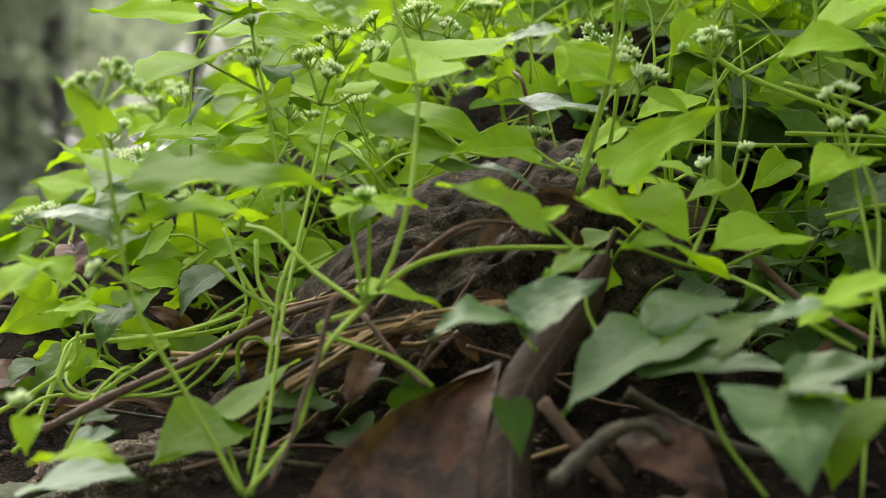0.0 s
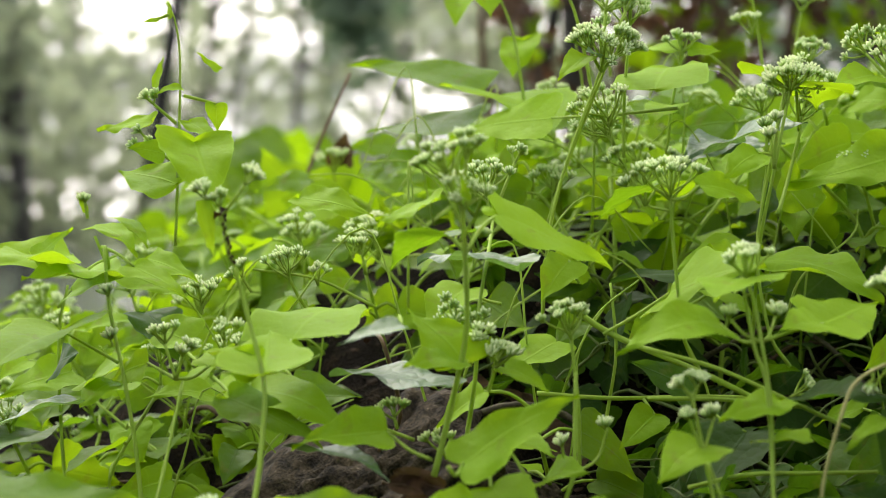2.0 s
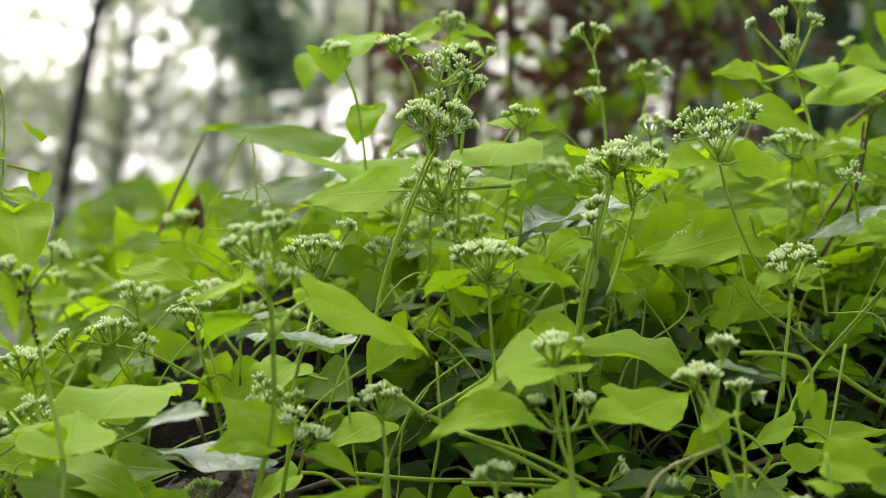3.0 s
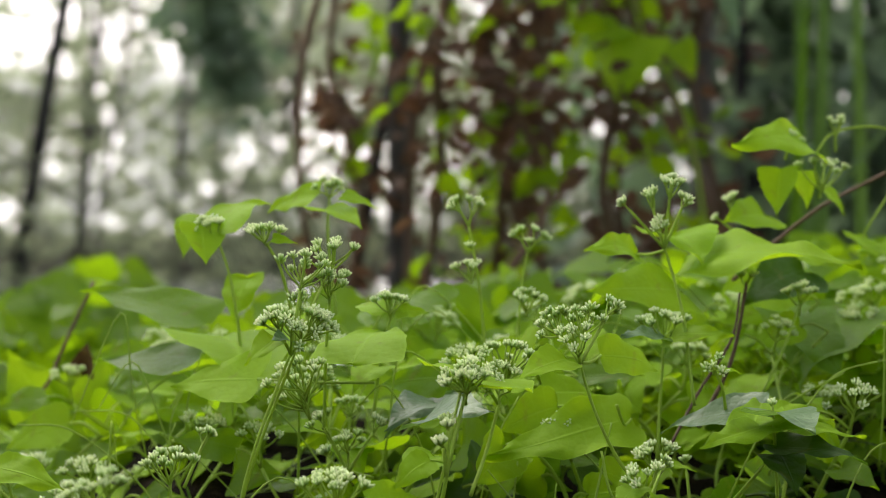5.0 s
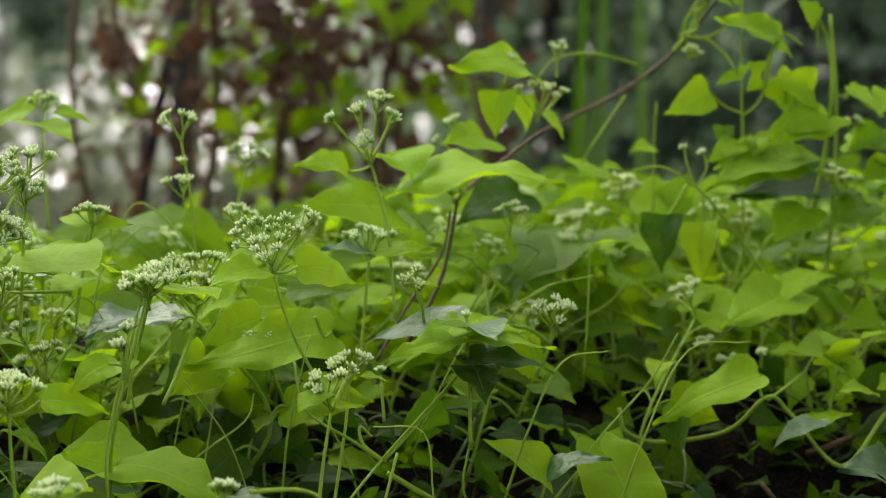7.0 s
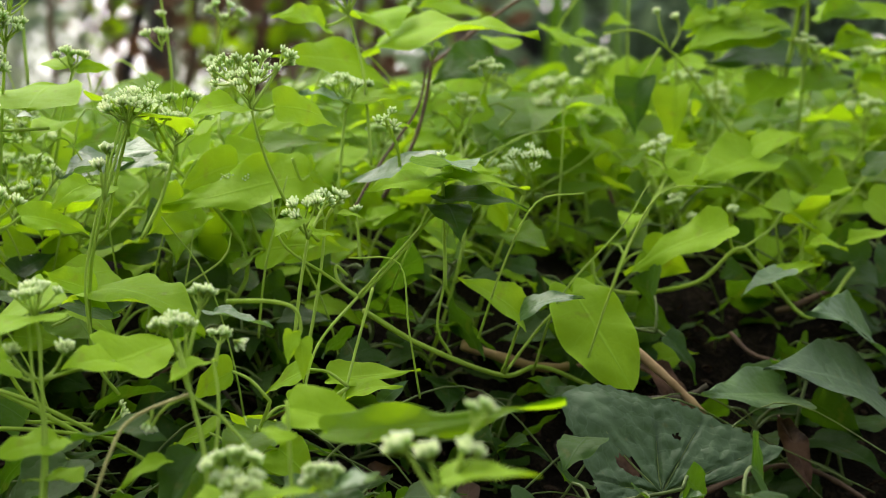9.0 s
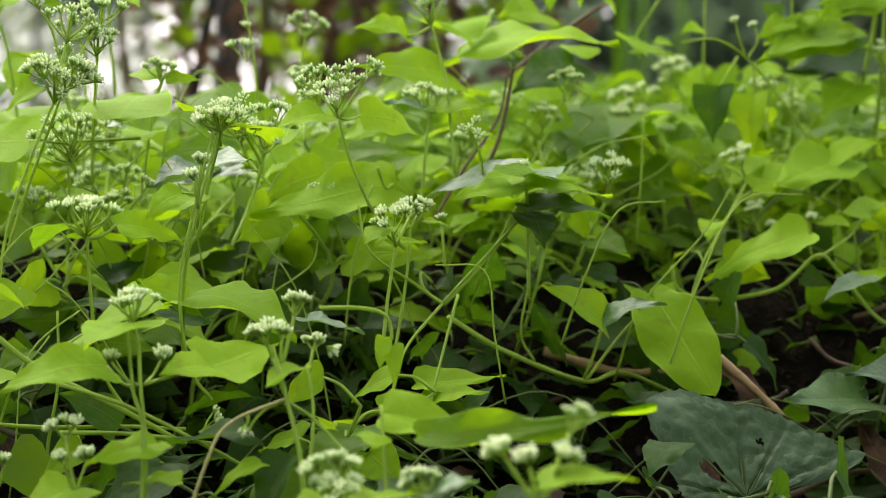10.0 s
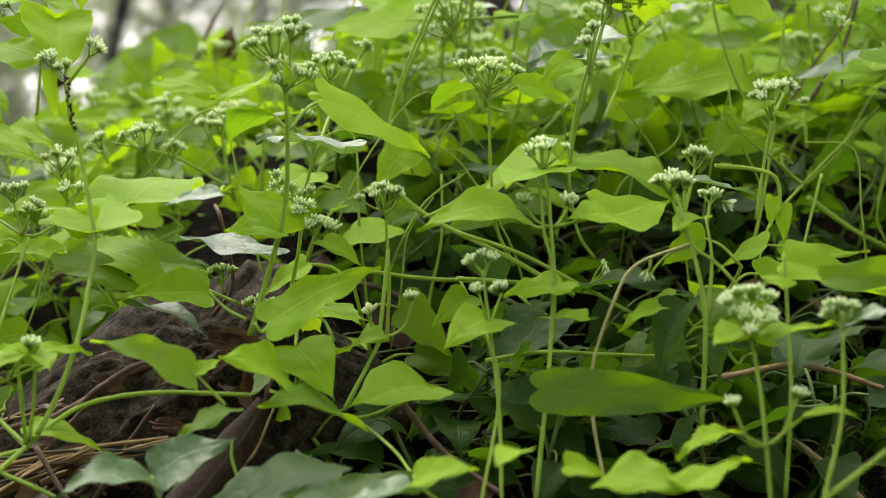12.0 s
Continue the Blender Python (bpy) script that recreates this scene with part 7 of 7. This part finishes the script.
def straw_bundle(pts, label):
    """A dry stalk split into loose fibres."""
    rng = random.Random(len(label))
    ob = thing("dry_stalk", pts[0], label, "stalk", "twigs and dry stems")
    o = np.array(pts[0])
    for k in range(8):
        line = [np.array(p) - o + [rng.uniform(-0.003, 0.003), rng.uniform(-0.004, 0.002), rng.uniform(-0.004, 0.004)] for p in pts[rng.choice((0, 0, 0, 1)):] ]
        v, f = tube(spline(line, 7), rng.uniform(0.0005, 0.0013), rng.uniform(0.0003, 0.0008), 5, 0.5, rng)
        part("fibre", mesh_of("fibre", v, f, [rng.choice([STRAW, STRAW, DRY])]), ob, Matrix.Translation(pts[0]))


twig([(0.318, 0.925, 0.222), (0.336, 0.920, 0.206), (0.352, 0.915, 0.190)], 0.0028, "split golden straw stalk under the broad leaves", STRAW, "straw_stalk", "straw")
twig([(-0.325, 0.740, 0.081), (-0.298, 0.755, 0.094), (-0.270, 0.770, 0.106), (-0.238, 0.780, 0.122), (-0.208, 0.790, 0.131)], 0.0022, "long dark brown twig lying over the stones", STEM_BROWN)
twig([(-0.198, 0.780, 0.134), (-0.179, 0.770, 0.146), (-0.161, 0.770, 0.158), (-0.149, 0.780, 0.162)], 0.0016, "dark twig across the rock face", STEM_BROWN)
twig([(-0.186, 0.770, 0.139), (-0.170, 0.765, 0.154), (-0.151, 0.770, 0.164), (-0.119, 0.770, 0.162)], 0.0014, "reddish thin twig across the rock", STEM_BROWN)
straw_bundle([(-0.281, 0.800, 0.102), (-0.232, 0.790, 0.109), (-0.184, 0.765, 0.121), (-0.138, 0.755, 0.131)], "split straw-coloured dry stalk over the rock")
straw_bundle([(-0.248, 0.760, 0.085), (-0.221, 0.765, 0.103), (-0.193, 0.765, 0.116), (-0.174, 0.760, 0.124)], "tan dry stalk beside the rock")
straw_bundle([(-0.235, 0.830, 0.120), (-0.210, 0.820, 0.130), (-0.195, 0.820, 0.135)], "tan dry stalk under stems")
twig([(-0.197, 0.750, 0.127), (-0.183, 0.735, 0.111), (-0.172, 0.725, 0.101)], 0.0013, "thin rust twig on the rock", STEM_BROWN)
twig([(-0.206, 0.700, 0.139), (-0.210, 0.697, 0.126), (-0.212, 0.695, 0.116), (-0.218, 0.690, 0.099), (-0.222, 0.685, 0.085), (-0.230, 0.680, 0.068)], 0.0012, "brown withered twig beside green stalks", STEM_BROWN)
twig([(-0.128, 0.620, 0.081), (-0.116, 0.630, 0.090), (-0.106, 0.635, 0.097), (-0.094, 0.640, 0.098), (-0.086, 0.640, 0.092)], 0.003, "bent speckled dry stalk above the litter", DRY, "dry_stalk", "stalk")
twig([(-0.095, 0.700, 0.102), (-0.076, 0.700, 0.091), (-0.050, 0.700, 0.080), (-0.033, 0.700, 0.078)], 0.003, "dull dry stem in the shade", DRY, "dry_stalk", "stalk")
twig([(-0.128, 0.680, 0.101), (-0.117, 0.670, 0.088), (-0.101, 0.660, 0.071)], 0.003, "dry brown stalk in dark litter", STEM_BROWN, "dry_stalk", "stalk")
twig([(-0.041, 0.760, 0.154), (-0.022, 0.740, 0.135), (0.005, 0.720, 0.119)], 0.0016, "straight reddish twig under leaves", STEM_BROWN)
twig([(0.358, 1.150, 0.305), (0.363, 1.140, 0.284), (0.367, 1.120, 0.262)], 0.0016, "thin red-brown twig among bright leaves", STEM_BROWN)
twig([(0.386, 0.980, 0.226), (0.396, 0.970, 0.215), (0.415, 0.960, 0.210)], 0.0015, "thin rust twig over dark litter", STEM_BROWN)
twig([(0.324, 0.940, 0.194), (0.351, 0.940, 0.197), (0.361, 0.940, 0.202)], 0.002, "grey twig over litter", DRY)
twig([(0.234, 0.970, 0.221), (0.275, 0.970, 0.209), (0.303, 0.970, 0.210)], 0.003, "straw-coloured dry stalk under the vines", STRAW, "dry_stalk", "stalk")
twig([(0.096, 0.720, 0.173), (0.132, 0.730, 0.178), (0.170, 0.740, 0.168)], 0.0015, "pale dry twig in the shade", STRAW)
twig([(0.181, 1.020, 0.290), (0.198, 1.030, 0.317), (0.219, 1.040, 0.346), (0.226, 1.050, 0.371)], 0.001, "knotty grey-brown vine stem rising through leaves", STEM_BROWN)

rk = random.Random(64)
for n in range(20):
    x0, z0 = rk.uniform(-0.245, -0.12), rk.uniform(0.075, 0.165)
    L, a = rk.uniform(0.02, 0.09), rk.uniform(-0.5, 1.1)
    y0 = 0.765 + rk.uniform(0, 0.05)
    p = [(x0 + L * k / 3 * math.cos(a), y0 + rk.uniform(-0.006, 0.006), z0 - 0.05 + L * k / 3 * math.sin(a) + rk.uniform(-0.004, 0.004)) for k in range(4)]
    twig(p, rk.uniform(0.0005, 0.0016), "thin dry strip of stem across the rock", rk.choice([STEM_BROWN, STEM_BROWN, STRAW]))
for n in range(26):
    x0 = rk.uniform(-0.27, -0.10)
    z0 = 0.115 + 0.45 * (x0 + 0.20) + rk.uniform(-0.03, 0.03)
    y0 = 0.775 + rk.uniform(-0.004, 0.03)
    a, L = rk.uniform(0, 6.28), rk.uniform(0.012, 0.03)
    dead_leaf((x0, y0, z0), (x0 + L * math.cos(a), y0 + rk.uniform(-0.006, 0.006), z0 + 0.6 * L * math.sin(a)), rk.uniform(0.35, 0.6), rk.uniform(0.3, 0.8), "small crumpled rust dead leaf on the rock", rk.uniform(0, 0.3), rk.uniform(0.3, 0.9), rk.uniform(-40, 40), 300 + n, material=rk.choice([DEAD, DEAD, DEAD_RUST]))
rl = random.Random(31)
for n in range(70):
    x, y = rl.uniform(-0.45, 0.62), rl.uniform(0.5, 1.0)
    z = height(x, y) + rl.uniform(0.004, 0.014)
    a, L = rl.uniform(0, 6.28), rl.uniform(0.03, 0.07)
    b = (x + L * math.cos(a), y + L * math.sin(a) * 0.8, height(x + L * math.cos(a), y + L * math.sin(a) * 0.8) + rl.uniform(0.002, 0.02))
    dead_leaf((x, y, z), b, rl.uniform(0.3, 0.55), 0.15, "dry brown dead leaf on dark soil", rl.uniform(0, 0.2), rl.uniform(0.1, 0.8), rl.uniform(-30, 30), 100 + n, material=DEAD if n % 3 else DEAD_VINE)
for n in range(46):
    x, y = rl.uniform(-0.45, 0.62), rl.uniform(0.5, 1.05)
    a, L = rl.uniform(-0.7, 0.7), rl.uniform(0.06, 0.16)
    z = height(x, y) + 0.006
    twig([(x, y, z), (x + L * 0.5 * math.cos(a), y + L * 0.5 * math.sin(a), z + rl.uniform(0.004, 0.025)), (x + L * math.cos(a), y + L * math.sin(a), height(x + L * math.cos(a), y + L * math.sin(a)) + 0.004)], rl.uniform(0.0008, 0.0022), "thin dry stem on the litter", rl.choice([DRY, STEM_BROWN, STEM_BROWN, DRY, STRAW]))

# crumbs of dead leaf and bark on the soil
rc = random.Random(41)
verts, faces, uvs = [], [], []
for n in range(5200):
    x, y = rc.uniform(-0.5, 0.62), rc.uniform(0.45, 1.06)
    z = height(x, y) + rc.uniform(0.0, 0.006)
    L, w = rc.uniform(0.002, 0.010), rc.uniform(0.001, 0.0035)
    m = Matrix.Translation((x, y, z)) @ pose(0, 0, 0, rc.uniform(-50, 50), rc.uniform(-50, 50), rc.uniform(0, 360))
    o = len(verts)
    for u, v, h in ((0, -0.6, 0), (0, 0.5, 0), (0.4, -1, 0.25), (0.45, 0.9, 0.3), (1, -0.4, 0), (0.9, 0.6, 0.1), (0.5, 0, 0.5)):
        verts.append(m @ Vector((u * L, v * w, h * w * rc.uniform(0.5, 1.6))))
        uvs.append((u, 0.5 + v / 3))
    faces += [tuple(o + i for i in q) for q in ((0, 2, 6), (0, 6, 1), (1, 6, 3), (2, 4, 6), (6, 4, 5), (6, 5, 3))]
tagged(new("litter", mesh_of("litter", verts, faces, [DEAD_CRUMB], uvs, smooth=False)), "crumbled dead leaves and bark bits on dark soil", "leaf litter", kind="stuff")

# ---------------------------------------------------------------- understorey of the same vine, filling the bank
def fill_template(seed, tall, size, old, heads, count=9, sunlit=False):
    """A leafy shoot at the origin: curved stem with opposite leaves on petioles; darker leaf and stem copies below
    paint in shade.
    """
    rng = random.Random(seed)
    pts = [(0, 0, 0)]
    for k in range(1, 4):
        pts.append((rng.uniform(-1, 1) * 0.12 * tall * k, rng.uniform(-1, 1) * 0.12 * tall * k, tall * k / 3))
    sh = thing("vine_shoot", (0, 0, 0), "leafy green vine shoot crowded with others on the bank", "vine shoot", "crowded vine shoots")
    line = spline(pts, 6)
    pieces = [tube(line, 0.0014, 0.0009, 6, 0.1, rng)]
    leaves = []
    for k in range(count):
        p = line[min(len(line) - 1, int((0.25 + 0.75 * k / (count - 1)) * (len(line) - 1)))]
        g = 2.4 * k + rng.uniform(-0.5, 0.5)
        out = np.array((math.cos(g), math.sin(g), rng.uniform(0.1, 0.7)))
        b = p + out * size * rng.uniform(0.35, 0.7)
        d = np.array((math.cos(g + rng.uniform(-0.5, 0.5)), math.sin(g + rng.uniform(-0.5, 0.5)), rng.uniform(-0.85, 0.2)))
        t = b + d / np.linalg.norm(d) * size * rng.uniform(0.75, 1.2)
        pieces.append(tube(spline([p, (p + b) / 2 + (0, 0, 0.003), b], 3), 0.0009, 0.0007, 5))
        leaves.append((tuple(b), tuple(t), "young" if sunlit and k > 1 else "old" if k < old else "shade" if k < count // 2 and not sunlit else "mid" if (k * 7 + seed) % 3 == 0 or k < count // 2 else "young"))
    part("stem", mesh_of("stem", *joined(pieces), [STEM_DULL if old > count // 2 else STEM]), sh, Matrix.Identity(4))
    for b, t, kind in leaves:
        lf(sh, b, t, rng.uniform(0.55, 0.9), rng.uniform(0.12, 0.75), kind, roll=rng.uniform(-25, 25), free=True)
    for k in range(heads):
        e = line[-1]
        side = np.array((rng.uniform(-0.012, 0.012) + 0.024 * k, rng.uniform(-0.01, 0.01), 0.024 + 0.01 * k))
        hd(sh, tuple(e), tuple(e + side), rng.uniform(0.02, 0.028), 5)
    return sh


def top_of(x, y):
    """Height that the crowded leaves reach over the bank."""
    h = float(np.interp(y, [0.6, 0.72, 0.8, 0.9, 1.0, 1.1, 1.3, 1.6, 2.0], [0.05, 0.09, 0.17, 0.25, 0.30, 0.32, 0.33, 0.33, 0.28]))
    return h + float(np.interp(x, [-0.5, -0.39, -0.33, -0.30, -0.22, -0.14, -0.04, 0.1, 0.3, 0.5], [-0.3, -0.2, -0.15, -0.12, -0.085, -0.04, 0.0, 0.015, 0.03, 0.04]))


# LOW has only the darkest leaf copy: the hollow's shade is painted on
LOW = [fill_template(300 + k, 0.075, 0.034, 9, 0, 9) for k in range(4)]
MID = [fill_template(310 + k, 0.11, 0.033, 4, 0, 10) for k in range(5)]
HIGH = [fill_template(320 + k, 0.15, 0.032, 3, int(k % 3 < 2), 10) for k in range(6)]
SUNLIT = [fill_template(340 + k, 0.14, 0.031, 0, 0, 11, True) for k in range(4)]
used = set()
rf = random.Random(77)
made = 0
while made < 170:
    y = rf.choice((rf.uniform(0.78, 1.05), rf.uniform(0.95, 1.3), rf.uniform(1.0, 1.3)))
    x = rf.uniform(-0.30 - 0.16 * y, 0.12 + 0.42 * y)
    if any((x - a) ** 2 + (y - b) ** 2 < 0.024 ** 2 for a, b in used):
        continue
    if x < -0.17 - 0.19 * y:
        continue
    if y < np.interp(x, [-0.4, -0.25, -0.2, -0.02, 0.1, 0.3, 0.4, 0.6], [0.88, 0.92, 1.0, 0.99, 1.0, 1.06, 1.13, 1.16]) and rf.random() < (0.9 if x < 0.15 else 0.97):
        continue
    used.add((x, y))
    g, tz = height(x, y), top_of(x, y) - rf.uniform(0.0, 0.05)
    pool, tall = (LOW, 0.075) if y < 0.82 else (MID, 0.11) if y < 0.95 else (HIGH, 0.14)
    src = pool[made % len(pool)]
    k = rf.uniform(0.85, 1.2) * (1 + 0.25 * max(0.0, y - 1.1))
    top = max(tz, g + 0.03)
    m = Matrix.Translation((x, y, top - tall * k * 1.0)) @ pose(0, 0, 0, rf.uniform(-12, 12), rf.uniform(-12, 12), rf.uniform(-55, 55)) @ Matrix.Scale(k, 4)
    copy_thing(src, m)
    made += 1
# shoots on the slope past the hollow, given the bright leaf copy to look sunlit
lit = 0
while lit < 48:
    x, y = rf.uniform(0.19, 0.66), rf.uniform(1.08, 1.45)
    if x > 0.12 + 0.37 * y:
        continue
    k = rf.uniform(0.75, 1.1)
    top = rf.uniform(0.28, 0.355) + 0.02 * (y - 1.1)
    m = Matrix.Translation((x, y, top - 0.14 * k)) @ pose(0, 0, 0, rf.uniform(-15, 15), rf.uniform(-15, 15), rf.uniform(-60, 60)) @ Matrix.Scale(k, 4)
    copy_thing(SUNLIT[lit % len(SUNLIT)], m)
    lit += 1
# shoots low in the hollow, whose dark leaves carry its shade in their colour
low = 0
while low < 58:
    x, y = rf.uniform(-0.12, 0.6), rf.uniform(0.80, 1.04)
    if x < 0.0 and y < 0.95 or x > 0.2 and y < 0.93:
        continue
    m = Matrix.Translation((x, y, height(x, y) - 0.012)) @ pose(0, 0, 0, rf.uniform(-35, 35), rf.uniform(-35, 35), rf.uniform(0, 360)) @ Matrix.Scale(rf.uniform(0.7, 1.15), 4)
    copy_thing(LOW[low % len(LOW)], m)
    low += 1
for n, src in enumerate(LOW + MID + HIGH + SUNLIT):
    src.matrix_basis = Matrix.Translation((-0.2 + 0.06 * n, 1.35 + 0.03 * (n % 4), 0.19))

# bare lower stems in the hollow under the leaves, in the stem colour darkened for shade
rs = random.Random(5)
pieces = []
for n in range(38):
    x = rs.uniform(-0.25, 0.62)
    y = rs.uniform(0.84, 1.06)
    g = height(x, y)
    pts = [(x, y, g + 0.02), (x + 0.05, y + 0.01, g + 0.03 + rs.uniform(0, 0.05)), (x + 0.11, y + 0.02, g + 0.02 + rs.uniform(0, 0.07)), (x + 0.17, y, g + rs.uniform(0.01, 0.06))]
    pieces.append(tube(spline(pts, 6), rs.uniform(0.0004, 0.0008), 0.0004, 6, 0.1, rs))
dull_count = len(pieces)

# fine bright stems threading the leaves
for n in range(55):
    x, y = rs.uniform(-0.24, 0.30), rs.uniform(0.88, 1.12)
    g, tz = height(x, y), top_of(x, y) + 0.015
    a, L = rs.uniform(-0.09, 0.09), rs.uniform(0.05, 0.13)
    z0 = g + (tz - g) * rs.uniform(0.15, 0.6)
    pts = [(x, y, z0), (x + a * 0.2, y - 0.006, z0 + L * 0.4), (x + a * 0.6 + rs.uniform(-0.012, 0.012), y, z0 + L * 0.75), (x + a, y + 0.005, min(z0 + L, tz))]
    pieces.append(tube(spline(pts, 5), rs.uniform(0.0005, 0.0008), 0.0004, 6, 0.1, rs))
tangle = [thing("stem_tangle", (0.1, 0.95, 0.15), text, "vine stems", "tangled stems") for text in ("tangle of dull bare vine stems low in the hollow", "fine bright green vine stems threading the leaves")]
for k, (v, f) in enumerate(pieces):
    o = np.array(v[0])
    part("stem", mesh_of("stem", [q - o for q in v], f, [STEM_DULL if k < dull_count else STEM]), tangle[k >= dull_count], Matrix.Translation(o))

# mass of the same vine behind the crest
verts, faces, uvs = [], [], []
rb = random.Random(9)
shapes = [blade(1.0, rb.uniform(0.65, 0.9), rb.uniform(0, 0.1), rb.uniform(0.05, 0.25), 0.04, 0.04, seed=k, rows=12, cols=4) for k in range(8)]
for n in range(3700):
    y = rb.uniform(1.2, 2.3)
    x = rb.uniform(-0.38 - 0.2 * y, 0.16 + 0.46 * y)
    if n >= 2560:
        while True:
            y = rb.uniform(0.75, 2.9)
            x = rb.uniform(0.2 + 0.44 * y, 2.3)
            if ((x - 0.5) / 1.3) ** 2 + ((y - 1.6) / 0.85) ** 2 + 0.7 * noise.noise((x * 2.4, y * 2.4, 7)) + rb.uniform(-0.15, 0.15) < 0.9:
                break
        z = height(x, y) + rb.random() ** 0.5 * 0.11
    elif n >= 2300:
        x, y = rb.uniform(-0.36, -0.13), rb.uniform(1.8, 2.3)
        z = 0.16 + rb.random() ** 0.5 * (0.19 - 9 * (x + 0.25) ** 2)
    else:
        y += 0.45 * noise.noise((x * 3.1, 5, 1)) * max(0.0, y - 1.5)
        z = top_of(x, y) + rb.uniform(-0.07, 0.015) + 0.03 * noise.noise((x * 6, y * 6, 1))
    g = rb.uniform(0, 6.28)
    L = rb.uniform(0.028, 0.058)
    m = leaf_pose((x, y, z), (x + math.cos(g) * L, y + math.sin(g) * L * 0.6, z + rb.uniform(-0.8, 0.15) * L), rb.uniform(0.15, 0.85), rb.uniform(-25, 25)) @ Matrix.Scale(L, 4)
    v, f, uv = shapes[n % 8]
    o = len(verts)
    verts += [m @ Vector(p) for p in v]
    faces += [tuple(i + o for i in q) for q in f]
    uvs += uv
tagged(new("vine_foliage", mesh_of("vine_foliage", verts, faces, [LEAF_MID], uvs)), "mass of bright vine leaves behind the crest", "vine leaves", kind="stuff")

# fallen leaves over the wood floor
rw = random.Random(55)
spots = []
for n in range(900):
    r, g = rw.uniform(0.8, 5.0), rw.uniform(0, 6.28)
    x, y = r * math.cos(g), 0.9 + r * math.sin(g)
    if abs(x - 0.1) < 0.75 and 0.3 < y < 2.4 or y > 3.4 and x < 1.4:
        continue
    spots.append(((x, y, height(x, y) + 0.006), (0.06, 0.06, 0.003), 5))
v, f, uv = leaf_cloud(spots, 0.06, 0.55, 55, 0.15)
tagged(new("fallen_leaves", mesh_of("fallen_leaves", v, f, [DEAD_VINE], uv)), "scattered brown fallen leaves on the wood floor", "leaf litter", kind="stuff")
